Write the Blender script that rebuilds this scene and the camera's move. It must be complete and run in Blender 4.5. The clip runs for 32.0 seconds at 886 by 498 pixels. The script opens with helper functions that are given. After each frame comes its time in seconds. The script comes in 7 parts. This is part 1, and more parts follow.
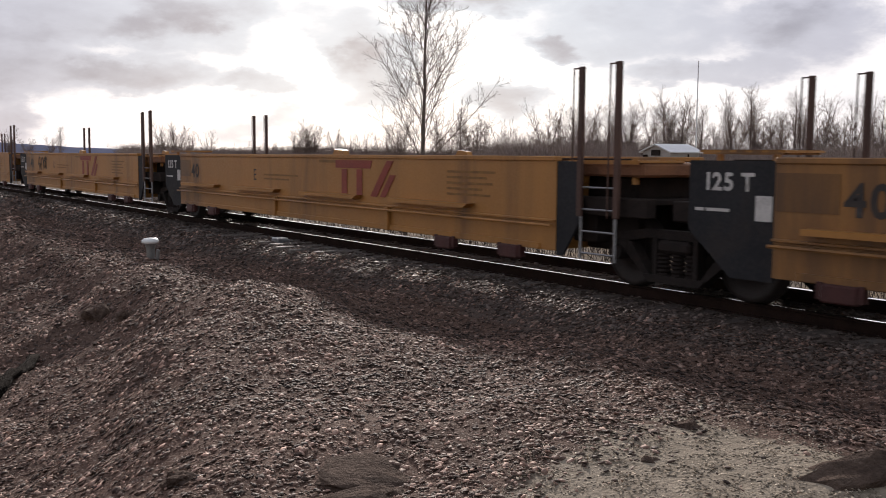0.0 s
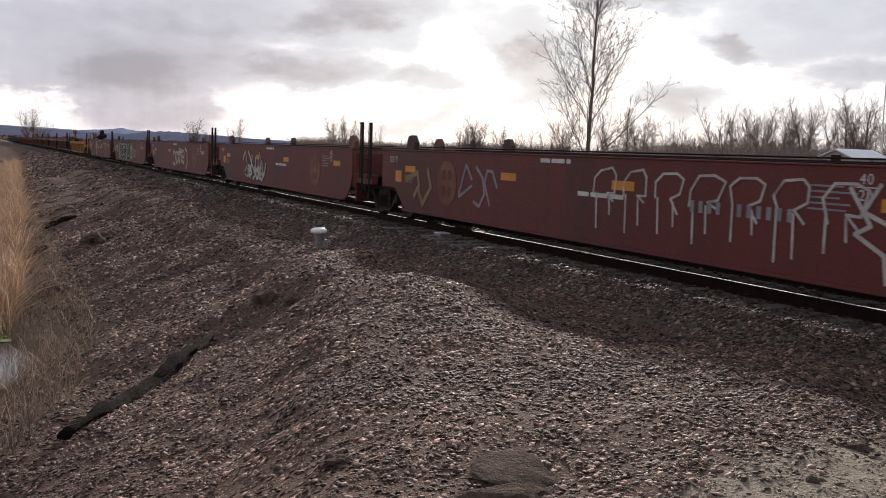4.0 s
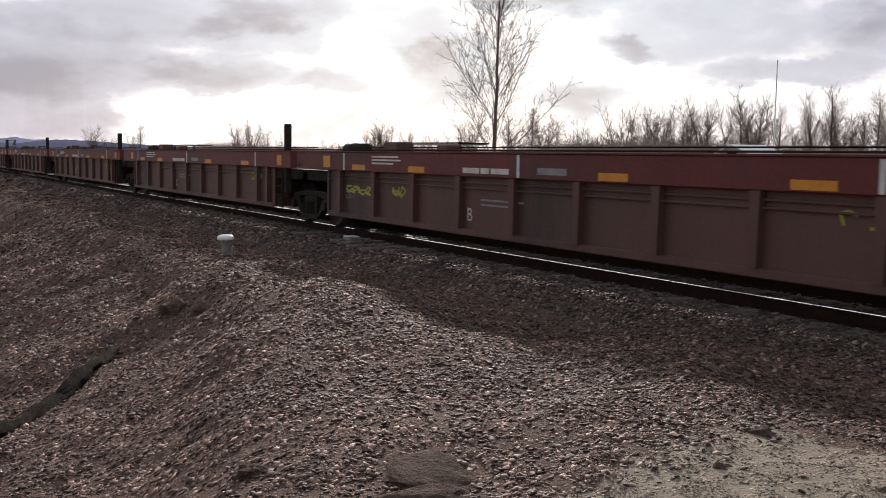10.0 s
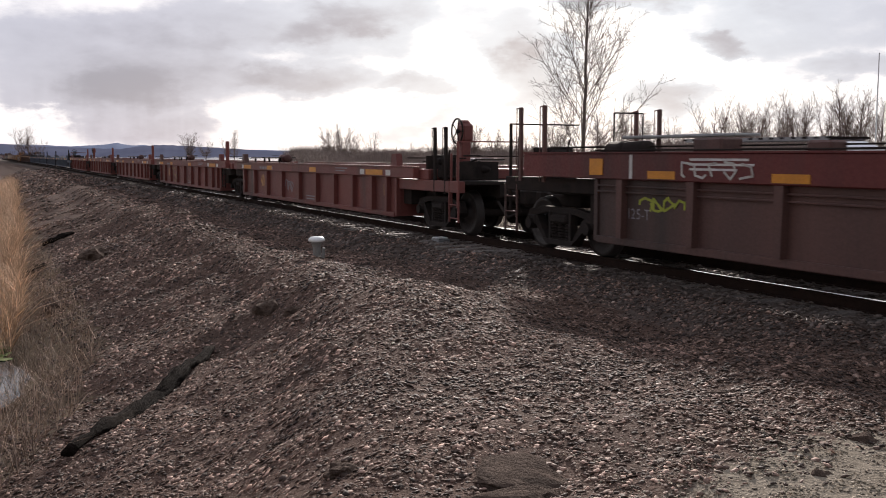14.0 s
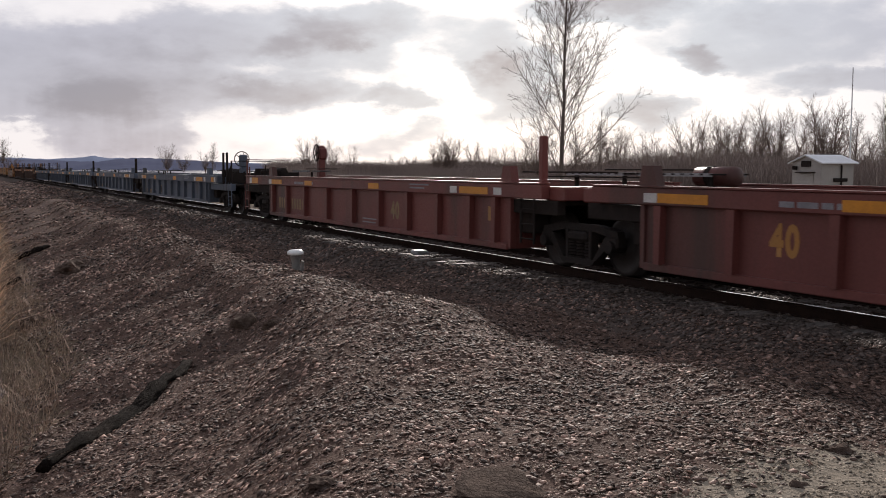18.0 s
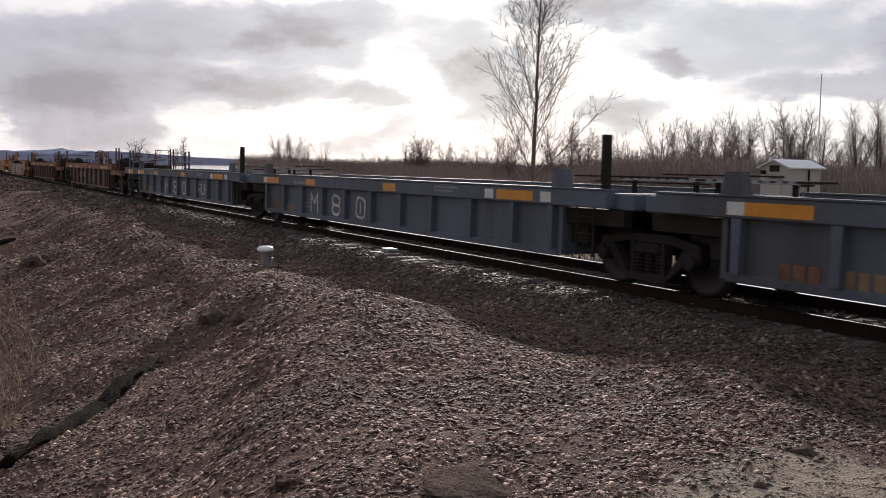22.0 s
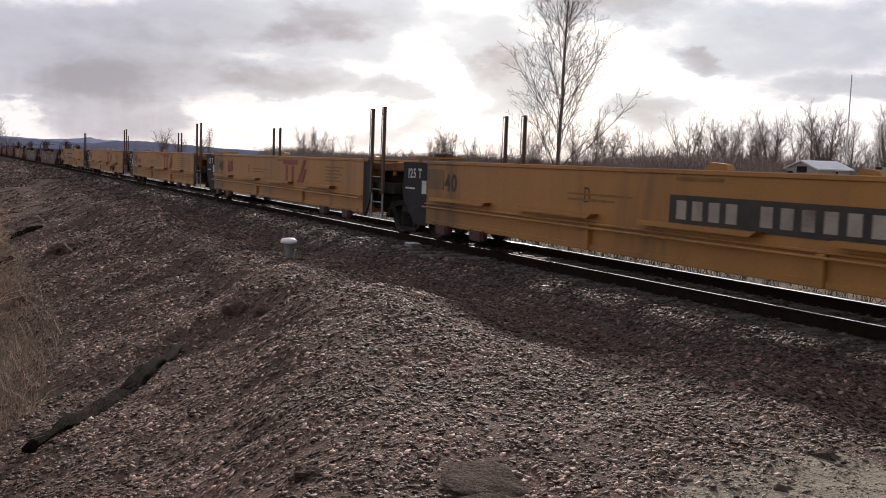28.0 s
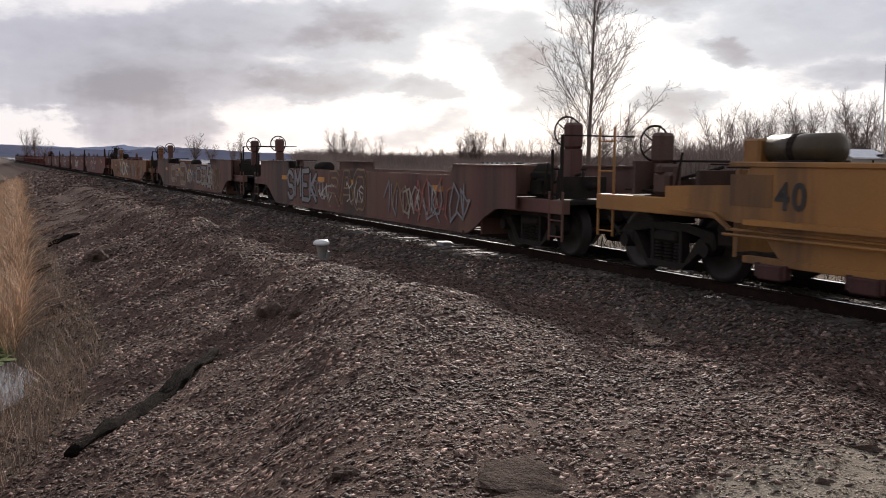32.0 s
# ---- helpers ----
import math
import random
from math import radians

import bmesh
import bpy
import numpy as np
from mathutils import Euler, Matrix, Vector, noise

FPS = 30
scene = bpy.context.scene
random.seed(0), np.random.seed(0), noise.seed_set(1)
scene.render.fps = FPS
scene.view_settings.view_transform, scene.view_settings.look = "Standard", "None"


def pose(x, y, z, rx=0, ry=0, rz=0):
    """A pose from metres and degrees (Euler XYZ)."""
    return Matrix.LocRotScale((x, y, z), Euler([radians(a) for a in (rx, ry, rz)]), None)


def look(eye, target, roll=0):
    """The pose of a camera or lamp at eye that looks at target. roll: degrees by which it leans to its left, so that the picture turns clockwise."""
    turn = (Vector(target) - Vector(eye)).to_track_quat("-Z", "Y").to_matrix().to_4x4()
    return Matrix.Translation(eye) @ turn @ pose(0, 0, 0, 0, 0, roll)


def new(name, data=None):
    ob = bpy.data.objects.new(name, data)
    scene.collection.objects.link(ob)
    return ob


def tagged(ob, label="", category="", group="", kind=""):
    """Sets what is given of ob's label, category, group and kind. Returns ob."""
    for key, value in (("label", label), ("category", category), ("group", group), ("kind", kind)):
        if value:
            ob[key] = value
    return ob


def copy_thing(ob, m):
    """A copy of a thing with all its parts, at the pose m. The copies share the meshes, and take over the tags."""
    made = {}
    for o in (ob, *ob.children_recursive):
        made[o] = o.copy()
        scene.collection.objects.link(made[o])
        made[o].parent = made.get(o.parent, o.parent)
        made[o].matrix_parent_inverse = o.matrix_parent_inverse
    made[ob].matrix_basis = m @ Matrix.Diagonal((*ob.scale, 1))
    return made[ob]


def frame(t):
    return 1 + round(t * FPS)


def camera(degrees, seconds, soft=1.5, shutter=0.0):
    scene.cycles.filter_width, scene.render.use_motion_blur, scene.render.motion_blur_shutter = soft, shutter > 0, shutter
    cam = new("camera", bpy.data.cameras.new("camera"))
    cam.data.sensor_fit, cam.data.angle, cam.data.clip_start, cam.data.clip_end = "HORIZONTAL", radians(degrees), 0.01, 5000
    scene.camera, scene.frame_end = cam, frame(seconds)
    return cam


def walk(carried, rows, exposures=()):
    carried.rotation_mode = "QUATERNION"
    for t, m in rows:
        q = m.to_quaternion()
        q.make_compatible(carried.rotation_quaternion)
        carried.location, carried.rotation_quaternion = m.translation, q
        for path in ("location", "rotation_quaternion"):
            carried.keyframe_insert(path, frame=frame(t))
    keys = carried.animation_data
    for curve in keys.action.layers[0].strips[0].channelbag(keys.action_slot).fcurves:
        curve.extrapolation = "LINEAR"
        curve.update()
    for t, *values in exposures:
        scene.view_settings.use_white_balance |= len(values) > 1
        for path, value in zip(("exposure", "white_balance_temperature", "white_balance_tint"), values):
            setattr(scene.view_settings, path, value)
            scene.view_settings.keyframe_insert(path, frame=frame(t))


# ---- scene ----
# The camera stands on the gravel pad beside the line and only pans; rail top is z = 0, the line runs along x.
EYE = (0.0, 0.0, 1.66)
LENGTH = 32.0
cam = camera(49.42, LENGTH, 0.95, 0.06)
PAN = (  # seconds, yaw, pitch, roll
    (0.0, 54.99, -5.49, -0.46), (0.5, 57.85, -5.51, -0.48), (1.0, 59.59, -5.70, -0.90), (1.5, 60.84, -5.70, -0.88),
    (2.0, 60.15, -5.61, -0.55), (2.5, 61.54, -5.89, -0.54), (3.0, 63.50, -5.90, -1.32), (3.5, 64.34, -5.86, -1.52),
    (4.0, 64.70, -5.82, -1.87), (4.5, 65.13, -5.66, -1.72), (6.5, 65.31, -5.09, -2.24), (7.0, 65.52, -5.19, -2.39),
    (7.5, 65.31, -5.19, -2.13), (8.0, 62.86, -5.09, -1.66), (8.5, 57.67, -5.23, -2.08), (9.0, 51.04, -5.66, -1.09),
    (9.5, 55.03, -5.87, -0.63), (10.0, 59.21, -5.56, -0.75), (10.5, 61.89, -5.56, -1.02), (11.0, 65.02, -5.84, -0.95),
    (11.5, 67.54, -6.18, -0.31), (12.0, 67.84, -6.42, 0.48), (12.5, 67.24, -6.19, 0.45), (13.0, 65.15, -5.95, 0.42),
    (13.5, 64.22, -5.77, 0.14), (14.0, 64.42, -5.53, -0.08), (14.5, 64.38, -5.38, -0.07), (16.5, 64.56, -5.12, 0.01),
    (17.0, 64.50, -5.08, -0.36), (17.5, 63.87, -4.98, -0.03), (18.0, 63.18, -4.76, -0.11), (18.5, 62.03, -4.50, 0.01),
    (19.0, 59.75, -4.37, -0.65), (19.5, 58.91, -4.29, -0.88), (20.0, 58.86, -4.26, -0.85), (20.5, 57.92, -4.40, -0.73),
    (21.0, 57.30, -4.48, -0.62), (21.5, 58.99, -4.67, -0.62), (22.0, 61.52, -4.82, -1.06), (22.5, 63.04, -4.96, -0.66),
    (23.0, 63.45, -5.23, -0.77), (23.5, 62.90, -5.51, -1.25), (24.0, 62.37, -5.71, -1.31), (24.5, 62.28, -5.79, -1.25),
    (26.5, 62.26, -5.50, -2.32), (27.0, 62.69, -5.45, -2.67), (27.5, 62.95, -5.28, -2.48), (28.0, 62.96, -5.15, -2.02),
    (28.5, 63.21, -5.31, -0.71), (29.0, 63.70, -5.42, -0.30), (29.5, 64.42, -5.49, -0.74), (30.0, 65.24, -5.29, -1.12),
    (30.5, 65.57, -5.11, -1.26), (31.0, 65.60, -5.06, -1.08), (31.5, 65.26, -5.11, -0.64), (32.0, 64.74, -5.27, -0.57),
)
EXPOSURE = ((0.0, 0.20), (2.0, 0.12), (4.0, 0.20), (7.0, 0.13), (8.0, 0.10), (9.0, 0.08), (10.0, 0.25), (12.0, 0.33), (14.0, 0.24), (17.0, 0.06), (19.0, -0.02), (20.0, 0.0), (22.0, 0.07), (24.0, 0.22), (27.0, 0.14), (29.0, 0.12), (32.0, 0.06))
walk(cam, [(t, pose(*EYE, 90 + p, r, y)) for t, y, p, r in PAN], [(t, e, 6620, 14) for t, e in EXPOSURE])

# ---- light ----
SUN_AZ, SUN_EL = 60.0, 17.5   # degrees left of +y, degrees up


def heading(az, el):
    a, e = radians(az), radians(el)
    return Vector((-math.sin(a) * math.cos(e), math.cos(a) * math.cos(e), math.sin(e)))


sun = new("sun", bpy.data.lights.new("sun", "SUN"))
sun.data.energy, sun.data.angle, sun.data.color = 4.2, radians(3), (1.0, 0.93, 0.84)
sun.matrix_world = look(heading(SUN_AZ, SUN_EL) * 50, (0, 0, 0))


class Nodes:
    """Short hand for node trees."""

    def __init__(self, tree):
        self.tree = tree
        tree.nodes.clear()

    def add(self, kind, ins=(), **props):
        n = self.tree.nodes.new(kind)
        for k, v in props.items():
            setattr(n, k, v)
        for k, v in (ins.items() if isinstance(ins, dict) else enumerate(ins)):
            if v is None:
                continue
            if isinstance(v, bpy.types.NodeSocket):
                self.tree.links.new(v, n.inputs[k])
            else:
                n.inputs[k].default_value = v
        return n

    def math(self, op, a, b=0.0, c=None):
        return self.add("ShaderNodeMath", [a, b] + ([c] if c is not None else []), operation=op).outputs[0]

    def vec(self, op, a, b=(0, 0, 0), out=0):
        return self.add("ShaderNodeVectorMath", [a, b], operation=op).outputs[out]

    def noise(self, vec, scale, detail=4.0, rough=0.5, dist=0.0):
        return self.add("ShaderNodeTexNoise", {"Vector": vec, "Scale": scale, "Detail": detail, "Roughness": rough, "Distortion": dist}).outputs[0]

    def span(self, v, a, b, lo=0.0, hi=1.0):
        return self.add("ShaderNodeMapRange", [v, a, b, lo, hi], interpolation_type="SMOOTHSTEP").outputs[0]

    def mix(self, f, a, b):
        n = self.add("ShaderNodeMix", data_type="RGBA")
        for k, v in ((0, f), (6, a), (7, b)):
            if isinstance(v, bpy.types.NodeSocket):
                self.tree.links.new(v, n.inputs[k])
            else:
                n.inputs[k].default_value = (*v, 1) if k and len(v) == 3 else v
        return n.outputs[2]


def make_sky():
    """A broken overcast: grey cloud, bright veil round the hidden sun, lit band along the horizon."""
    world = bpy.data.worlds.new("sky")
    scene.world, world.use_nodes = world, True
    g = Nodes(world.node_tree)
    d = g.add("ShaderNodeTexCoord").outputs["Generated"]
    d = g.vec("NORMALIZE", d)
    sep = g.add("ShaderNodeSeparateXYZ", [d])
    z = g.math("MAXIMUM", sep.outputs[2], 0.0)
    az = g.math("MULTIPLY", g.math("ARCTAN2", g.math("MULTIPLY", sep.outputs[0], -1.0), sep.outputs[1]), 57.296)
    el = g.math("MULTIPLY", g.math("ARCSINE", sep.outputs[2]), 57.296)
    soft = g.vec("MULTIPLY", d, (1.0, 1.0, 2.4))
    bend = g.add("ShaderNodeTexNoise", {"Vector": soft, "Scale": 13.0, "Detail": 6.0, "Roughness": 0.6}).outputs[1]
    spot = g.add("ShaderNodeCombineXYZ", [az, el, 0.0]).outputs[0]
    spot = g.vec("ADD", spot, g.vec("MULTIPLY", g.vec("SUBTRACT", bend, (0.5, 0.5, 0.5)), (6.0, 3.0, 0.0)))
    puff = g.noise(g.vec("ADD", soft, (5.1, 2.2, 0)), 12.0, 9.0, 0.55, 0.1)
    wide = g.noise(g.vec("ADD", soft, (1.3, 8.2, 0)), 4.0, 5.0, 0.5)
    body = g.math("ADD", g.math("MULTIPLY", g.math("SUBTRACT", puff, 0.5), 0.95), g.math("MULTIPLY", g.math("SUBTRACT", wide, 0.5), 0.35))
    # the clouds of that day: azimuth, elevation, half width, half height, thickness
    for ca, ce, ha, he, k in ((86.0, 5.0, 9.0, 2.5, 0.58), (78.0, 4.6, 6.0, 1.7, 0.30), (82.5, 2.6, 3.6, 1.6, 0.42), (80.5, 1.3, 2.2, 0.9, 0.35), (75.5, 7.6, 6.5, 1.5, 0.58), (71.8, 4.3, 4.0, 0.9, 0.60), (70.0, 6.4, 4.0, 1.0, 0.45),
                              (65.6, 3.9, 2.0, 0.7, 0.62), (66.5, 1.4, 2.2, 0.6, 0.36), (64.0, 2.3, 1.4, 0.5, 0.4), (67.5, 8.4, 4.0, 1.2, 0.6), (61.0, 7.0, 2.6, 1.7, 0.5), (58.8, 4.9, 2.2, 2.0, 0.62), (54.0, 9.4, 4.4, 1.0, 0.8), (48.6, 6.3, 1.3, 0.8, 0.5), (51.3, 3.6, 2.1, 1.3, 0.80),
                              (43.0, 7.4, 8.0, 2.0, 0.52), (39.6, 4.7, 5.2, 0.75, 0.62), (34.0, 6.8, 3.5, 1.6, 0.55), (44.0, 2.2, 3.0, 0.6, 0.25), (88.4, 1.9, 2.4, 0.8, -0.55), (63.0, 5.2, 1.5, 1.0, -0.35), (49.5, 4.9, 3.0, 0.7, -0.4)):
        q = g.vec("MULTIPLY", g.vec("SUBTRACT", spot, (ca, ce, 0)), (1 / ha, 1 / he, 0))
        body = g.math("ADD", body, g.span(g.vec("DOT_PRODUCT", q, q, 1), 0.0, 2.1, k, 0.0))
    body = g.math("ADD", body, g.span(el, 9.5, 17.0, 0.0, 0.42))
    # shafts of rain under the heavy cloud
    shaft = g.noise(g.add("ShaderNodeCombineXYZ", [g.math("MULTIPLY", az, 1.1), g.math("MULTIPLY", el, 0.10), 3.0]).outputs[0], 1.0, 3.0, 0.5)
    body = g.math("ADD", body, g.math("MULTIPLY", g.math("SUBTRACT", shaft, 0.5), g.math("MULTIPLY", g.span(az, 75.0, 80.0), g.span(el, 5.0, 2.0, 0.0, 0.45))))
    glow = g.math("MAXIMUM", g.span(g.math("ABSOLUTE", g.math("SUBTRACT", az, 58.0)), 4.0, 26.0, 1.0, 0.0), g.span(az, 24.0, 32.0, 0.8, 0.0))
    bright = g.mix(glow, (0.92, 0.92, 0.95), (1.14, 1.15, 1.16))
    dull = g.mix(glow, (0.505, 0.525, 0.615), (0.61, 0.69, 0.775))
    clouds = g.mix(g.span(body, -0.02, 0.50), bright, dull)
    clouds = g.mix(g.span(body, 0.42, 1.15), clouds, (0.30, 0.31, 0.38))
    # sky dimmed in the unseen half behind the camera, keeps the car sides dark
    away = g.span(g.vec("DOT_PRODUCT", d, tuple(heading(SUN_AZ, 0)), 1), -0.5, 0.55, 0.6, 1.0)
    clouds = g.vec("MULTIPLY", clouds, g.add("ShaderNodeCombineXYZ", [away, away, away]).outputs[0])
    air = g.add("ShaderNodeTexSky", sky_type="NISHITA", sun_disc=False, sun_elevation=radians(SUN_EL), sun_rotation=radians(-SUN_AZ), air_density=1.2)
    haze = g.add("ShaderNodeBackground", [air.outputs[0], 0.006])
    veil = g.add("ShaderNodeBackground", [clouds, 0.9])
    both = g.add("ShaderNodeAddShader", [haze.outputs[0], veil.outputs[0]])
    g.add("ShaderNodeOutputWorld", [both.outputs[0]])


make_sky()


# ---- materials ----
def surface(name, base, other=None, rough=0.8, metal=0.0, scale=3.0, fine=40.0, bump=0.15, dirt=None, dirt_amt=0.0, spread=0.0, size=0.02, streak=False, shine=0.3, patch=0.0, thin=0.0):
    """A worn surface: two tones at two scales, dirt, bump; spread varies it from piece to piece."""
    m = bpy.data.materials.new(name)
    m.use_nodes = True
    g = Nodes(m.node_tree)
    pos = g.add("ShaderNodeTexCoord").outputs["Object"]
    if streak:
        pos2 = g.add("ShaderNodeMapping", [pos, None, None, (1.0, 1.0, 0.12)]).outputs[0]
    else:
        pos2 = pos
    other = other or tuple(c * 0.7 for c in base)
    broad = g.noise(pos2, scale, 6.0, 0.6)
    tiny = g.noise(pos, fine, 4.0, 0.6)
    f = g.span(g.math("ADD", g.math("MULTIPLY", broad, 0.65), g.math("MULTIPLY", tiny, 0.35)), 0.36, 0.64)
    col = g.mix(f, base, other)
    if dirt:
        dm = g.span(g.noise(g.vec("ADD", pos2, (7, 3, 1)), scale * 0.55, 7.0, 0.65, 0.4), 0.56 - dirt_amt * 0.3, 0.80 - dirt_amt * 0.3)
        col = g.mix(dm, col, dirt)
    if spread:
        rnd = g.add("ShaderNodeNewGeometry").outputs["Random Per Island"]
        k = g.add("ShaderNodeMapRange", [g.math("POWER", rnd, 2.0), 0.0, 1.0, 1 - spread, 1 + 1.7 * spread]).outputs[0]
        if patch:
            k = g.math("MULTIPLY", k, g.span(g.noise(pos, 0.55, 5.0, 0.6), 0.34, 0.66, 1 - patch, 1 + patch))
        col = g.vec("MULTIPLY", col, g.add("ShaderNodeCombineXYZ", [k, k, k]).outputs[0])
    b = g.add("ShaderNodeBump", {"Strength": bump, "Distance": size, "Height": g.math("ADD", tiny, broad)})
    rr = g.span(tiny, 0.3, 0.7, max(rough - 0.1, 0.02), min(rough + 0.08, 1.0))
    p = g.add("ShaderNodeBsdfPrincipled", {"Base Color": col, "Roughness": rr, "Metallic": metal, "Specular IOR Level": shine, "Normal": b.outputs[0]})
    if thin:
        lit = g.add("ShaderNodeBsdfTranslucent", {"Color": col})
        p = g.add("ShaderNodeMixShader", [thin, p.outputs[0], lit.outputs[0]])
    g.add("ShaderNodeOutputMaterial", [p.outputs[0]])
    return m


GRIME = (0.045, 0.036, 0.032)
YELLOW = surface("yellow paint", (0.40, 0.185, 0.048), (0.33, 0.155, 0.045), 0.5, 0, 0.9, 30, 0.05, (0.12, 0.065, 0.035), 0.25, streak=True)
YELLOW_LOW = surface("deep yellow paint", (0.39, 0.175, 0.035), (0.29, 0.135, 0.035), 0.5, 0, 0.9, 30, 0.06, (0.10, 0.055, 0.03), 0.42, streak=True)
RED = surface("oxide red paint", (0.135, 0.026, 0.023), (0.098, 0.021, 0.020), 0.6, 0, 0.8, 30, 0.05, (0.06, 0.028, 0.026), 0.3, streak=True)
RED_LOW = surface("faded red paint", (0.175, 0.050, 0.043), (0.130, 0.040, 0.035), 0.55, 0, 0.9, 30, 0.06, (0.07, 0.035, 0.03), 0.3, streak=True)
BROWN = surface("dark brown paint", (0.118, 0.057, 0.048), (0.084, 0.043, 0.038), 0.6, 0, 0.8, 30, 0.06, (0.035, 0.026, 0.024), 0.3, streak=True)
BLUE = surface("grey blue paint", (0.102, 0.120, 0.158), (0.080, 0.090, 0.113), 0.7, 0, 0.9, 30, 0.06, (0.06, 0.058, 0.06), 0.3, streak=True)
RUSTY = surface("rust brown paint", (0.10, 0.055, 0.042), (0.075, 0.043, 0.036), 0.65, 0, 0.9, 30, 0.08, (0.035, 0.025, 0.022), 0.35, streak=True)
RUST_TOP = surface("orange brown rust", (0.25, 0.11, 0.05), (0.17, 0.075, 0.04), 0.7, 0, 1.5, 35, 0.1, (0.06, 0.035, 0.025), 0.3)
OCHRE = surface("ochre paint", (0.34, 0.145, 0.045), (0.24, 0.10, 0.04), 0.55, 0, 0.9, 30, 0.06, (0.09, 0.05, 0.03), 0.35, streak=True)
MAROON = surface("weathered maroon paint", (0.12, 0.045, 0.04), (0.16, 0.085, 0.06), 0.65, 0, 0.8, 25, 0.08, (0.035, 0.026, 0.025), 0.4, streak=True)
SLATE = surface("dark grey paint", (0.030, 0.030, 0.033), (0.022, 0.022, 0.025), 0.8, 0, 1.2, 30, 0.05, GRIME, 0.3, shine=0.2)
DARK = surface("grimy steel", (0.026, 0.021, 0.020), (0.036, 0.028, 0.025), 0.8, 0.0, 4, 40, 0.15, (0.015, 0.013, 0.013), 0.2, shine=0.04)
FRAME = surface("cast steel", (0.032, 0.025, 0.023), (0.022, 0.018, 0.017), 0.8, 0.0, 5, 50, 0.2, (0.05, 0.030, 0.023), 0.1, shine=0.12)
WHEEL = surface("wheel steel", (0.034, 0.026, 0.024), (0.024, 0.019, 0.018), 0.6, 0.1, 6, 60, 0.1, shine=0.3)
RAIL = surface("rail steel", (0.030, 0.017, 0.013), (0.020, 0.012, 0.010), 0.9, 0.0, 6, 60, 0.15, shine=0.1)
RAIL_HEAD = surface("polished rail head", (0.90, 0.89, 0.88), (0.86, 0.85, 0.84), 0.08, 1.0, 1.2, 30, 0.0, (0.4, 0.37, 0.36), 0.0)
WHITE = surface("white lettering", (0.62, 0.60, 0.58), (0.45, 0.43, 0.42), 0.6, 0, 4, 40, 0.03)
ORANGE = surface("orange plate", (0.60, 0.24, 0.02), (0.48, 0.19, 0.02), 0.45, 0, 5, 40, 0.03)
INK = surface("dark lettering", (0.03, 0.027, 0.028), (0.05, 0.04, 0.035), 0.6, 0, 5, 40, 0.03)
LOGO_RED = surface("red lettering", (0.26, 0.045, 0.028), (0.20, 0.04, 0.028), 0.55, 0, 3, 40, 0.03)
DULL_TANK = surface("dull olive paint", (0.085, 0.062, 0.036), (0.06, 0.045, 0.03), 0.45, 0, 3, 40, 0.05, (0.03, 0.024, 0.02), 0.3)
GHOST = surface("faded lettering", (0.17, 0.085, 0.03), (0.26, 0.13, 0.035), 0.6, 0, 6, 40, 0.03)
PALE = surface("pale spray paint", (0.55, 0.53, 0.50), (0.36, 0.34, 0.32), 0.6, 0, 3, 40, 0.03, (0.2, 0.15, 0.13), 0.2)
CHALK = surface("grey-white spray paint", (0.38, 0.335, 0.285), (0.28, 0.24, 0.205), 0.6, 0, 2, 40, 0.03, (0.15, 0.11, 0.095), 0.25)
BLACK_SPRAY = surface("black spray paint", (0.026, 0.023, 0.024), (0.036, 0.032, 0.032), 0.7, 0, 3, 40, 0.03, shine=0.2)
LIME = surface("lime spray paint", (0.33, 0.36, 0.035), (0.24, 0.27, 0.035), 0.55, 0, 3, 40, 0.03)
MINT = surface("mint spray paint", (0.30, 0.46, 0.20), (0.22, 0.38, 0.17), 0.55, 0, 3, 40, 0.03)
OLIVE = surface("dark olive spray paint", (0.075, 0.062, 0.038), (0.05, 0.042, 0.03), 0.6, 0, 3, 40, 0.03)
FADED = surface("faded emblem paint", (0.185, 0.085, 0.045), (0.145, 0.05, 0.035), 0.6, 0, 3, 30, 0.03, (0.11, 0.03, 0.026), 0.35)
TAN_SPRAY = surface("tan spray paint", (0.26, 0.17, 0.08), (0.18, 0.12, 0.07), 0.6, 0, 3, 40, 0.03)
PINK_SPRAY = surface("pink spray paint", (0.30, 0.10, 0.09), (0.24, 0.08, 0.06), 0.6, 0, 3, 40, 0.03)
RED_SPRAY = surface("brick red spray paint", (0.24, 0.05, 0.04), (0.18, 0.045, 0.04), 0.6, 0, 3, 40, 0.03)
GREY_SPRAY = surface("grey spray paint", (0.26, 0.25, 0.27), (0.18, 0.17, 0.19), 0.6, 0, 3, 40, 0.03)
HUT = surface("cream panels", (0.42, 0.385, 0.36), (0.35, 0.32, 0.30), 0.6, 0, 1, 20, 0.05)
ROOF = surface("pale roofing", (0.70, 0.70, 0.72), (0.6, 0.6, 0.62), 0.4, 0.2, 2, 20, 0.05)
CAP = surface("white enamel", (0.78, 0.78, 0.78), (0.66, 0.66, 0.66), 0.35, 0, 5, 60, 0.03)
CAP_POST = surface("grey plastic", (0.24, 0.23, 0.22), (0.16, 0.155, 0.15), 0.5, 0, 5, 60, 0.05)
GRAVEL = surface("mixed gravel stones", (0.200, 0.128, 0.102), (0.104, 0.064, 0.050), 0.75, 0, 9, 60, 0.3, (0.24, 0.185, 0.155), 0.10, spread=0.78, shine=0.24, patch=0.4)
GRIT = surface("fine sandy grit", (0.34, 0.28, 0.215), (0.22, 0.18, 0.14), 0.8, 0, 9, 60, 0.3, (0.34, 0.29, 0.23), 0.15, spread=0.6, shine=0.2)
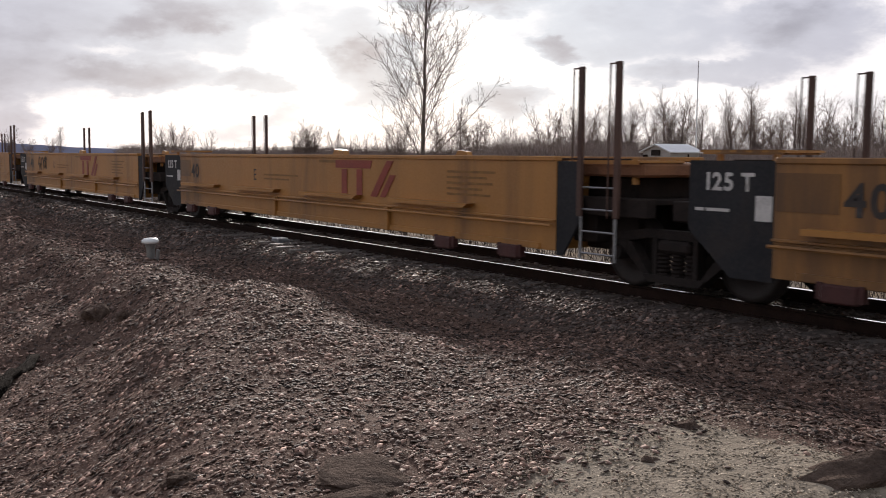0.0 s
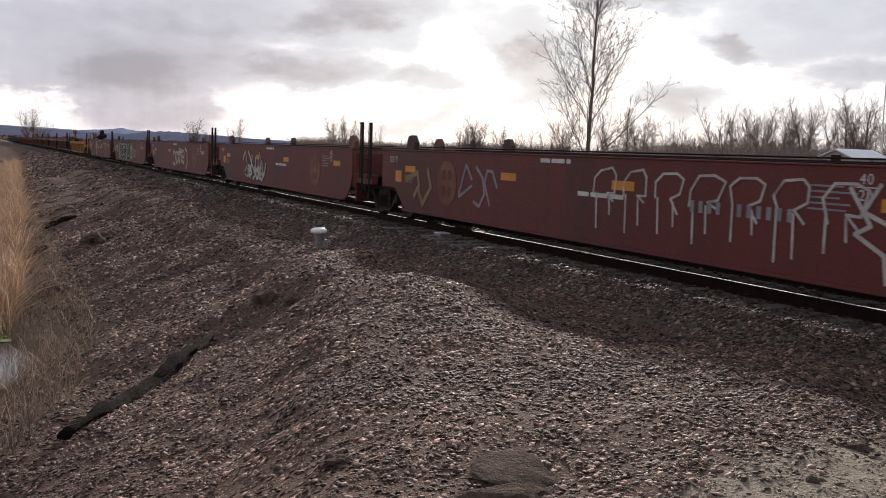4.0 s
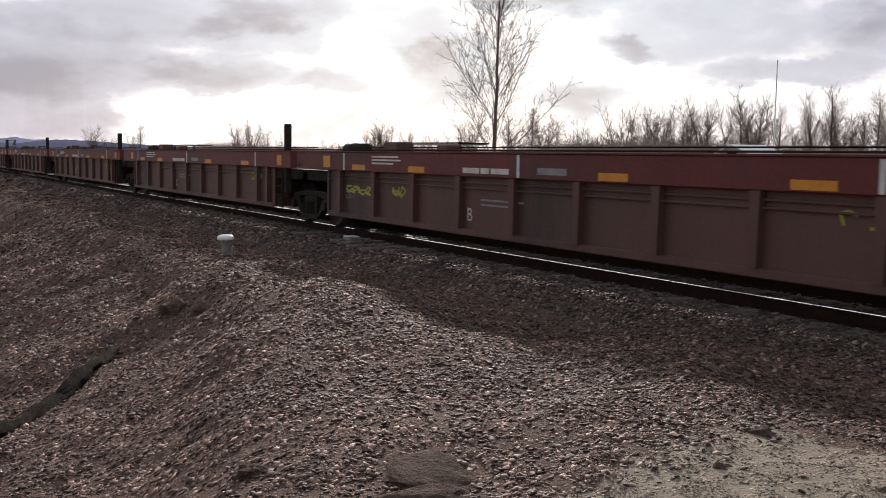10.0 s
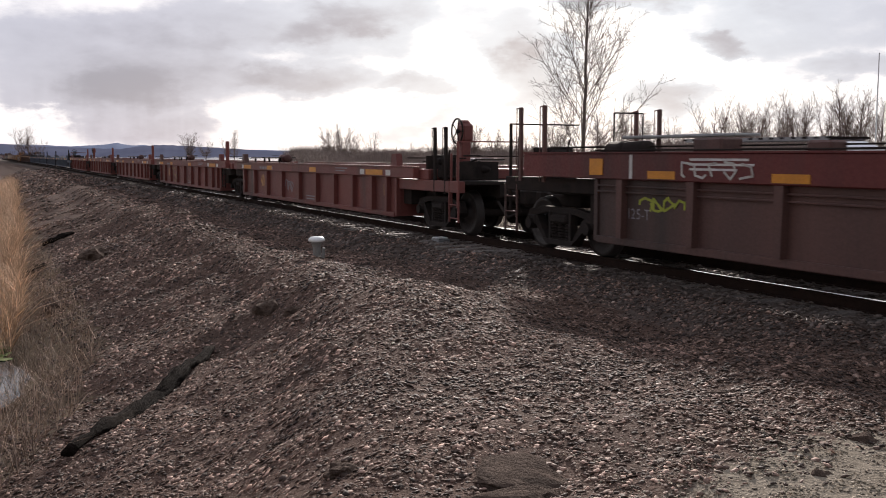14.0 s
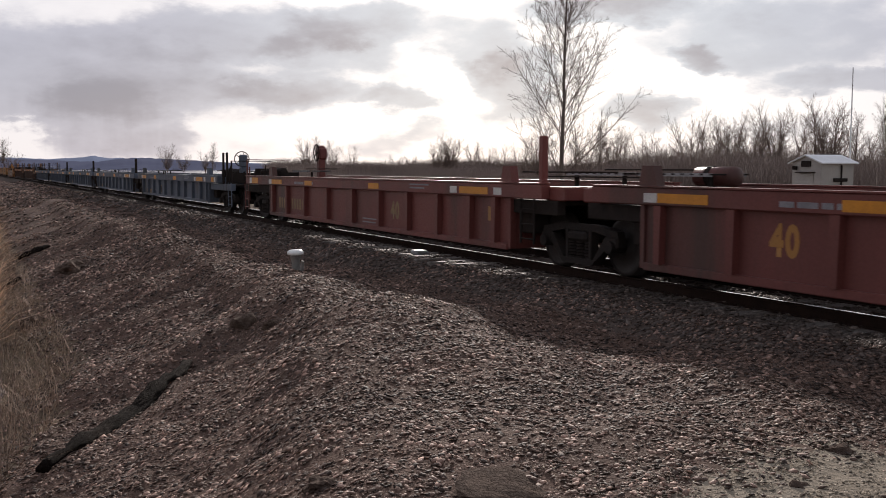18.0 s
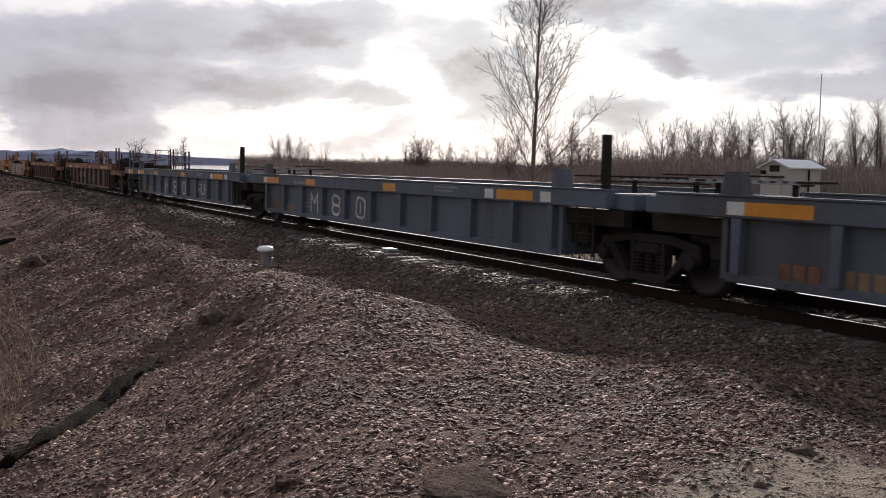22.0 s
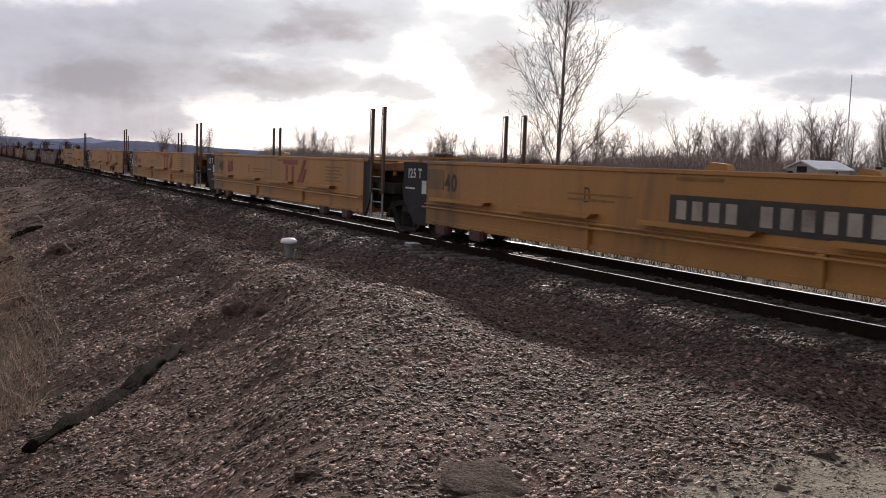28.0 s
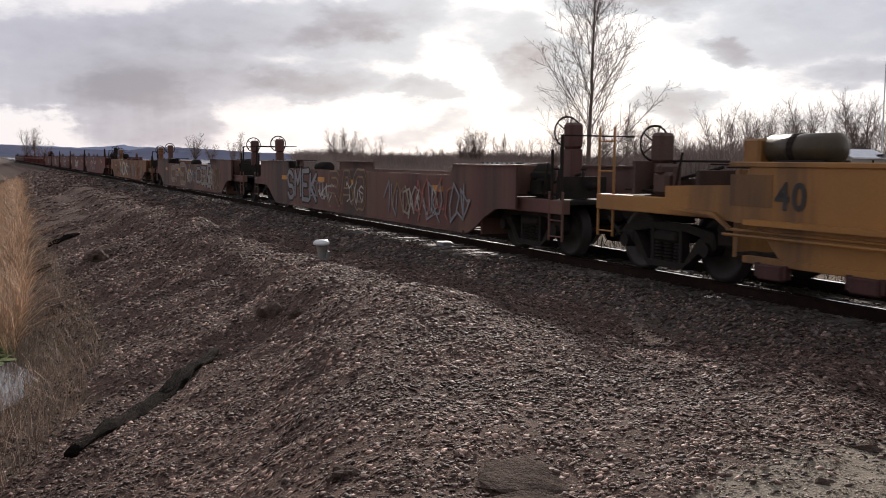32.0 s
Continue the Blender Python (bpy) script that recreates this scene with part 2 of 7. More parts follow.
BRACKET = surface("dull red paint", (0.075, 0.026, 0.024), (0.055, 0.022, 0.021), 0.6, 0, 4, 40, 0.1, GRIME, 0.3)
BALLAST = surface("dark ballast stones", (0.132, 0.100, 0.086), (0.084, 0.064, 0.056), 0.7, 0, 9, 60, 0.3, (0.11, 0.09, 0.08), 0.05, spread=0.45, shine=0.25)
ROCK = surface("rock", (0.125, 0.089, 0.072), (0.070, 0.049, 0.040), 0.95, 0, 7, 40, 0.9, (0.06, 0.042, 0.034), 0.2, shine=0.03, size=0.05)
TIMBER = surface("weathered timber", (0.12, 0.096, 0.085), (0.065, 0.052, 0.047), 0.85, 0, 4, 45, 0.5, streak=False)
# paler copy of the timber: light on the sleeper ends is in the colour
PALE_TIMBER = surface("pale lit-end timber", (0.20, 0.172, 0.157), (0.11, 0.092, 0.083), 0.75, 0, 4, 45, 0.4, (0.07, 0.055, 0.05), 0.2)
DRIFT = surface("dark rotten wood", (0.018, 0.013, 0.011), (0.009, 0.007, 0.006), 0.95, 0, 6, 45, 0.9, (0.04, 0.03, 0.025), 0.15, shine=0.03, size=0.04)
BARK = surface("bark", (0.21, 0.170, 0.150), (0.13, 0.108, 0.098), 0.85, 0, 2, 20, 0.5)
TWIG = surface("twigs", (0.17, 0.130, 0.112), (0.125, 0.097, 0.085), 0.85, 0, 0.2, 5, 0.1)
FAR_WOOD = surface("far bare wood", (0.20, 0.150, 0.132), (0.15, 0.115, 0.102), 0.9, 0, 0.05, 2, 0.1, spread=0.15, shine=0.1)
# brush is lightened, distance haze is part of its colour
BRUSH = surface("bare brush", (0.27, 0.215, 0.195), (0.21, 0.168, 0.154), 0.9, 0, 0.06, 2, 0.1, spread=0.15, shine=0.1)
# for the brush added beyond the line to dim the view under the cars
LOW_BRUSH = surface("dark dead brush", (0.10, 0.078, 0.066), (0.07, 0.055, 0.048), 0.9, 0, 0.3, 4, 0.1, spread=0.3, shine=0.05)
REED = surface("dry reeds", (0.72, 0.555, 0.42), (0.55, 0.405, 0.295), 0.75, 0, 0.7, 6, 0.1, spread=0.3, thin=0.5)
GRASS = surface("dead grass", (0.32, 0.225, 0.165), (0.20, 0.14, 0.11), 0.85, 0, 0.7, 6, 0.1, spread=0.4)
CONIFER = surface("conifer green", (0.034, 0.036, 0.032), (0.022, 0.024, 0.023), 1.0, 0, 0.2, 3, 0.1, spread=0.2, shine=0.02)
# the blue of distance haze is put into both hill colours
HILL = surface("haze-coloured hill", (0.12, 0.128, 0.185), (0.10, 0.108, 0.16), 1.0, 0, 0.004, 0.05, 0.0, shine=0.0)
HILL_FAR = surface("far haze-coloured mountain", (0.20, 0.23, 0.32), (0.17, 0.2, 0.29), 1.0, 0, 0.003, 0.05, 0.0, shine=0.0)
ALGAE = surface("duckweed", (0.16, 0.21, 0.04), (0.11, 0.14, 0.035), 0.6, 0, 3, 30, 0.1)
BOX_GREY = surface("galvanised steel", (0.30, 0.30, 0.31), (0.22, 0.22, 0.23), 0.45, 0.6, 5, 40, 0.05)


def water_material():
    m = bpy.data.materials.new("still water")
    m.use_nodes = True
    g = Nodes(m.node_tree)
    pos = g.add("ShaderNodeTexCoord").outputs["Object"]
    b = g.add("ShaderNodeBump", {"Strength": 0.08, "Distance": 0.05, "Height": g.noise(pos, 2.0, 3.0)})
    p = g.add("ShaderNodeBsdfPrincipled", {"Base Color": (0.03, 0.032, 0.035, 1), "Roughness": 0.08, "Normal": b.outputs[0]})
    g.add("ShaderNodeOutputMaterial", [p.outputs[0]])
    return m


WATER = water_material()


def ground_material():
    """Gravel bank, dark ballast, sandy pad and dead field, told apart by weights on the sheet."""
    m = bpy.data.materials.new("ground")
    m.use_nodes = True
    g = Nodes(m.node_tree)
    pos = g.add("ShaderNodeTexCoord").outputs["Object"]
    w = g.add("ShaderNodeSeparateXYZ", [g.add("ShaderNodeAttribute", attribute_name="zone").outputs["Vector"]])
    big, mid, fine = g.noise(pos, 0.5, 6, 0.6), g.noise(pos, 6, 6, 0.65), g.noise(pos, 45, 5, 0.7)
    cell = g.add("ShaderNodeTexVoronoi", {"Vector": pos, "Scale": 34.0}).outputs["Distance"]
    tone = g.span(g.math("ADD", g.math("MULTIPLY", mid, 0.5), g.math("MULTIPLY", fine, 0.5)), 0.35, 0.65)
    bank = g.mix(tone, (0.070, 0.043, 0.034), (0.142, 0.091, 0.072))
    bank = g.mix(g.span(big, 0.5, 0.7, 0.0, 0.6), bank, (0.080, 0.055, 0.045))
    grit = g.add("ShaderNodeTexVoronoi", {"Vector": pos, "Scale": 60.0})
    pick = g.add("ShaderNodeSeparateXYZ", [grit.outputs["Color"]]).outputs[0]
    bank = g.mix(g.math("MULTIPLY", g.span(pick, 0.80, 0.86), g.span(grit.outputs["Distance"], 0.45, 0.25)), bank, (0.30, 0.245, 0.21))
    stone = g.mix(tone, (0.064, 0.048, 0.042), (0.118, 0.091, 0.079))
    sand = g.mix(tone, (0.19, 0.157, 0.122), (0.31, 0.26, 0.205))
    field = g.mix(g.span(big, 0.35, 0.65), (0.18, 0.132, 0.088), (0.11, 0.086, 0.066))
    edge = g.math("SUBTRACT", mid, 0.5)
    col = g.mix(g.span(g.math("ADD", w.outputs[0], edge), 0.35, 0.65), bank, stone)
    col = g.mix(g.span(g.math("ADD", w.outputs[1], g.math("MULTIPLY", edge, 1.2)), 0.4, 0.65), col, sand)
    col = g.mix(g.span(g.math("ADD", w.outputs[2], edge), 0.4, 0.6), col, field)
    h = g.math("ADD", g.math("MULTIPLY", cell, -0.8), g.math("ADD", fine, mid))
    b = g.add("ShaderNodeBump", {"Strength": 0.5, "Distance": 0.03, "Height": h})
    p = g.add("ShaderNodeBsdfPrincipled", {"Base Color": col, "Roughness": 0.9, "Specular IOR Level": 0.05, "Normal": b.outputs[0]})
    g.add("ShaderNodeOutputMaterial", [p.outputs[0]])
    return m


# ---- mesh building ----
class Shape:
    """Collects boxes, rods and plates into one mesh."""

    def __init__(self):
        self.v, self.f = [], []

    def add(self, verts, faces):
        n = len(self.v)
        self.v.extend(verts)
        self.f.extend(tuple(i + n for i in f) for f in faces)
        return self

    def box(self, x0, x1, y0, y1, z0, z1, c=0.0):
        """A box, its edges cut by c."""
        c = min(c, (x1 - x0) * 0.45, (y1 - y0) * 0.45, (z1 - z0) * 0.45)
        if c <= 0:
            v = [(x, y, z) for x in (x0, x1) for y in (y0, y1) for z in (z0, z1)]
            return self.add(v, [(0, 1, 3, 2), (4, 6, 7, 5), (0, 4, 5, 1), (2, 3, 7, 6), (0, 2, 6, 4), (1, 5, 7, 3)])
        v, lo, hi = [], (x0, y0, z0), (x1, y1, z1)
        index = {}
        for k in range(8):
            s = ((k >> 2) & 1, (k >> 1) & 1, k & 1)
            for a in range(3):
                p = [(hi[i] - (0 if i == a else c)) if s[i] else (lo[i] + (0 if i == a else c)) for i in range(3)]
                index[k, a] = len(v)
                v.append(tuple(p))
        f = []
        for a in range(3):
            o = [i for i in range(3) if i != a]
            for s in (0, 1):
                ks = []
                for q, r in ((0, 0), (1, 0), (1, 1), (0, 1)):
                    b = [0, 0, 0]
                    b[a], b[o[0]], b[o[1]] = s, q, r
                    ks.append(b[0] * 4 + b[1] * 2 + b[2])
                face = tuple(index[k, a] for k in ks)
                f.append(face if (s == 1) == (a != 1) else face[::-1])
        for a in range(3):
            o = [i for i in range(3) if i != a]
            for q in (0, 1):
                for r in (0, 1):
                    b0, b1 = [0, 0, 0], [0, 0, 0]
                    b0[o[0]] = b1[o[0]] = q
                    b0[o[1]] = b1[o[1]] = r
                    b1[a] = 1
                    k0, k1 = (b[0] * 4 + b[1] * 2 + b[2] for b in (b0, b1))
                    f.append((index[k0, o[0]], index[k1, o[0]], index[k1, o[1]], index[k0, o[1]]))
        for k in range(8):
            f.append((index[k, 0], index[k, 1], index[k, 2]))
        return self.add(v, f)

    def rod(self, a, b, r, n=8, r2=None):
        """A round bar from a to b."""
        a, b = Vector(a), Vector(b)
        q = (b - a).to_track_quat("Z", "Y")
        r2 = r if r2 is None else r2
        v = []
        for p, rr in ((a, r), (b, r2)):
            for i in range(n):
                w = 2 * math.pi * i / n
                v.append(tuple(p + q @ Vector((math.cos(w) * rr, math.sin(w) * rr, 0))))
        f = [(i, (i + 1) % n, n + (i + 1) % n, n + i) for i in range(n)]
        f += [tuple(range(n))[::-1], tuple(range(n, 2 * n))]
        return self.add(v, f)

    def lathe(self, profile, centre, axis="Y", n=20):
        """Turns (radius, along) pairs about an axis through centre."""
        v, f = [], []
        for r, h in profile:
            for i in range(n):
                w = 2 * math.pi * i / n
                p = (r * math.cos(w), h, r * math.sin(w)) if axis == "Y" else ((h, r * math.cos(w), r * math.sin(w)) if axis == "X" else (r * math.cos(w), r * math.sin(w), h))
                v.append(tuple(p[k] + centre[k] for k in range(3)))
        for j in range(len(profile) - 1):
            for i in range(n):
                f.append((j * n + i, j * n + (i + 1) % n, (j + 1) * n + (i + 1) % n, (j + 1) * n + i))
        f += [tuple(range(n)), tuple(range((len(profile) - 1) * n, len(profile) * n))[::-1]]
        return self.add(v, f)

    def plate(self, outline, y0, y1):
        """An outline in x and z, given thickness along y."""
        n = len(outline)
        v = [(x, y0, z) for x, z in outline] + [(x, y1, z) for x, z in outline]
        f = [tuple(range(n)), tuple(range(n, 2 * n))[::-1]]
        f += [(i, i + n, (i + 1) % n + n, (i + 1) % n) for i in range(n)]
        return self.add(v, f)

    def ring(self, centre, radius, thick, axis="X", n=20, m=6):
        v, f = [], []
        for i in range(n):
            w = 2 * math.pi * i / n
            for j in range(m):
                q = 2 * math.pi * j / m
                r = radius + thick * math.cos(q)
                p = (thick * math.sin(q), r * math.cos(w), r * math.sin(w)) if axis == "X" else (r * math.cos(w), thick * math.sin(q), r * math.sin(w))
                v.append(tuple(p[k] + centre[k] for k in range(3)))
        for i in range(n):
            for j in range(m):
                f.append((i * m + j, i * m + (j + 1) % m, ((i + 1) % n) * m + (j + 1) % m, ((i + 1) % n) * m + j))
        return self.add(v, f)

    def mesh(self, name, material, smooth=False):
        me = bpy.data.meshes.new(name)
        me.from_pydata(self.v, [], self.f)
        me.materials.append(material)
        bm = bmesh.new()
        bm.from_mesh(me)
        bmesh.ops.recalc_face_normals(bm, faces=bm.faces)
        bm.to_mesh(me)
        bm.free()
        if smooth:
            me.polygons.foreach_set("use_smooth", [True] * len(me.polygons))
        return me


def part(name, shape, material, parent, label="", smooth=False):
    me = shape if isinstance(shape, bpy.types.Mesh) else shape.mesh(name, material, smooth)
    ob = new(name, me)
    ob.parent = parent
    return tagged(ob, label)


def thing(name, m, label, category, group="", kind=""):
    ob = new(name)
    ob.matrix_world = m
    return tagged(ob, label, category, group, kind)


def fast_mesh(name, verts, faces, material, sides):
    """A large mesh straight from arrays; every face has the same number of sides."""
    verts, faces = np.asarray(verts, np.float32), np.asarray(faces, np.int32)
    me = bpy.data.meshes.new(name)
    me.vertices.add(len(verts))
    me.vertices.foreach_set("co", verts.ravel())
    me.loops.add(faces.size)
    me.loops.foreach_set("vertex_index", faces.ravel())
    me.polygons.add(len(faces))
    me.polygons.foreach_set("loop_start", np.arange(0, faces.size, sides, dtype=np.int32))
    me.polygons.foreach_set("loop_total", np.full(len(faces), sides, np.int32))
    me.materials.append(material)
    me.update(calc_edges=True)
    return me


# ---- ground ----
TRACK_Y = 10.06


class Lattice:
    """Smooth value noise on arrays."""

    def __init__(self, seed):
        self.t = np.random.RandomState(seed).rand(256, 256)

    def __call__(self, x, y, scale):
        x, y = x * scale + 1000.0, y * scale + 1000.0
        i, j = np.floor(x).astype(int), np.floor(y).astype(int)
        u, v = x - i, y - j
        u, v = u * u * (3 - 2 * u), v * v * (3 - 2 * v)
        t = self.t
        a, b = t[i % 256, j % 256], t[(i + 1) % 256, j % 256]
        c, d = t[i % 256, (j + 1) % 256], t[(i + 1) % 256, (j + 1) % 256]
        return (a * (1 - u) + b * u) * (1 - v) + (c * (1 - u) + d * u) * v - 0.5


LAT = Lattice(3)


def smooth(a, b, v):
    t = np.clip((v - a) / (b - a), 0, 1)
    return t * t * (3 - 2 * t)


def crest(x):
    """Where the pad and the bank break off towards the ditch."""
    return np.interp(x, [-400, -60, -18, -13, -8, -4.5, -2.5, -1.5, 2, 30], [6.4, 6.0, 5.8, 5.0, 3.6, 2.3, 0.4, -2.2, -4, -5])


def lump(x, y, cx, cy, h, rx, ry):
    return h * np.exp(-((x - cx) / rx) ** 2 - ((y - cy) / ry) ** 2)


def height(x, y):
    x, y = np.asarray(x, float), np.asarray(y, float)
    c = crest(x)
    pad = np.interp(x, [-60, -18, -9, -4, 0], [-0.36, -0.34, -0.26, -0.06, 0.0])
    slope = np.maximum(c - y, 0.0)
    drop = 0.34 * slope * smooth(0, 1.6, slope)
    z = pad - np.minimum(drop, 2.0 + 0.02 * slope)
    z = np.where(y < c, np.maximum(z, -2.32), z)
    # the dip before the ballast, then the track bed
    dip = -0.12 * np.exp(-((y - 7.0) / 0.9) ** 2)
    bed = smooth(7.3, 8.6, y) * (1 - smooth(11.6, 13.2, y))
    z = np.where(y > c, z + dip, z)
    z = z * (1 - bed) + -0.165 * bed
    # beyond the line the land falls to the flat fields
    z = np.where(y > 11.6, -0.165 - 1.63 * smooth(11.6, 17, y), z)
    z = np.where(y < -14, np.maximum(z, -2.2 + 1.2 * smooth(-14, -30, y)), z)
    fade = 1 - smooth(60, 200, np.hypot(x, y))
    # rills washed down the bank
    bare = smooth(0.2, 1.2, slope) * (1 - smooth(5.5, 7.5, slope)) * fade
    z = z + bare * (0.16 * LAT(x + 0.5 * y, 0.22 * y, 1.3) + 0.08 * LAT(x + 0.5 * y, 0.4 * y, 3.3))
    near = (1 - smooth(7.0, 8.4, y)) * fade
    z += near * (0.22 * LAT(x, y, 0.45) + 0.10 * LAT(x + 9, y, 1.3) + 0.035 * LAT(x, y + 5, 4.1))
    z += lump(x, y, -11.6, 4.9, 0.26, 2.2, 0.9) + lump(x, y, -31.5, 5.9, 0.35, 1.6, 0.5) + lump(x, y, -8.0, 4.3, 0.08, 1.8, 0.8) - lump(x, y, -18.4, -1.9, 0.3, 3.0, 2.0)
    far = smooth(100, 900, np.hypot(x, y))
    return z * (1 - far) + -1.9 * far


def graded(lo, hi, step, far):
    mid = np.arange(lo, hi + step / 2, step)
    out, d = [], step
    p = hi
    while p < far:
        d *= 1.22
        p += d
        out.append(p)
    out2, d = [], step
    p = lo
    while p > -far:
        d *= 1.22
        p -= d
        out2.append(p)
    return np.concatenate([out2[::-1], mid, out])


def make_ground():
    xs, ys = graded(-36, 3, 0.13, 4000), graded(-5, 9.4, 0.13, 4000)
    gx, gy = np.meshgrid(xs, ys, indexing="ij")
    z = height(gx, gy)
    z += np.where((gy < 8.6) & (np.hypot(gx, gy) < 45), 0.018 * LAT(gx, gy, 9.0), 0)
    v = np.stack([gx, gy, z], -1).reshape(-1, 3)
    nx, ny = len(xs), len(ys)
    i, j = np.meshgrid(np.arange(nx - 1), np.arange(ny - 1), indexing="ij")
    a = (i * ny + j).ravel()
    f = np.stack([a, a + ny, a + ny + 1, a + 1], -1)
    me = fast_mesh("ground", v, f, ground_material(), 4)
    x, y = v[:, 0], v[:, 1]
    zone = np.zeros((len(v), 3), np.float32)
    # ballast tone runs on past the bed, to darken the gaps under the cars
    zone[:, 0] = smooth(6.9, 7.9, y) * (1 - smooth(17.5, 20, y))
    zone[:, 1] = (1 - smooth(4.6, 5.3, y)) * smooth(-4.4, -3.2, x + 0.25 * (y - 3)) * smooth(-0.4, 0.5, y - crest(x))
    zone[:, 2] = np.maximum(smooth(18, 21, y), smooth(2.3, 4.5, crest(x) - y) * smooth(-1.2, -2.0, v[:, 2]))
    att = me.attributes.new("zone", "FLOAT_VECTOR", "POINT")
    att.data.foreach_set("vector", zone.ravel())
    me.polygons.foreach_set("use_smooth", np.ones(len(f), bool))
    tagged(new("ground", me), "brown gravel bank, sandy pad and dead fields", "ground", kind="structure")


def pebbles(name, label, count, region, sizes, material, seed, keep):
    """Loose stones strewn on the ground, each a squashed uneven eight-sided lump."""
    rs = np.random.RandomState(seed)
    x = region[0] + (region[1] - region[0]) * rs.rand(count)
    y = region[2] + (region[3] - region[2]) * rs.rand(count)
    ok = keep(x, y, rs.rand(count))
    x, y = x[ok], y[ok]
    n = len(x)
    s = sizes[0] * np.exp(rs.rand(n) ** 2.6 * math.log(sizes[1] / sizes[0]))
    s *= 1 + 0.04 * np.maximum(np.hypot(x, y) - 5, 0)
    base = np.array([(1, 0, 0), (0.25, 0.9, 0.1), (-0.9, 0.45, 0), (-0.8, -0.6, 0.1), (0.35, -0.95, 0), (0.3, 0.1, 0.75), (-0.35, 0.0, 0.7), (0, 0, -0.6)])
    tri = np.array([(0, 1, 5), (1, 6, 5), (1, 2, 6), (2, 3, 6), (3, 4, 6), (4, 5, 6), (4, 0, 5), (1, 0, 7), (2, 1, 7), (3, 2, 7), (4, 3, 7), (0, 4, 7)])
    v = base[None] * (0.75 + 0.5 * rs.rand(n, 8, 1)) + 0.18 * (rs.rand(n, 8, 3) - 0.5)
    v[:, :, 2] *= 0.25 + 0.35 * rs.rand(n, 1)
    a = rs.rand(n) * 2 * math.pi
    ca, sa = np.cos(a)[:, None], np.sin(a)[:, None]
    v[:, :, 0] *= 1.15
    v = np.stack([v[:, :, 0] * ca - v[:, :, 1] * sa, v[:, :, 0] * sa + v[:, :, 1] * ca, v[:, :, 2]], -1)
    tx, ty = (rs.rand(n) - 0.5) * 0.9, (rs.rand(n) - 0.5) * 0.9
    v[:, :, 2] += v[:, :, 0] * tx[:, None] + v[:, :, 1] * ty[:, None]
    v *= s[:, None, None]
    e = 0.05
    z = height(x, y) + 0.018 * LAT(x, y, 9.0) * (y < 8.6)
    gx, gy = (height(x + e, y) - z) / e, (height(x, y + e) - z) / e
    v[:, :, 2] += v[:, :, 0] * np.clip(gx, -1, 1)[:, None] + v[:, :, 1] * np.clip(gy, -1, 1)[:, None]
    v += np.stack([x, y, z + s * 0.18], -1)[:, None]
    f = (tri[None] + (np.arange(n) * 8)[:, None, None]).reshape(-1, 3)
    tagged(new(name, fast_mesh(name, v.reshape(-1, 3), f, material, 3)), label, "gravel", kind="stuff")


make_ground()


def visible_side(x, y):
    """Only the fan that the pan ever shows: everything else stays bare sheet."""
    az = np.degrees(np.arctan2(-x, y))
    return (az > 20) & (az < 98)


def keep_bank(x, y, r):
    d = np.hypot(x, y)
    sand = smooth(-4.2, -3.2, x + 0.25 * (y - 3)) * (y < 5.1)
    # stones lie thick along the crest and thin out into fine dirt down the bank
    cover = 0.62 + 0.12 * smooth(5.0, 9.0, d) + 0.26 * smooth(-0.8, 0.9, y - crest(x) + 1.6 * LAT(x + 3, y, 0.9))
    cover = np.clip(cover + 0.6 * LAT(x, y + 7, 1.7) + 0.4 * LAT(x, y, 5.0), 0.35, 1.0)
    return visible_side(x, y) & (d > 2.5) & (r < cover * np.clip(7.5 / d, 0, 1) ** 1.35) & (height(x, y) > -1.9) & (r < 1 - 0.965 * sand)


pebbles("gravel", "loose brown and grey gravel stones, backlit", 1000000, (-44, 0, -2, 8.5), (0.0058, 0.027), GRAVEL, 5, keep_bank)


def keep_pad(x, y, r):
    sand = smooth(-4.9, -3.2, x + 0.25 * (y - 3)) * (1 - smooth(4.5, 5.4, y)) * smooth(-0.5, 0.3, y - crest(x))
    return visible_side(x, y) & (np.hypot(x, y) > 2.5) & (r < sand)


pebbles("pad_grit", "pale fine grit of the sandy pad", 100000, (-6.2, 0, 0, 6), (0.0045, 0.012), GRIT, 8, keep_pad)


def keep_bed(x, y, r):
    d = np.hypot(x, y)
    on_sleeper = (np.abs((x + 96) / 0.53 - np.round((x + 96) / 0.53)) < 0.24) & (np.abs(y - TRACK_Y) < 1.32)
    return visible_side(x, y) & (r < np.clip(13.0 / d, 0, 1) ** 1.5) & ~(on_sleeper & (r * 97 % 1 < 0.5))


def keep_far(x, y, r):
    return (np.degrees(np.arctan2(-x, y)) < 98) & (height(x, y) > -1.9)


pebbles("bank_gravel", "coarse brown gravel along the farther bank", 50000, (-150, -40, -2, 8.4), (0.011, 0.035), GRAVEL, 7, keep_far)


def keep_slope(x, y, r):
    drop = crest(x) - y
    return visible_side(x, y) & (drop > -1.0) & (drop < 5.0) & (np.hypot(x, y) > 9) & (r < 0.35 + 0.9 * (LAT(x + 0.5 * y, 0.3 * y, 1.1) + 0.2))


pebbles("slope_stones", "larger loose stones washed down the bank", 26000, (-34, -7, -1, 6.5), (0.012, 0.036), GRAVEL, 9, keep_slope)
pebbles("track_ballast", "dark crushed ballast stones beside the rails", 90000, (-80, 2, 7.6, 13.2), (0.018, 0.04), BALLAST, 6, keep_bed)


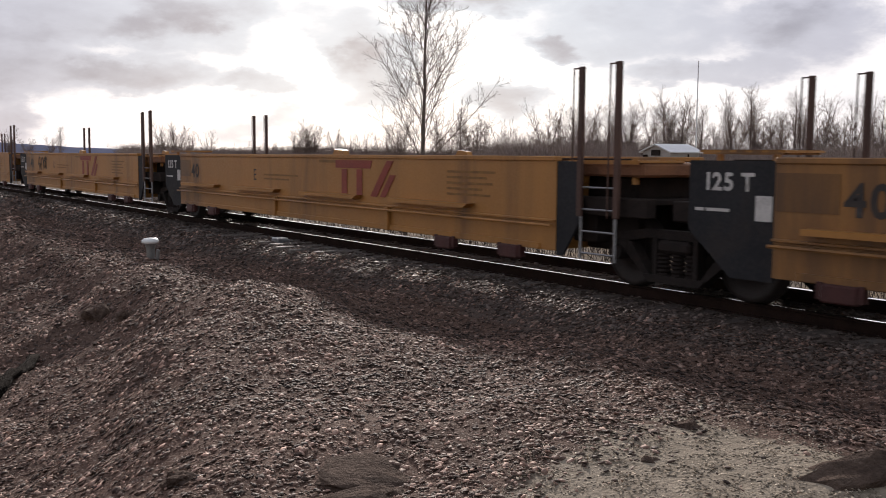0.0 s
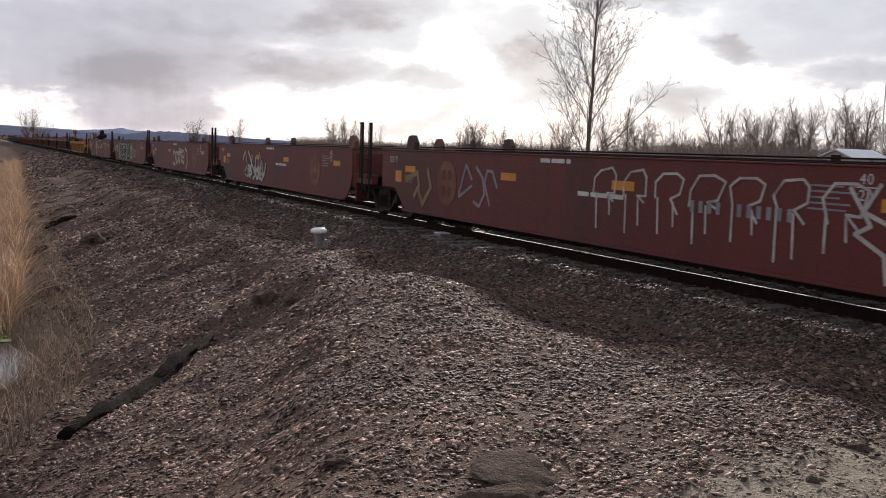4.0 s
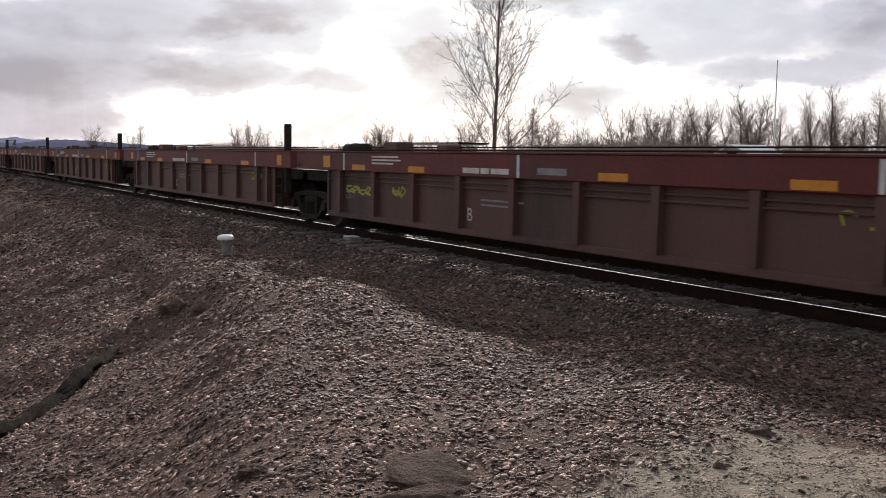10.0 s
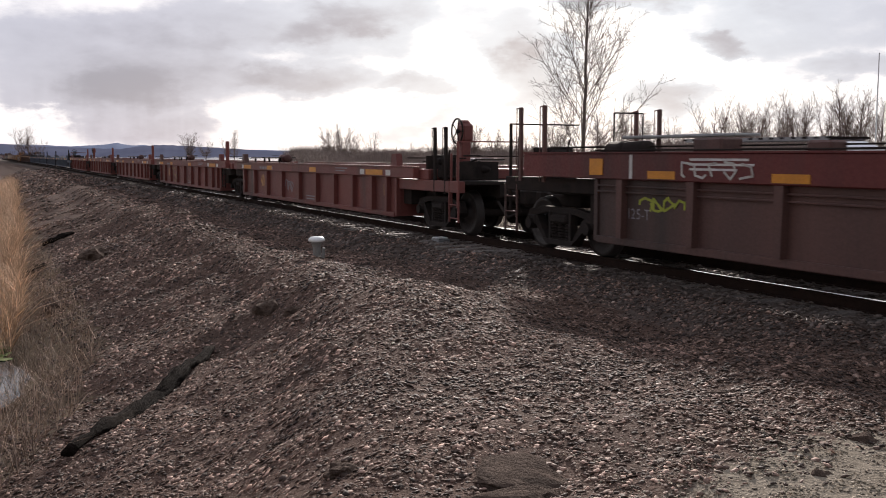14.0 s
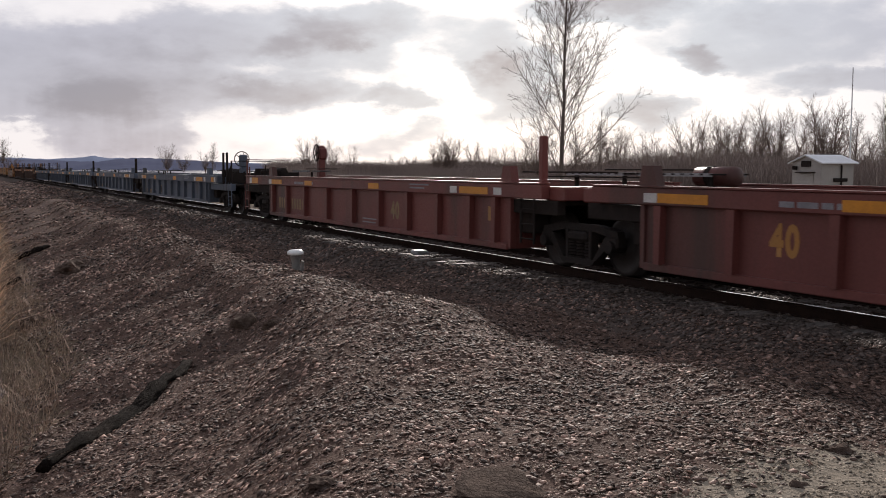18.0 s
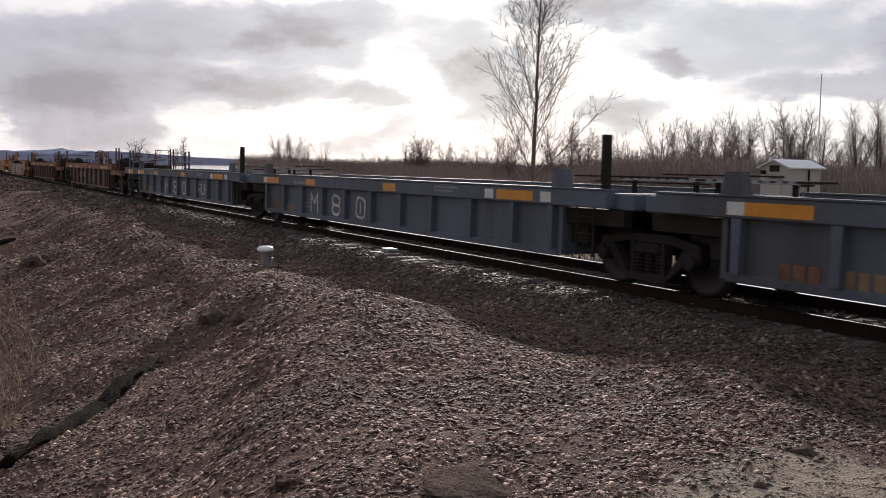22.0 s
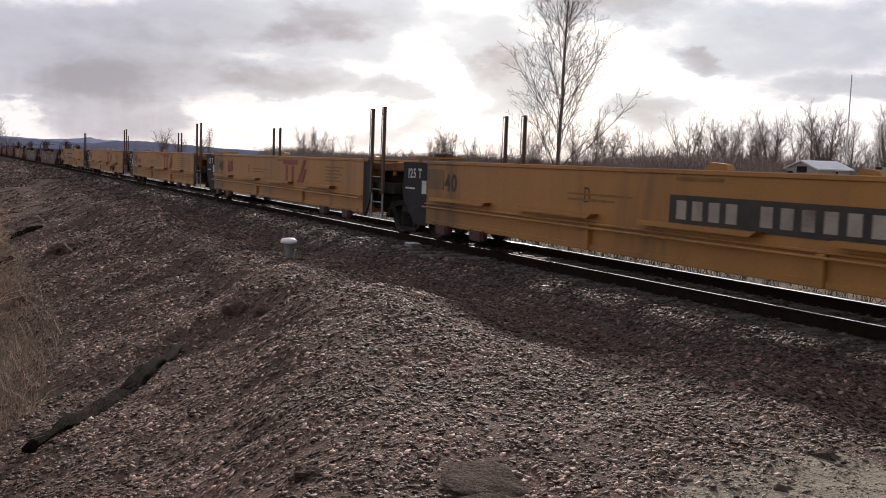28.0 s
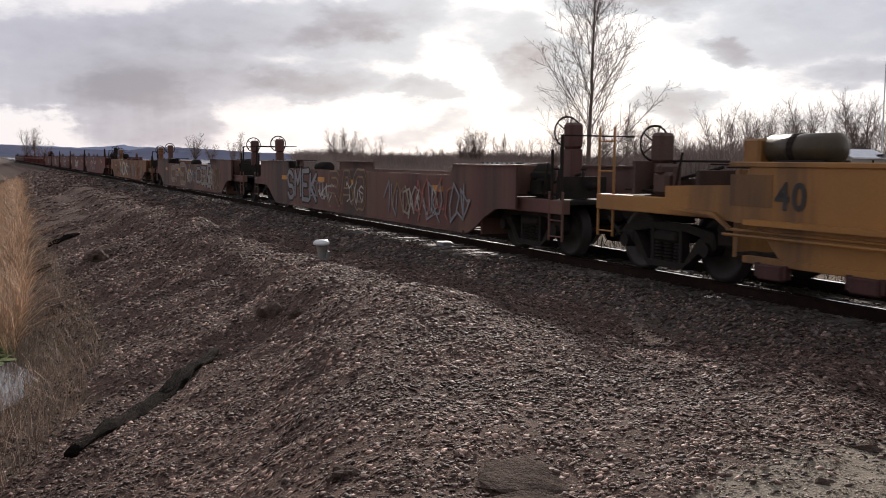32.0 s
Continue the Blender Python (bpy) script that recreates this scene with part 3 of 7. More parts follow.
# ---- railway track ----
def make_track():
    track = thing("railway_track", pose(0, TRACK_Y, 0), "steel rails on weathered sleepers in dark ballast", "railway track", kind="structure")
    for side in (-0.752, 0.752):
        cant = radians(2.6 if side < 0 else -2.6)
        prof = [(2.6 * (math.sin(q) - math.sin(cant)), 2.6 * (math.cos(q) - math.cos(cant)) + 0.002) for q in (cant + radians(0.2 * k) for k in range(-4, 5))]
        cuts = [-900, 120]
        s, head = Shape(), Shape()
        for x0, x1 in zip(cuts, cuts[1:]):
            s.box(x0, x1, side - 0.065, side + 0.065, -0.16, -0.14).box(x0, x1, side - 0.012, side + 0.012, -0.14, -0.037)
            s.box(x0, x1, side - 0.036, side + 0.036, -0.037, -0.006, 0.012)
            head.add([(x, side + a, h) for x in (x0, x1) for a, h in prof], [(i, i + 1, i + 10, i + 9) for i in range(8)])
        rail = part("rail", s, RAIL, track, "rusty steel rail")
        part("rail_head", head, RAIL_HEAD, rail, "polished rounded rail head", True)
    me = Shape().box(-0.115, 0.115, -1.3, 1.3, -0.325, -0.155, 0.012).mesh("sleeper", TIMBER)
    rs = random.Random(4)
    for i in range(190):
        ob = part("sleeper", me, None, track)
        ob.matrix_basis = pose(-96 + 0.53 * i, rs.uniform(-0.05, 0.05), rs.uniform(-0.012, 0.004), 0, 0, rs.uniform(-1, 1))
    s = Shape()
    for i in range(700):
        x = -96.5 - 0.53 * i
        s.box(x - 0.11, x + 0.11, -1.3, 1.3, -0.33, -0.16)
    tagged(part("far_sleepers", s, TIMBER, track), kind="stuff")


make_track()


# ---- train ----
SPEED = 19.6
HALF = 8.85


def flat_text(body, size, bold=0.0):
    """A mesh of letters in the x-z plane, facing -y, its middle at the origin."""
    cu = bpy.data.curves.new("letters", "FONT")
    cu.body, cu.size, cu.offset = body, size, bold
    cu.align_x, cu.align_y = "CENTER", "CENTER"
    cu.resolution_u = 3
    ob = bpy.data.objects.new("letters", cu)
    me = bpy.data.meshes.new_from_object(ob)
    bpy.data.objects.remove(ob)
    me.transform(Matrix.Rotation(math.pi / 2, 4, "X"))
    return me


TEXTS = {}


def letters(unit, body, x, z, size, material, y, name="lettering", label="", squeeze=1.0, lean=0.0, bold=0.0):
    if len(body) > 1:
        # one object for each character
        wide = sum(0.34 if ch in " 1-" else 0.58 for ch in body) * size * squeeze
        p = x - wide / 2
        for ch in body:
            w = (0.34 if ch in " 1-" else 0.58) * size * squeeze
            if ch != " ":
                letters(unit, ch, p + w / 2, z, size, material, y, name, label, squeeze, lean, bold)
            p += w
        return None
    key = (body, size, material.name, bold)
    if key not in TEXTS:
        TEXTS[key] = flat_text(body, size, bold)
        TEXTS[key].materials.clear()
        TEXTS[key].materials.append(material)
    ob = part(name, TEXTS[key], None, unit, label)
    ob.matrix_basis = pose(x, y, z, 0, lean, 0) @ Matrix.Diagonal((squeeze, 1, 1, 1))
    return ob


def bars(unit, x, z, widths, h, gap, material, y, name="marking", label="", slant=0.0):
    """Writing that stays unread: a row of plain blocks."""
    s, p = Shape(), x
    for w in widths:
        s.plate([(p, z), (p + w, z), (p + w + slant, z + h), (p + slant, z + h)], y - 0.004, y)
        p += w + gap
    return part(name, s, material, unit, label)


def lines(unit, x, z, widths, h, gap, material, y, name="marking", label=""):
    s = Shape()
    for i, w in enumerate(widths):
        s.box(x, x + w, y - 0.004, y, z - i * (h + gap) - h, z - i * (h + gap))
    return part(name, s, material, unit, label)


def plate_part(unit, name, x0, x1, z0, z1, material, y, label="", d=0.006):
    return part(name, Shape().box(x0, x1, y - d, y, z0, z1), material, unit, label)


def scrawl(unit, x, z, strokes, w, material, y, name="graffiti", label=""):
    """Spray strokes: bent ribbons given as lists of points."""
    s = Shape()
    for st in strokes:
        for (ax, az), (bx, bz) in zip(st, st[1:]):
            dx, dz = bx - ax, bz - az
            n = math.hypot(dx, dz) or 1
            ox, oz = -dz / n * w / 2, dx / n * w / 2
            ex, ez = dx / n * w * 0.3, dz / n * w * 0.3
            s.plate([(x + ax + ox - ex, z + az + oz - ez), (x + ax - ox - ex, z + az - oz - ez), (x + bx - ox + ex, z + bz - oz + ez), (x + bx + ox + ex, z + bz + oz + ez)], y - 0.005, y)
    return part(name, s, material, unit, label)


def random_tag(rs, w, h, n=5):
    """Loops and zigzags of an illegible tag."""
    out = []
    for i in range(n):
        cx = w * (i + 0.5) / n
        pts = []
        a0 = rs.uniform(0, 6.28)
        turns = rs.choice((4, 5, 7, 8))
        for k in range(turns):
            a = a0 + k * rs.uniform(0.9, 1.5)
            pts.append((cx + math.cos(a) * w / n * rs.uniform(0.35, 0.7), h / 2 + math.sin(a) * h * rs.uniform(0.3, 0.55)))
        out.append(pts)
    return out


# one truck, built once; every copy shares its meshes
def truck_meshes():
    out = {}
    s = Shape().plate([(-1.06, 0.60), (-1.02, 0.70), (-0.5, 0.78), (0.5, 0.78), (1.02, 0.70), (1.06, 0.60), (0.85, 0.60), (0.45, 0.67), (-0.45, 0.67), (-0.85, 0.60)], -0.07, 0.07)
    s.plate([(-0.5, 0.22), (-0.4, 0.13), (0.4, 0.13), (0.5, 0.22)], -0.10, 0.10)
    s.box(-0.36, -0.28, -0.08, 0.08, 0.2, 0.7, 0.01).box(0.28, 0.36, -0.08, 0.08, 0.2, 0.7, 0.01)
    for d in (-1, 1):
        s.plate([(d * 0.36, 0.16), (d * 0.50, 0.22), (d * 0.86, 0.50), (d * 0.80, 0.62), (d * 0.72, 0.60)], -0.08, 0.08)
        s.rod((d * 0.915, -0.16, 0.46), (d * 0.915, 0.10, 0.46), 0.10, 12)
        s.box(d * 0.915 - 0.15, d * 0.915 + 0.15, -0.10, 0.10, 0.44, 0.62, 0.03)
    out["side_frame"] = s.mesh("side_frame", FRAME)
    s = Shape().lathe([(0.07 + 0.025 * (k % 2), 0.20 + 0.025 * k) for k in range(13)], (0, 0, 0), "Z", 10)
    out["spring"] = s.mesh("spring", DARK)
    s = Shape().box(-0.26, 0.26, -1.12, 1.12, 0.50, 0.66, 0.04)
    out["truck"] = s.mesh("truck", FRAME)
    s = Shape().lathe([(0.05, -0.10), (0.13, -0.10), (0.15, -0.05), (0.35, -0.04), (0.39, -0.065), (0.455, -0.065), (0.46, 0.05), (0.485, 0.06), (0.485, 0.085), (0.39, 0.085), (0.35, 0.03), (0.13, 0.05), (0.05, 0.05)], (0, 0, 0), "Y", 28)
    out["wheel"] = s.mesh("wheel", WHEEL, True)
    out["axle"] = Shape().rod((0, -0.9, 0), (0, 0.9, 0), 0.09, 12).mesh("axle", DARK)
    return out


TRUCK = truck_meshes()


def add_truck(unit, x, y_flip=1):
    t = part("truck", TRUCK["truck"], None, unit, "cast steel four-wheel truck")
    t.matrix_basis = pose(x, 0, 0)
    for sy in (-1, 1):
        part("side_frame", TRUCK["side_frame"], None, t).matrix_basis = pose(0, sy * 1.0, 0)
        for k in (-0.22, 0.0, 0.22):
            part("spring", TRUCK["spring"], None, t).matrix_basis = pose(k, sy * 1.0, 0)
        for sx in (-0.915, 0.915):
            part("wheel", TRUCK["wheel"], None, t).matrix_basis = pose(sx, sy * 0.76, 0.46, 0, 0, 0 if sy < 0 else 180)
    for sx in (-0.915, 0.915):
        part("axle", TRUCK["axle"], None, t).matrix_basis = pose(sx, 0, 0.46)
    return t


RUNGS = {}


def ladder(unit, x, y, z0, z1, w, material, rungs=4, label=""):
    """Two stiles and their rungs."""
    ob = part("ladder", Shape().rod((x - w / 2, y, z0), (x - w / 2, y, z1), 0.022, 6), material, unit, label)
    part("stile", Shape().rod((x + w / 2, y, z0), (x + w / 2, y, z1), 0.022, 6), material, ob)
    key = (round(w, 3), material.name)
    if key not in RUNGS:
        RUNGS[key] = Shape().rod((-w / 2, 0, 0), (w / 2, 0, 0), 0.014, 6).mesh("rung", material)
    for k in range(rungs):
        part("rung", RUNGS[key], None, ob).matrix_basis = pose(x, y, z0 + 0.08 + (z1 - z0 - 0.3) * k / max(rungs - 1, 1))
    return ob


def stanchion(unit, x, y, z0, z1, material):
    """A flat upright with a thin bar bent over beside it."""
    s = Shape().box(x - 0.045, x + 0.045, y - 0.03, y + 0.03, z0, z1, 0.01)
    s.rod((x - 0.04, y, z1 - 0.02), (x - 0.15, y, z1 - 0.02), 0.011, 6).rod((x - 0.15, y, z1 - 0.01), (x - 0.16, y, z0), 0.011, 6)
    return part("stanchion", s, material, unit)


def handwheel(unit, x, y, z, material, box_mat, lay="X"):
    s = Shape().ring((x, y, z), 0.27, 0.018, "Y" if lay == "Y" else "X", 22, 6)
    for k in range(5):
        a = 2 * math.pi * k / 5
        d = (math.cos(a) * 0.27, 0, math.sin(a) * 0.27) if lay == "Y" else (0, math.cos(a) * 0.27, math.sin(a) * 0.27)
        s.rod((x, y, z), (x + d[0], y + d[1], z + d[2]), 0.012, 5)
    if lay == "Y":
        s.rod((x, y - 0.02, z), (x, y + 0.1, z), 0.04, 8)
    if lay == "Y":
        b = part("brake_housing", Shape().box(x - 0.16, x + 0.16, y + 0.05, y + 0.34, z - 0.24, z + 0.17, 0.06).box(x - 0.13, x + 0.11, y + 0.06, y + 0.28, z - 1.05, z - 0.22, 0.02).box(x - 0.22, x + 0.08, y + 0.1, y + 0.3, z - 0.1, z + 0.24, 0.05), box_mat, unit)
        part("handwheel", s, material, b, "spoked steel handwheel")
        return
    b = part("brake_housing", Shape().box(x + 0.05, x + 0.33, y - 0.14, y + 0.14, z - 0.30, z + 0.16, 0.05).box(x + 0.06, x + 0.32, y - 0.12, y + 0.12, z - 1.05, z - 0.3, 0.02), box_mat, unit)
    part("handwheel", s, material, b, "spoked steel handwheel")


def tank(unit, x, y, z, length, r, material, label="air reservoir with domed ends"):
    h = length / 2
    p = [(0.02, -h - r * 0.35), (r * 0.7, -h - r * 0.2), (r, -h), (r, h), (r * 0.7, h + r * 0.2), (0.02, h + r * 0.35)]
    ob = part("reservoir", Shape().lathe(p, (x, y, z), "X", 16), material, unit, label, True)
    part("band", Shape().lathe([(r + 0.004, -0.05), (r + 0.012, -0.05), (r + 0.012, 0.05), (r + 0.004, 0.05)], (x - 0.1, y, z), "X", 16), DARK, ob)
    return ob


def pipes(unit, x0, x1, z, material, rows=((-0.9, 0.0), (-0.55, 0.06), (0.4, 0.02))):
    for y, dz in rows:
        part("brake_pipe", Shape().rod((x0, y, z + dz), (x1, y, z + dz), 0.014, 6), material, unit)


BARS = {}


def grating(unit, x0, x1, y0, y1, z, material):
    """A walkway of open bars on legs."""
    s = Shape().box(x0, x1, y0, y0 + 0.03, z - 0.05, z)
    edge = Shape().box(x0, x1, y1 - 0.03, y1, z - 0.05, z)
    # dark walkways get paler, shinier edge bars to stand for a sky glint
    w = part("walkway", s, BOX_GREY if material is DARK else material, unit, "open steel walkway grating")
    part("edge_bar", edge, BOX_GREY if material is DARK else material, w)
    n = int((x1 - x0) / 0.2)
    key = (round(y1 - y0, 3), material.name)
    if key not in BARS:
        BARS[key] = Shape().box(-0.045, 0.045, 0, y1 - y0, -0.03, -0.004).mesh("bar", material), Shape().box(-0.03, 0.03, 0.1, 0.16, -0.3, -0.05).mesh("leg", material)
    for k in range(n + 1):
        part("bar", BARS[key][0], None, w).matrix_basis = pose(x0 + (x1 - x0) * k / n, y0, z)
    for x in (x0 + 0.15, x1 - 0.15):
        part("leg", BARS[key][1], None, w).matrix_basis = pose(x, y0, z)
    return w


def coupler(unit, end, material):
    s = Shape().box(min(end * 9.6, end * 11.05), max(end * 9.6, end * 11.05), -0.11, 0.11, 0.70, 0.95, 0.03)
    s.box(min(end * 10.85, end * 11.15), max(end * 10.85, end * 11.15), -0.2, 0.2, 0.64, 1.0, 0.06)
    s.rod((end * 10.4, -0.45, 0.72), (end * 10.9, -0.5, 0.42), 0.03, 6).rod((end * 10.9, -0.5, 0.42), (end * 11.1, -0.3, 0.55), 0.03, 6)
    return part("coupler", s, material, unit, "steel knuckle coupler with air hose")


def bed(unit, half, z, material, bulk_top, dark):
    """Floor, cross beams and end bulkheads of the open well, and the deck over the trucks."""
    s = Shape()
    for k in range(9):
        x = -half + 0.5 + (2 * half - 1.0) * k / 8
        s.box(x - 0.12, x + 0.12, -1.3, 1.3, z, z + 0.09)
    s.box(-half, half, -0.25, 0.25, z + 0.02, z + 0.07).box(-half, half, -1.3, -1.0, z + 0.02, z + 0.07).box(-half, half, 1.0, 1.3, z + 0.02, z + 0.07)
    part("well_floor", s, dark, unit, "open cross-beam floor")
    for e in (-1, 1):
        part("bulkhead", Shape().box(min(e * half, e * (half + 0.08)), max(e * half, e * (half + 0.08)), -1.3, 1.3, z, bulk_top), material, unit)


def end_deck(unit, half, reach, z, material, e):
    a, b = sorted((e * half, e * reach))
    part("end_deck", Shape().box(a, b, -1.16, 1.16, z - 0.10, z - 0.03, 0.01), DARK, unit)
    part("centre_sill", Shape().box(a, b, -0.35, 0.35, z - 0.36, z - 0.1), DARK, unit)
    for sy in (-1, 1):
        part("deck_sill", Shape().box(a, b, min(sy * 1.16, sy * 1.33), max(sy * 1.16, sy * 1.33), z - 0.26, z - 0.02, 0.012), material, unit)
    a, b = sorted((e * (half + 0.02), e * (half + 0.5)))
    return part("end_sill", Shape().box(a, b, -1.2, 1.2, 0.55, z - 0.1, 0.02), DARK, unit)


def reach_of(end, is_end):
    return 10.3 if is_end else 8.62


def ribbed_unit(spec, ends):
    """A low well unit: panelled sides between posts under a deep top chord. ends: which ends carry a coupler (-1, 1)."""
    c, ch, dk = spec["paint"], spec["chord"], spec["deck"]
    top, cb, bot, half = spec["top"], spec["chord_bottom"], spec["bottom"], spec["half"]
    u = thing("well_car", pose(0, 0, 0), spec["label"], "freight car", "well cars of the passing train")
    for sy in (-1, 1):
        y = sy * 1.36
        part("side_wall", Shape().box(-half, half, min(y, y - sy * 0.03), max(y, y - sy * 0.03), bot, cb), c, u)
        back, fore = spec["rear_chord"] if -1 in ends else spec["chord_half"], spec["fore_chord"] if 1 in ends else spec["chord_half"]
        ob = part("top_chord", Shape().box(-back, fore, min(y - sy * 0.06, y + sy * spec["proud"]), max(y - sy * 0.06, y + sy * spec["proud"]), cb, top, 0.015), ch, u)
        part("top_flange", Shape().box(-back, fore, min(y - sy * 0.07, y + sy * (spec["proud"] + 0.02)), max(y - sy * 0.07, y + sy * (spec["proud"] + 0.02)), top, top + 0.022), ch, ob)
        part("bottom_rail", Shape().box(-half, half, min(y, y + sy * 0.06), max(y, y + sy * 0.06), bot - 0.02, bot + 0.09, 0.01), c, u)
        if spec["paint"] is BROWN:
            for z in (cb - 0.09, cb - 0.18):
                part("stiffener", Shape().box(-half, half, min(y, y + sy * 0.05), max(y, y + sy * 0.05), z - 0.025, z, 0.006), c, u)
        if sy < 0 or spec.get("far_ribs", True):
            me = Shape().plate([(-0.06, bot + 0.09), (0.06, bot + 0.09), (0.075, cb), (-0.075, cb)], 0, -0.11).mesh("rib", c)
            for x in spec["ribs"]:
                part("rib", me, None, u).matrix_basis = pose(x, y if sy < 0 else y + 0.11, 0)
    bed(u, half, bot, c, cb, DARK)
    for e in (-1, 1):
        rc = reach_of(e, e in ends)
        # most sills take the dark steel: the shade under the chord as colour
        end_deck(u, half, rc, cb, dk if e > 0 and 1 in ends else DARK, e)
        if e in ends:
            coupler(u, e, DARK)
            if spec["paint"] is YELLOW_LOW:
                # the side plate arches up over the outer truck
                arch = [(7.0, bot), (7.0, cb), (9.3, cb), (9.3, cb - 0.14), (8.7, cb - 0.16), (8.1, cb - 0.24), (7.75, 0.74), (7.5, 0.52), (7.4, bot)]
                part("truck_arch", Shape().plate([(e * x, z) for x, z in arch], -1.372, -1.34), c, u)
        # wheel well corner pieces
        for sy in (-1, 1):
            part("end_post", Shape().box(min(e * half, e * (half + 0.1)), max(e * half, e * (half + 0.1)), min(sy * 1.28, sy * 1.40), max(sy * 1.28, sy * 1.40), bot, cb, 0.01), c, u)
    return u


def cut_end(is_end, long, bot):
    """The lower corner of a side plate, from its tip down to the bottom edge."""
    if is_end:
        return [(8.95, 0.80), (8.2, 0.76), (7.75, 0.58), (7.4, 0.38), (7.0, bot)]
    if long:
        return [(8.3, 1.0), (8.05, 0.98), (7.75, 0.90), (7.4, 0.72), (7.1, 0.48), (6.8, bot)]
    return [(7.5, 0.95), (7.45, 0.75), (7.2, 0.45), (6.95, bot)]


def smooth_unit(spec, ends):
    """A tall well unit with plain plate sides, cut up in an arch over the trucks."""
    c, top, bot, half = spec["paint"], spec["top"], spec["bottom"], spec["half"]
    u = thing("well_car", pose(0, 0, 0), spec["label"], "freight car", "well cars of the passing train")
    left, right = cut_end(-1 in ends, True, bot), cut_end(1 in ends, False, bot)
    ol, over = left[0][0], right[0][0]
    out = [(-x, z) for x, z in left] + right[::-1]
    if spec.get("stepped"):
        h = spec["step"]
        out += [(over, top + h), (over - 2.6, top + h), (over - 2.7, top), (-ol + 3.4, top), (-ol + 3.3, top + h), (-ol, top + h)]
    else:
        out += [(over, top), (-ol, top)]
    for sy in (-1, 1):
        y = sy * 1.46
        w = part("side_wall", Shape().plate(out, min(y, y - sy * 0.04), max(y, y - sy * 0.04)), c, u)
        if not spec.get("stepped"):
            part("top_rail", Shape().box(-ol, over, min(y - sy * 0.12, y + sy * 0.02), max(y - sy * 0.12, y + sy * 0.02), top, top + 0.03, 0.008), c, w)
        else:
            for e in (-1, 1):
                a, b = (-ol, -ol + 3.3) if e < 0 else (over - 2.6, over)
                part("top_rail", Shape().box(a, b, min(y - sy * 0.14, y + sy * 0.03), max(y - sy * 0.14, y + sy * 0.03), top + spec["step"], top + spec["step"] + 0.03), c, w)
        part("bottom_rail", Shape().box(-half + 0.4, half - 0.4, min(y, y + sy * 0.05), max(y, y + sy * 0.05), bot, bot + 0.05), c, u)
    bed(u, half, bot, c, top - 0.1, DARK)
    for e in (-1, 1):
        end_deck(u, half, reach_of(e, e in ends), 1.02, c, e)
        if e in ends:
            coupler(u, e, DARK)
    return u


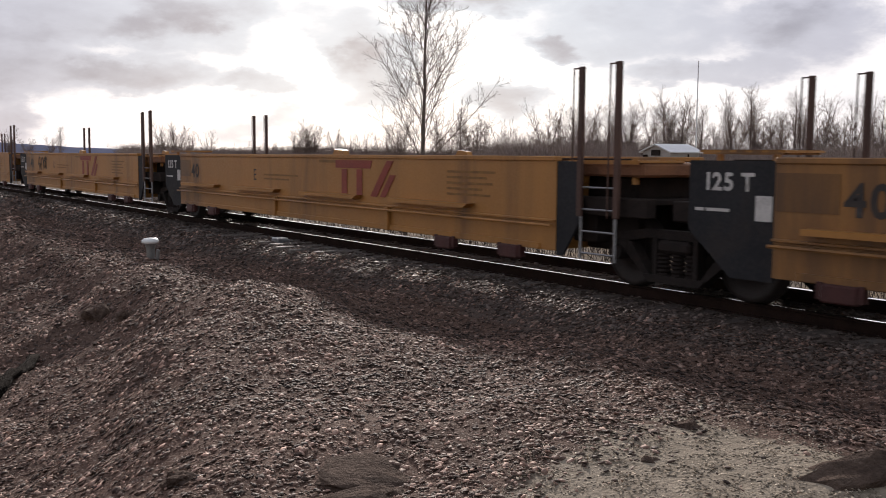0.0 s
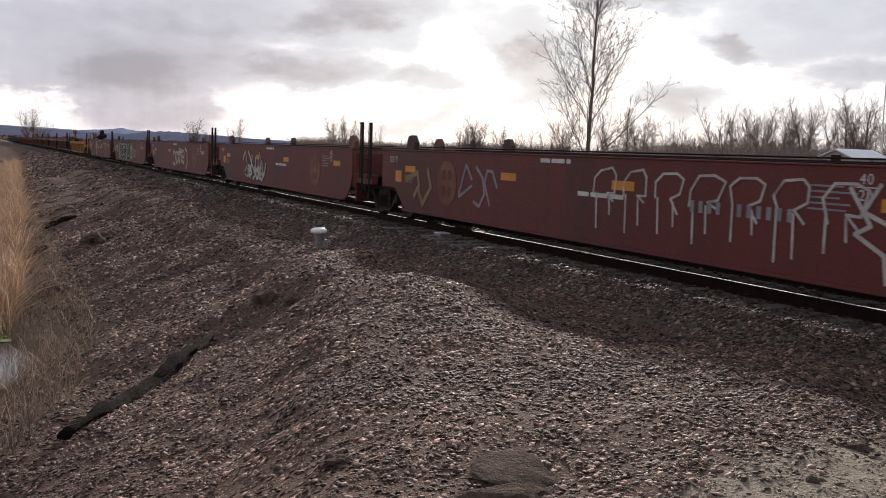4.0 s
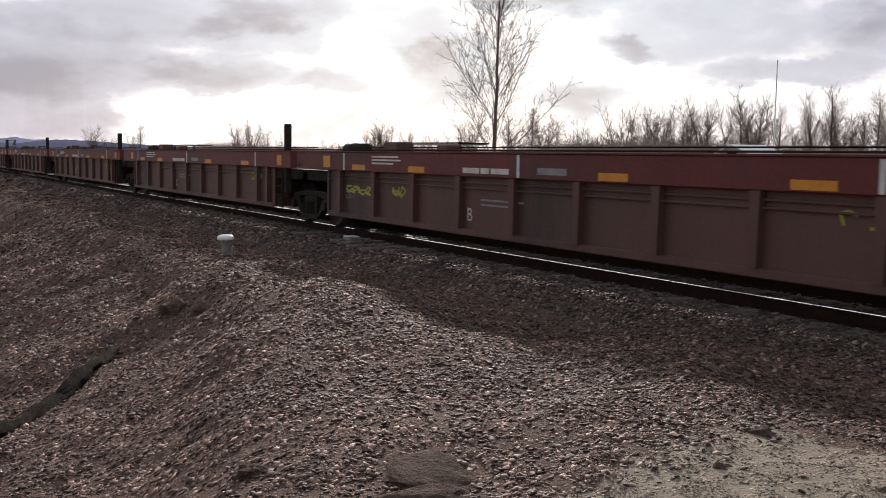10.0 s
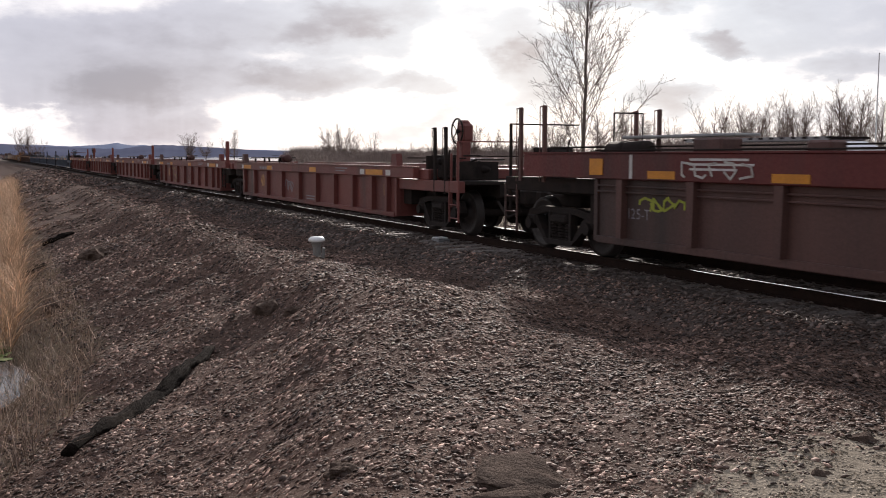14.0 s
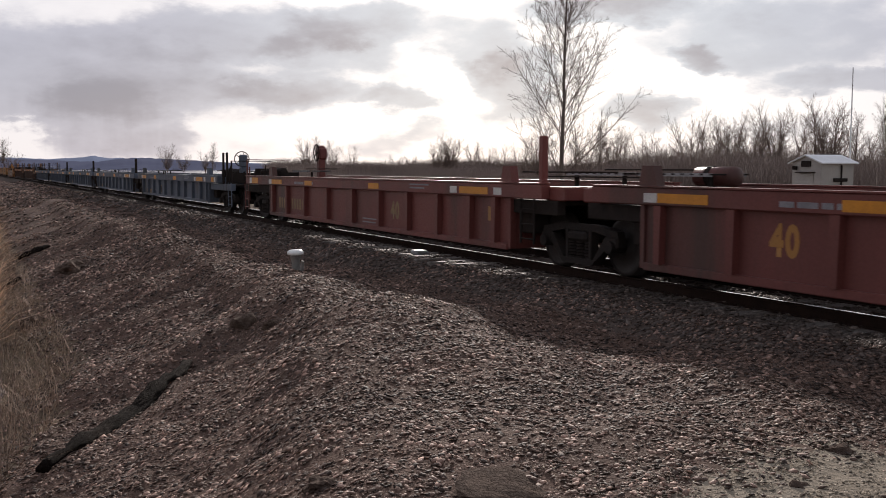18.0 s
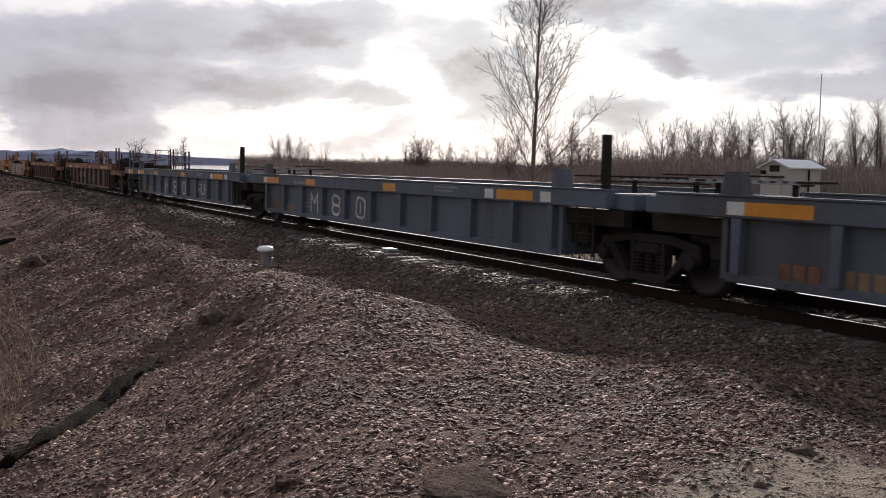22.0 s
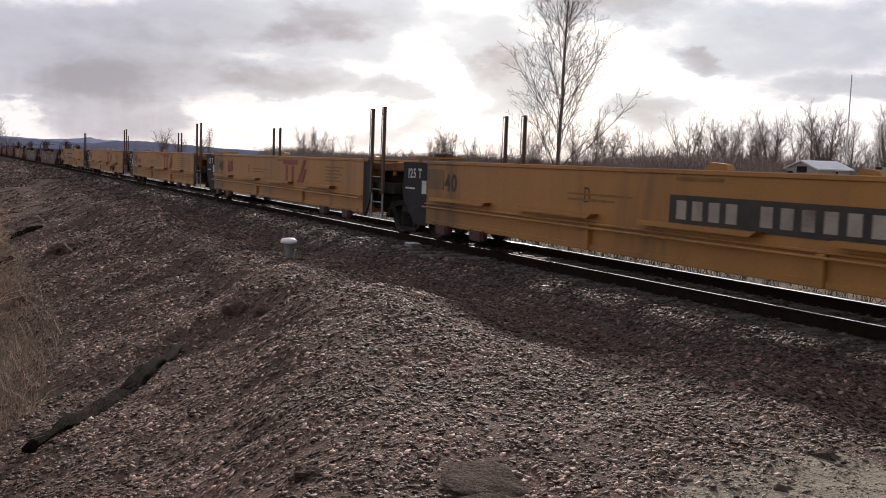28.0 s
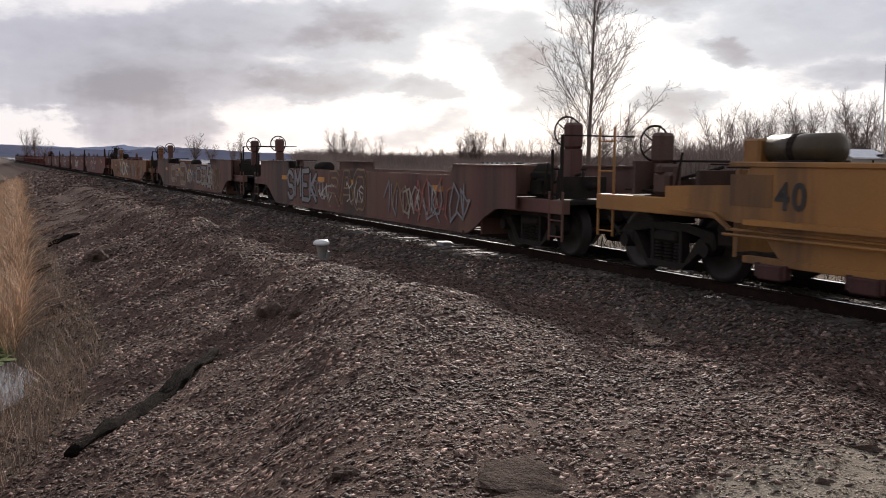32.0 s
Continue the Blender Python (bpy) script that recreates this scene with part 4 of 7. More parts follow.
def tall_unit(spec, ends):
    """A tall yellow well unit: plate sides with a ledge, dark end panels, tall stanchions."""
    c, top, bot, half = spec["paint"], spec["top"], spec["bottom"], spec["half"]
    u = thing("well_car", pose(0, 0, 0), spec["label"], "freight car", "well cars of the passing train")
    for sy in (-1, 1):
        y = sy * 1.46
        lo, hi = min(y, y - sy * 0.03), max(y, y - sy * 0.03)
        out = [(-half, bot + 0.03), (half, bot + 0.03), (half, top), (-half, top)]
        for e in ends:
            if e > 0:
                out = [(-half, bot + 0.03), (half - 1.0, bot + 0.03), (half - 0.5, bot + 0.5), (half + 1.3, bot + 0.62), (half + 1.3, bot + 0.95), (half - 0.2, bot + 1.0), (half - 0.4, top), (-half, top)]
            else:
                out = [(-half + 1.0, bot + 0.03), (half, bot + 0.03), (half, top), (-half + 0.4, top), (-half + 0.2, bot + 1.0), (-half - 1.3, bot + 0.95), (-half - 1.3, bot + 0.62), (-half + 0.5, bot + 0.5)]
        w = part("side_wall", Shape().plate(out, lo, hi), c, u)
        part("top_rail", Shape().box(-half, half, min(y - sy * 0.1, y + sy * 0.025), max(y - sy * 0.1, y + sy * 0.025), top - 0.05, top + 0.02, 0.012), c, w)
        part("ledge", Shape().box(-half, half, min(y, y + sy * 0.05), max(y, y + sy * 0.05), 0.80, 0.835, 0.008), c, w)
        me = Shape().plate([(-1.1, 0.90), (1.0, 0.90), (1.12, 0.97), (1.0, 0.965), (-1.1, 0.965)], 0, -0.15).mesh("guide_bar", c)
        for x in (-5.6, -2.4, 0.9, 4.2):
            part("guide_bar", me, None, u).matrix_basis = pose(x, y if sy < 0 else y + 0.1, 0)
        part("ledge_pipe", Shape().rod((-half, y + sy * 0.09, 0.755), (half, y + sy * 0.09, 0.755), 0.022, 6), c, w)
        br = Shape().box(-0.2, 0.2, -0.09, 0.03, bot - 0.14, bot + 0.05, 0.02).box(-0.26, -0.2, -0.06, 0.03, bot - 0.11, bot + 0.06).box(0.2, 0.26, -0.06, 0.03, bot - 0.11, bot + 0.06).mesh("lift_bracket", BRACKET)
        for x in (-6.3, -4.9, 4.6, 6.2):
            part("lift_bracket", br, None, u, "red painted bracket").matrix_basis = pose(x, y, 0)
        me = Shape().box(-0.06, 0.06, -0.07, 0.0, bot + 0.03, 0.8, 0.01).mesh("gusset", c)
        for x in (-1.5, 2.9):
            part("gusset", me, None, u).matrix_basis = pose(x, y, 0)
        part("bottom_rail", Shape().box(-half + 0.3, half - 0.3, min(y - sy * 0.1, y + sy * 0.03), max(y - sy * 0.1, y + sy * 0.03), bot + 0.03, bot + 0.12, 0.01), c, u)
        # bracket on the top edge
        part("corner_guide", Shape().plate([(0.9, top), (1.35, top), (1.3, top + 0.10), (1.0, top + 0.12)], y, y - sy * 0.12), c, u)
    bed(u, half, bot + 0.06, c, top - 0.08, DARK)
    for e in (-1, 1):
        end_deck(u, half, reach_of(e, e in ends), 1.18, c if e in ends else DARK, e)
        if e in ends:
            coupler(u, e, DARK)
            handwheel(u, e * 9.6, -0.75, 1.95, DARK, RUSTY)
            tank(u, e * 7.0, -0.3, top + 0.20, 1.1, 0.20, DULL_TANK)
            grating(u, e * 4.2 - 1.2, e * 4.2 + 1.2, -0.8, -0.2, top + 0.12, DARK)
            part("tank_cabinet", Shape().box(e * 7.75 - 0.16, e * 7.75 + 0.16, -0.55, -0.05, top - 0.02, top + 0.34, 0.03), c, u, "yellow box beside the air reservoir")
            part("tank_saddle", Shape().box(min(e * 6.5, e * 7.4), max(e * 6.5, e * 7.4), -0.5, 0.0, top - 0.12, top + 0.05, 0.02), DARK, u)
            rigging(u, e, 1.18, RUSTY)
            part("ledge_arch", Shape().plate([(e * 7.05, 0.80), (e * 7.05, 0.84), (e * 7.35, 1.02), (e * 8.4, 1.05), (e * 8.4, 1.01), (e * 7.4, 0.98)], -1.52, -1.465), c, u)
            ladder(u, e * 10.15, -1.25, 0.5, 2.2, 0.4, c, 4)
        elif e < 0:
            # grey panel with the truck's rating, over the wheels
            part("end_panel", Shape().plate([(-half - 1.15, 0.86), (-half - 0.55, 0.36), (-half, 0.36), (-half, top - 0.02), (-half - 1.15, top - 0.02)], -1.45, -1.41), SLATE, u, "dark grey end panel")
            letters(u, "125 T", -half - 0.60, top - 0.26, 0.27, WHITE, -1.455, bold=0.008)
            plate_part(u, "placard", -half - 0.24, -half - 0.03, 1.0, 1.27, WHITE, -1.452, "pale placard")
            bars(u, -half - 1.05, 1.08, (0.12, 0.32), 0.035, 0.03, WHITE, -1.452)
            for x in (-8.55, -7.75):
                stanchion(u, x, 1.2, 1.1, 2.75, RUSTY)
            part("end_brace", Shape().plate([(-half - 1.2, 1.50), (-half - 0.1, 1.12), (-half - 0.1, 1.50)], -1.0, -0.94), RUST_TOP, u, "sloping rust-brown brace plate")
            part("draft_sill", Shape().box(-half - 1.3, -half, -1.0, 1.0, 0.74, 1.12, 0.03), DARK, u)
            grating(u, -half - 1.1, -half - 0.05, -1.3, -0.6, top + 0.10, c)
        else:
            part("end_panel", Shape().plate([(half, 0.36), (half + 0.12, 0.36), (half + 0.42, 0.8), (half + 0.42, top - 0.05), (half, top - 0.05)], -1.45, -1.41), SLATE, u, "dark grey end panel")
            stanchion(u, half + 0.42, -1.43, 0.9, 2.82, RUSTY)
            stanchion(u, half + 1.08, -1.43, 0.9, 2.84, RUSTY)
            ladder(u, half + 0.75, -1.42, 0.35, 1.5, 0.62, BOX_GREY, 4)
            grating(u, half + 0.1, half + 1.3, -1.3, -0.5, top - 0.03, c)
            part("end_beam", Shape().box(half, half + 1.35, -1.25, 1.25, 1.42, 1.60, 0.03), RUST_TOP, u, "rust-brown cross beam over the truck")
            part("draft_sill", Shape().box(half, half + 1.0, -0.95, 0.95, 0.45, 1.42, 0.03), DARK, u)
    pipes(u, -half - 0.9, half + 0.9, top - 0.06, DARK, ((-1.0, 0.04), (-0.7, 0.0), (0.9, 0.0)))
    return u


SPECS = {
    "tall": dict(build=tall_unit, paint=YELLOW, top=1.66, bottom=0.385, half=7.12, label="tall yellow articulated well car with dark end panels, empty"),
    "plate": dict(build=smooth_unit, paint=RED, top=1.63, bottom=0.28, half=7.35, over=8.2, label="tall oxide-red plate-sided well car, graffiti sprayed, empty"),
    "single": dict(build=ribbed_unit, paint=YELLOW_LOW, chord=YELLOW_LOW, deck=YELLOW_LOW, top=1.38, chord_bottom=1.16, bottom=0.30, half=7.0, chord_half=8.3, rear_chord=9.0, fore_chord=8.9, ribs=(-6.76, -4.7, -2.72, -1.33, 0.03, 1.4, 2.75, 4.8, 6.8), proud=0.10, label="low yellow ribbed single well car, graffiti sprayed, empty"),
    "brown": dict(build=ribbed_unit, paint=BROWN, chord=RED, deck=DARK, top=1.70, chord_bottom=1.31, bottom=0.34, half=7.25, chord_half=8.6, rear_chord=9.4, fore_chord=8.6, ribs=(-6.6, -5.0, -3.4, -1.8, -0.2, 1.4, 3.0, 4.6, 6.2, 6.95), proud=0.12, label="dark brown ribbed well car with deep red top chord"),
    "red": dict(build=ribbed_unit, paint=RED_LOW, chord=RED_LOW, deck=RED_LOW, top=1.41, chord_bottom=1.16, bottom=0.26, half=7.15, chord_half=8.35, rear_chord=9.75, fore_chord=8.35, ribs=(-6.8, -5.4, -3.8, -2.0, -0.2, 1.45, 3.0, 4.45, 5.8, 6.75), proud=0.10, label="faded red ribbed well car with orange plates"),
    "blue": dict(build=ribbed_unit, paint=BLUE, chord=BLUE, deck=BLUE, top=1.38, chord_bottom=1.12, bottom=0.36, half=7.15, chord_half=8.4, rear_chord=10.2, fore_chord=8.9, ribs=(-6.95, -5.5, -4.1, -2.68, -1.28, 0.18, 1.64, 3.0, 4.5, 5.88, 7.0), proud=0.12, label="grey-blue ribbed well car with orange plates"),
    "rusty": dict(build=ribbed_unit, paint=RUSTY, chord=RUST_TOP, deck=RUST_TOP, top=1.52, chord_bottom=1.24, bottom=0.27, half=7.1, chord_half=8.35, rear_chord=9.0, fore_chord=8.5, ribs=(-6.6, -5.0, -3.4, -1.8, -0.2, 1.4, 3.0, 4.6, 6.2, 6.95), proud=0.10, label="rust-brown ribbed well car with orange-brown top chord"),
    "ochre": dict(build=smooth_unit, paint=OCHRE, top=1.33, bottom=0.20, half=7.3, over=8.3, stepped=True, step=0.22, label="ochre plate-sided well car under pale bubble-letter graffiti"),
    "maroon": dict(build=smooth_unit, paint=MAROON, top=1.36, bottom=0.22, half=7.3, over=8.3, stepped=True, step=0.2, label="weathered maroon well car covered in faded graffiti"),
    "dusty": dict(build=smooth_unit, paint=RUST_TOP, top=1.45, bottom=0.25, half=7.3, over=8.3, label="dusty rust-coloured plate-sided well car"),
}


def rigging(u, e, z, material):
    """Valves, levers and pipework that crowd the deck over an outer truck."""
    x = e * 9.0
    part("control_valve", Shape().box(x - 0.2, x + 0.15, -1.1, -0.8, z, z + 0.34, 0.05).box(x - 0.1, x + 0.05, -1.15, -0.75, z + 0.3, z + 0.46, 0.04).rod((x + 0.2, -0.95, z), (x + 0.2, -0.95, z + 0.4), 0.06, 10), material, u)
    part("brake_cylinder", Shape().lathe([(0.05, -0.3), (0.16, -0.28), (0.16, 0.16), (0.09, 0.2), (0.04, 0.45)], (x + e * 0.75, -0.55, z + 0.22), "X", 14), DARK, u, "", True)
    part("brake_lever", Shape().rod((x - 0.5, -0.9, z + 0.1), (x + 0.9, -0.7, z + 0.42), 0.025, 6).rod((x + 0.4, -1.15, z + 0.05), (x + 0.55, -1.15, z + 0.62), 0.02, 6), DARK, u)
    part("bracket", Shape().box(x - 0.55, x - 0.47, -1.2, -0.4, z, z + 0.5, 0.01).box(x + 0.9, x + 0.97, -1.2, -0.2, z, z + 0.38, 0.01).box(x - 0.55, x + 0.97, -0.3, -0.24, z + 0.05, z + 0.24), material, u)
    part("air_pipe", Shape().rod((x - 0.9, -1.05, z + 0.06), (x + 1.0, -1.05, z + 0.06), 0.022, 6).rod((x - 0.9, -0.6, z + 0.5), (x + 0.9, -0.6, z + 0.5), 0.018, 6).rod((x - 0.3, -0.6, z + 0.5), (x - 0.3, -0.6, z), 0.018, 6), DARK, u)


def end_gear(u, kind, e, is_end, i, left_post=True):
    """Tanks, pipes, posts and walkways over the trucks."""
    s = SPECS[kind]
    c, top = s["paint"], s["top"] + (s.get("step", 0) or 0)
    h = s["half"]
    if kind == "tall":
        return
    if kind in ("brown",):
        if e < 0:
            tank(u, -h - 0.35, -0.55, top + 0.06, 1.0, 0.14, DARK)
            plate_part(u, "panel", -h - 0.1, -h + 0.25, top - 0.33, top - 0.08, ORANGE, -1.485, "orange reflector plate")
            part("valve_box", Shape().box(-h + 1.6, -h + 2.2, -0.9, -0.5, top, top + 0.22, 0.03).box(-h + 3.6, -h + 4.0, -0.8, -0.5, top, top + 0.16, 0.03), c, u)
            grating(u, -h + 0.6, -h + 3.4, -0.2, 0.5, top + 0.22, DARK)
        else:
            part("post", Shape().box(h + 0.85, h + 1.0, -1.45, -1.3, 0.7, top + 0.66, 0.02), DARK, u, "tall dark end post")
            ladder(u, h + 0.55, -1.45, 0.35, 1.3, 0.42, DARK, 4)
            plate_part(u, "panel", h + 0.5, h + 0.8, top - 0.33, top - 0.08, ORANGE, -1.485, "orange reflector plate")
        pipes(u, -h - 0.8, h + 0.8, top + 0.05, DARK)
    elif kind == "plate":
        if is_end and e > 0:
            tank(u, h + 0.3, 0.3, top + 0.1, 0.9, 0.2, DARK)
        for yy in (-1.3, 1.2):
            gx = e * (h - 0.35)
            part("container_guide", Shape().plate([(gx - 0.2, top), (gx + 0.2, top), (gx + 0.22, top + 0.2), (gx + 0.06, top + 0.36), (gx - 0.12, top + 0.34), (gx - 0.22, top + 0.2)], yy, yy + 0.12), MAROON, u, "dark maroon container guide")
        if e > 0:
            stanchion(u, h + 0.75, -1.42, 0.9, 2.32, DARK)
            stanchion(u, h + 1.35, -1.42, 0.9, 2.30, DARK)
            ladder(u, h + 1.05, -1.42, 0.35, 1.6, 0.5, DARK, 4)
        pipes(u, -h - 0.8, h + 0.8, top + 0.04, DARK)
    elif kind in ("single", "red", "blue", "rusty"):
        post = {"single": YELLOW_LOW, "red": RED_LOW, "blue": BLUE, "rusty": RUSTY}[kind]
        part("container_guide", Shape().plate([(e * (h - 0.05) - 0.2, top), (e * (h - 0.05) + 0.2, top), (e * (h - 0.05) + 0.12, top + 0.30), (e * (h - 0.05) - 0.12, top + 0.30)], -1.4, -1.25), post, u)
        grating(u, e * 8.0 - 0.95, e * 8.0 + 0.75, -0.1, 0.6, top + 0.19, DARK)
        part("cross_beam", Shape().box(e * 8.5 - 0.3, e * 8.5 + 0.3, -1.3, 1.3, s["chord_bottom"] - 0.02, top - 0.04, 0.02), post, u)
        pipes(u, e * 8.6 - 1.6, e * 8.6 + (0.3 if not is_end else 1.4), top + 0.12, DARK, ((-1.0, 0.08), (-0.6, 0.0), (0.8, 0.12)))
        if e < 0 and not is_end and kind == "red":
            tank(u, -h - 0.4, 0.3, top + 0.14, 0.8, 0.15, post)
        if e > 0 and not is_end:
            part("post", Shape().box(h + 1.0, h + 1.12, -1.4, -1.28, s["chord_bottom"], top + 0.8, 0.015), DARK if kind != "red" else RED_LOW, u, "slim end post")
            ladder(u, h + 0.7, -1.42, 0.4, 1.2, 0.42, DARK, 3)
    else:
        part("end_box", Shape().box(min(e * 8.2, e * 8.7), max(e * 8.2, e * 8.7), -1.3, -0.4, 1.02, top + 0.04, 0.03), c, u)
        tank(u, e * 7.6, 0.4, top - 0.2, 1.0, 0.2, DARK)
        grating(u, e * 7.3 - 0.7, e * 7.3 + 0.7, -0.9, -0.2, top + 0.07, DARK)
    if is_end:
        wheel_box = {"single": RUST_TOP, "brown": RUST_TOP, "plate": DARK, "red": RED_LOW, "blue": BLUE, "rusty": RUST_TOP}.get(kind, c)
        post_paint = {"brown": BROWN, "blue": BLUE, "rusty": RUSTY}.get(kind, DARK)
        if kind == "plate" and e < 0:
            handwheel(u, -7.2, -0.7, top + 0.66, DARK, DARK, "Y")
            tank(u, -5.8, -0.5, top + 0.36, 0.85, 0.19, DARK)
            grating(u, -8.4, -4.5, -1.2, -0.5, top + 0.14, DARK)
            part("valve_box", Shape().box(-8.0, -7.6, -0.8, -0.4, top + 0.14, top + 0.46, 0.08).rod((-7.8, -0.6, top + 0.44), (-7.4, -0.6, top + 0.52), 0.07, 8), DARK, u)
            plate_part(u, "placard", -8.2, -7.85, 0.98, 1.26, ORANGE, -1.462, "orange placard")
            plate_part(u, "placard", -7.3, -7.15, 0.94, 1.24, YELLOW, -1.462, "yellow placard")
            lines(u, -8.2, 1.58, (0.5, 0.4, 0.5, 0.45), 0.02, 0.05, GREY_SPRAY, -1.462)
        if e > 0 and kind in ("single", "blue", "red"):
            for x in (9.15, 9.68):
                stanchion(u, x, -1.3, s["chord_bottom"] - 0.3, top + 0.85, DARK)
        if kind in ("blue", "red") and (e < 0 or kind == "blue"):
            yy, z0, z1 = -1.36 - s["proud"] - 0.002, s["chord_bottom"] + 0.03, s["chord_bottom"] + 0.21
            for x0, x1, m, lab in ((7.95, 8.35, ORANGE, "orange plate"), (8.4, 8.62, WHITE, "pale stripe")) if e > 0 else ((8.3, 8.95, ORANGE, "orange plate"), (9.0, 9.25, WHITE, "pale stripe")):
                plate_part(u, "end_plate", min(e * x0, e * x1), max(e * x0, e * x1), z0, z1, m, yy, lab)
        # one end of most cars carries the brake wheel; the others carry pairs of tall posts
        if e in {"single": (1,), "brown": (1,), "red": (1, -1), "blue": (1,), "rusty": (-1,), "plate": (1,)}.get(kind, (-1, 1)):
            far = kind in ("red", "rusty") and e < 0
            wx = e * 9.0 if kind in ("red", "brown", "rusty") else e * 9.45
            handwheel(u, wx, 0.75 if far else -0.7, top + (0.78 if kind in ("red", "brown") else 0.62), DARK, wheel_box, "Y" if kind in ("red", "brown", "single") else "X")
        if kind in ("brown", "blue", "rusty") and (e < 0 or kind == "rusty"):
            for x, y in ((8.95, -1.33), (9.75, -1.33), (9.2, 1.3), (9.9, 1.3)):
                stanchion(u, e * x, y, s["chord_bottom"] - 0.1, top + 0.82, post_paint)
            part("grab_loop", Shape().rod((e * 9.5, 0.5, top - 0.1), (e * 9.5, 0.5, top + 0.75), 0.016, 6).rod((e * 9.5, 0.5, top + 0.75), (e * 9.5, 1.15, top + 0.75), 0.016, 6).rod((e * 9.5, 1.15, top + 0.75), (e * 9.5, 1.15, top - 0.1), 0.016, 6), DARK, u, "thin bent grab bar")
            part("running_board", Shape().box(min(e * 6.6, e * 9.6), max(e * 6.6, e * 9.6), 0.75, 1.3, top + 0.28, top + 0.33, 0.01), BOX_GREY, u, "narrow steel running board")
        if kind != "brown":
            tank(u, e * 8.35, -0.75, top + (0.12 if kind in ("single", "rusty", "plate", "red", "blue") else -0.16), 0.95, 0.22 if kind not in ("red", "blue") else 0.15, DARK)
        rigging(u, e, s.get("chord_bottom", 1.02), RUST_TOP if kind == "single" else DARK)
        part("hand_rail", Shape().rod((e * 10.2, -1.28, 0.6), (e * 10.2, -1.28, top + 0.55), 0.03, 6).rod((e * 10.2, -1.28, top + 0.54), (e * 10.2, 0.2, top + 0.54), 0.015, 6).rod((e * 9.9, -1.28, 0.6), (e * 9.9, -1.28, top + 0.3), 0.025, 6), c if kind in ("single", "red") else DARK, u)
        ladder(u, e * 10.1, -1.32, 0.3, 1.15, 0.42, c, 3)


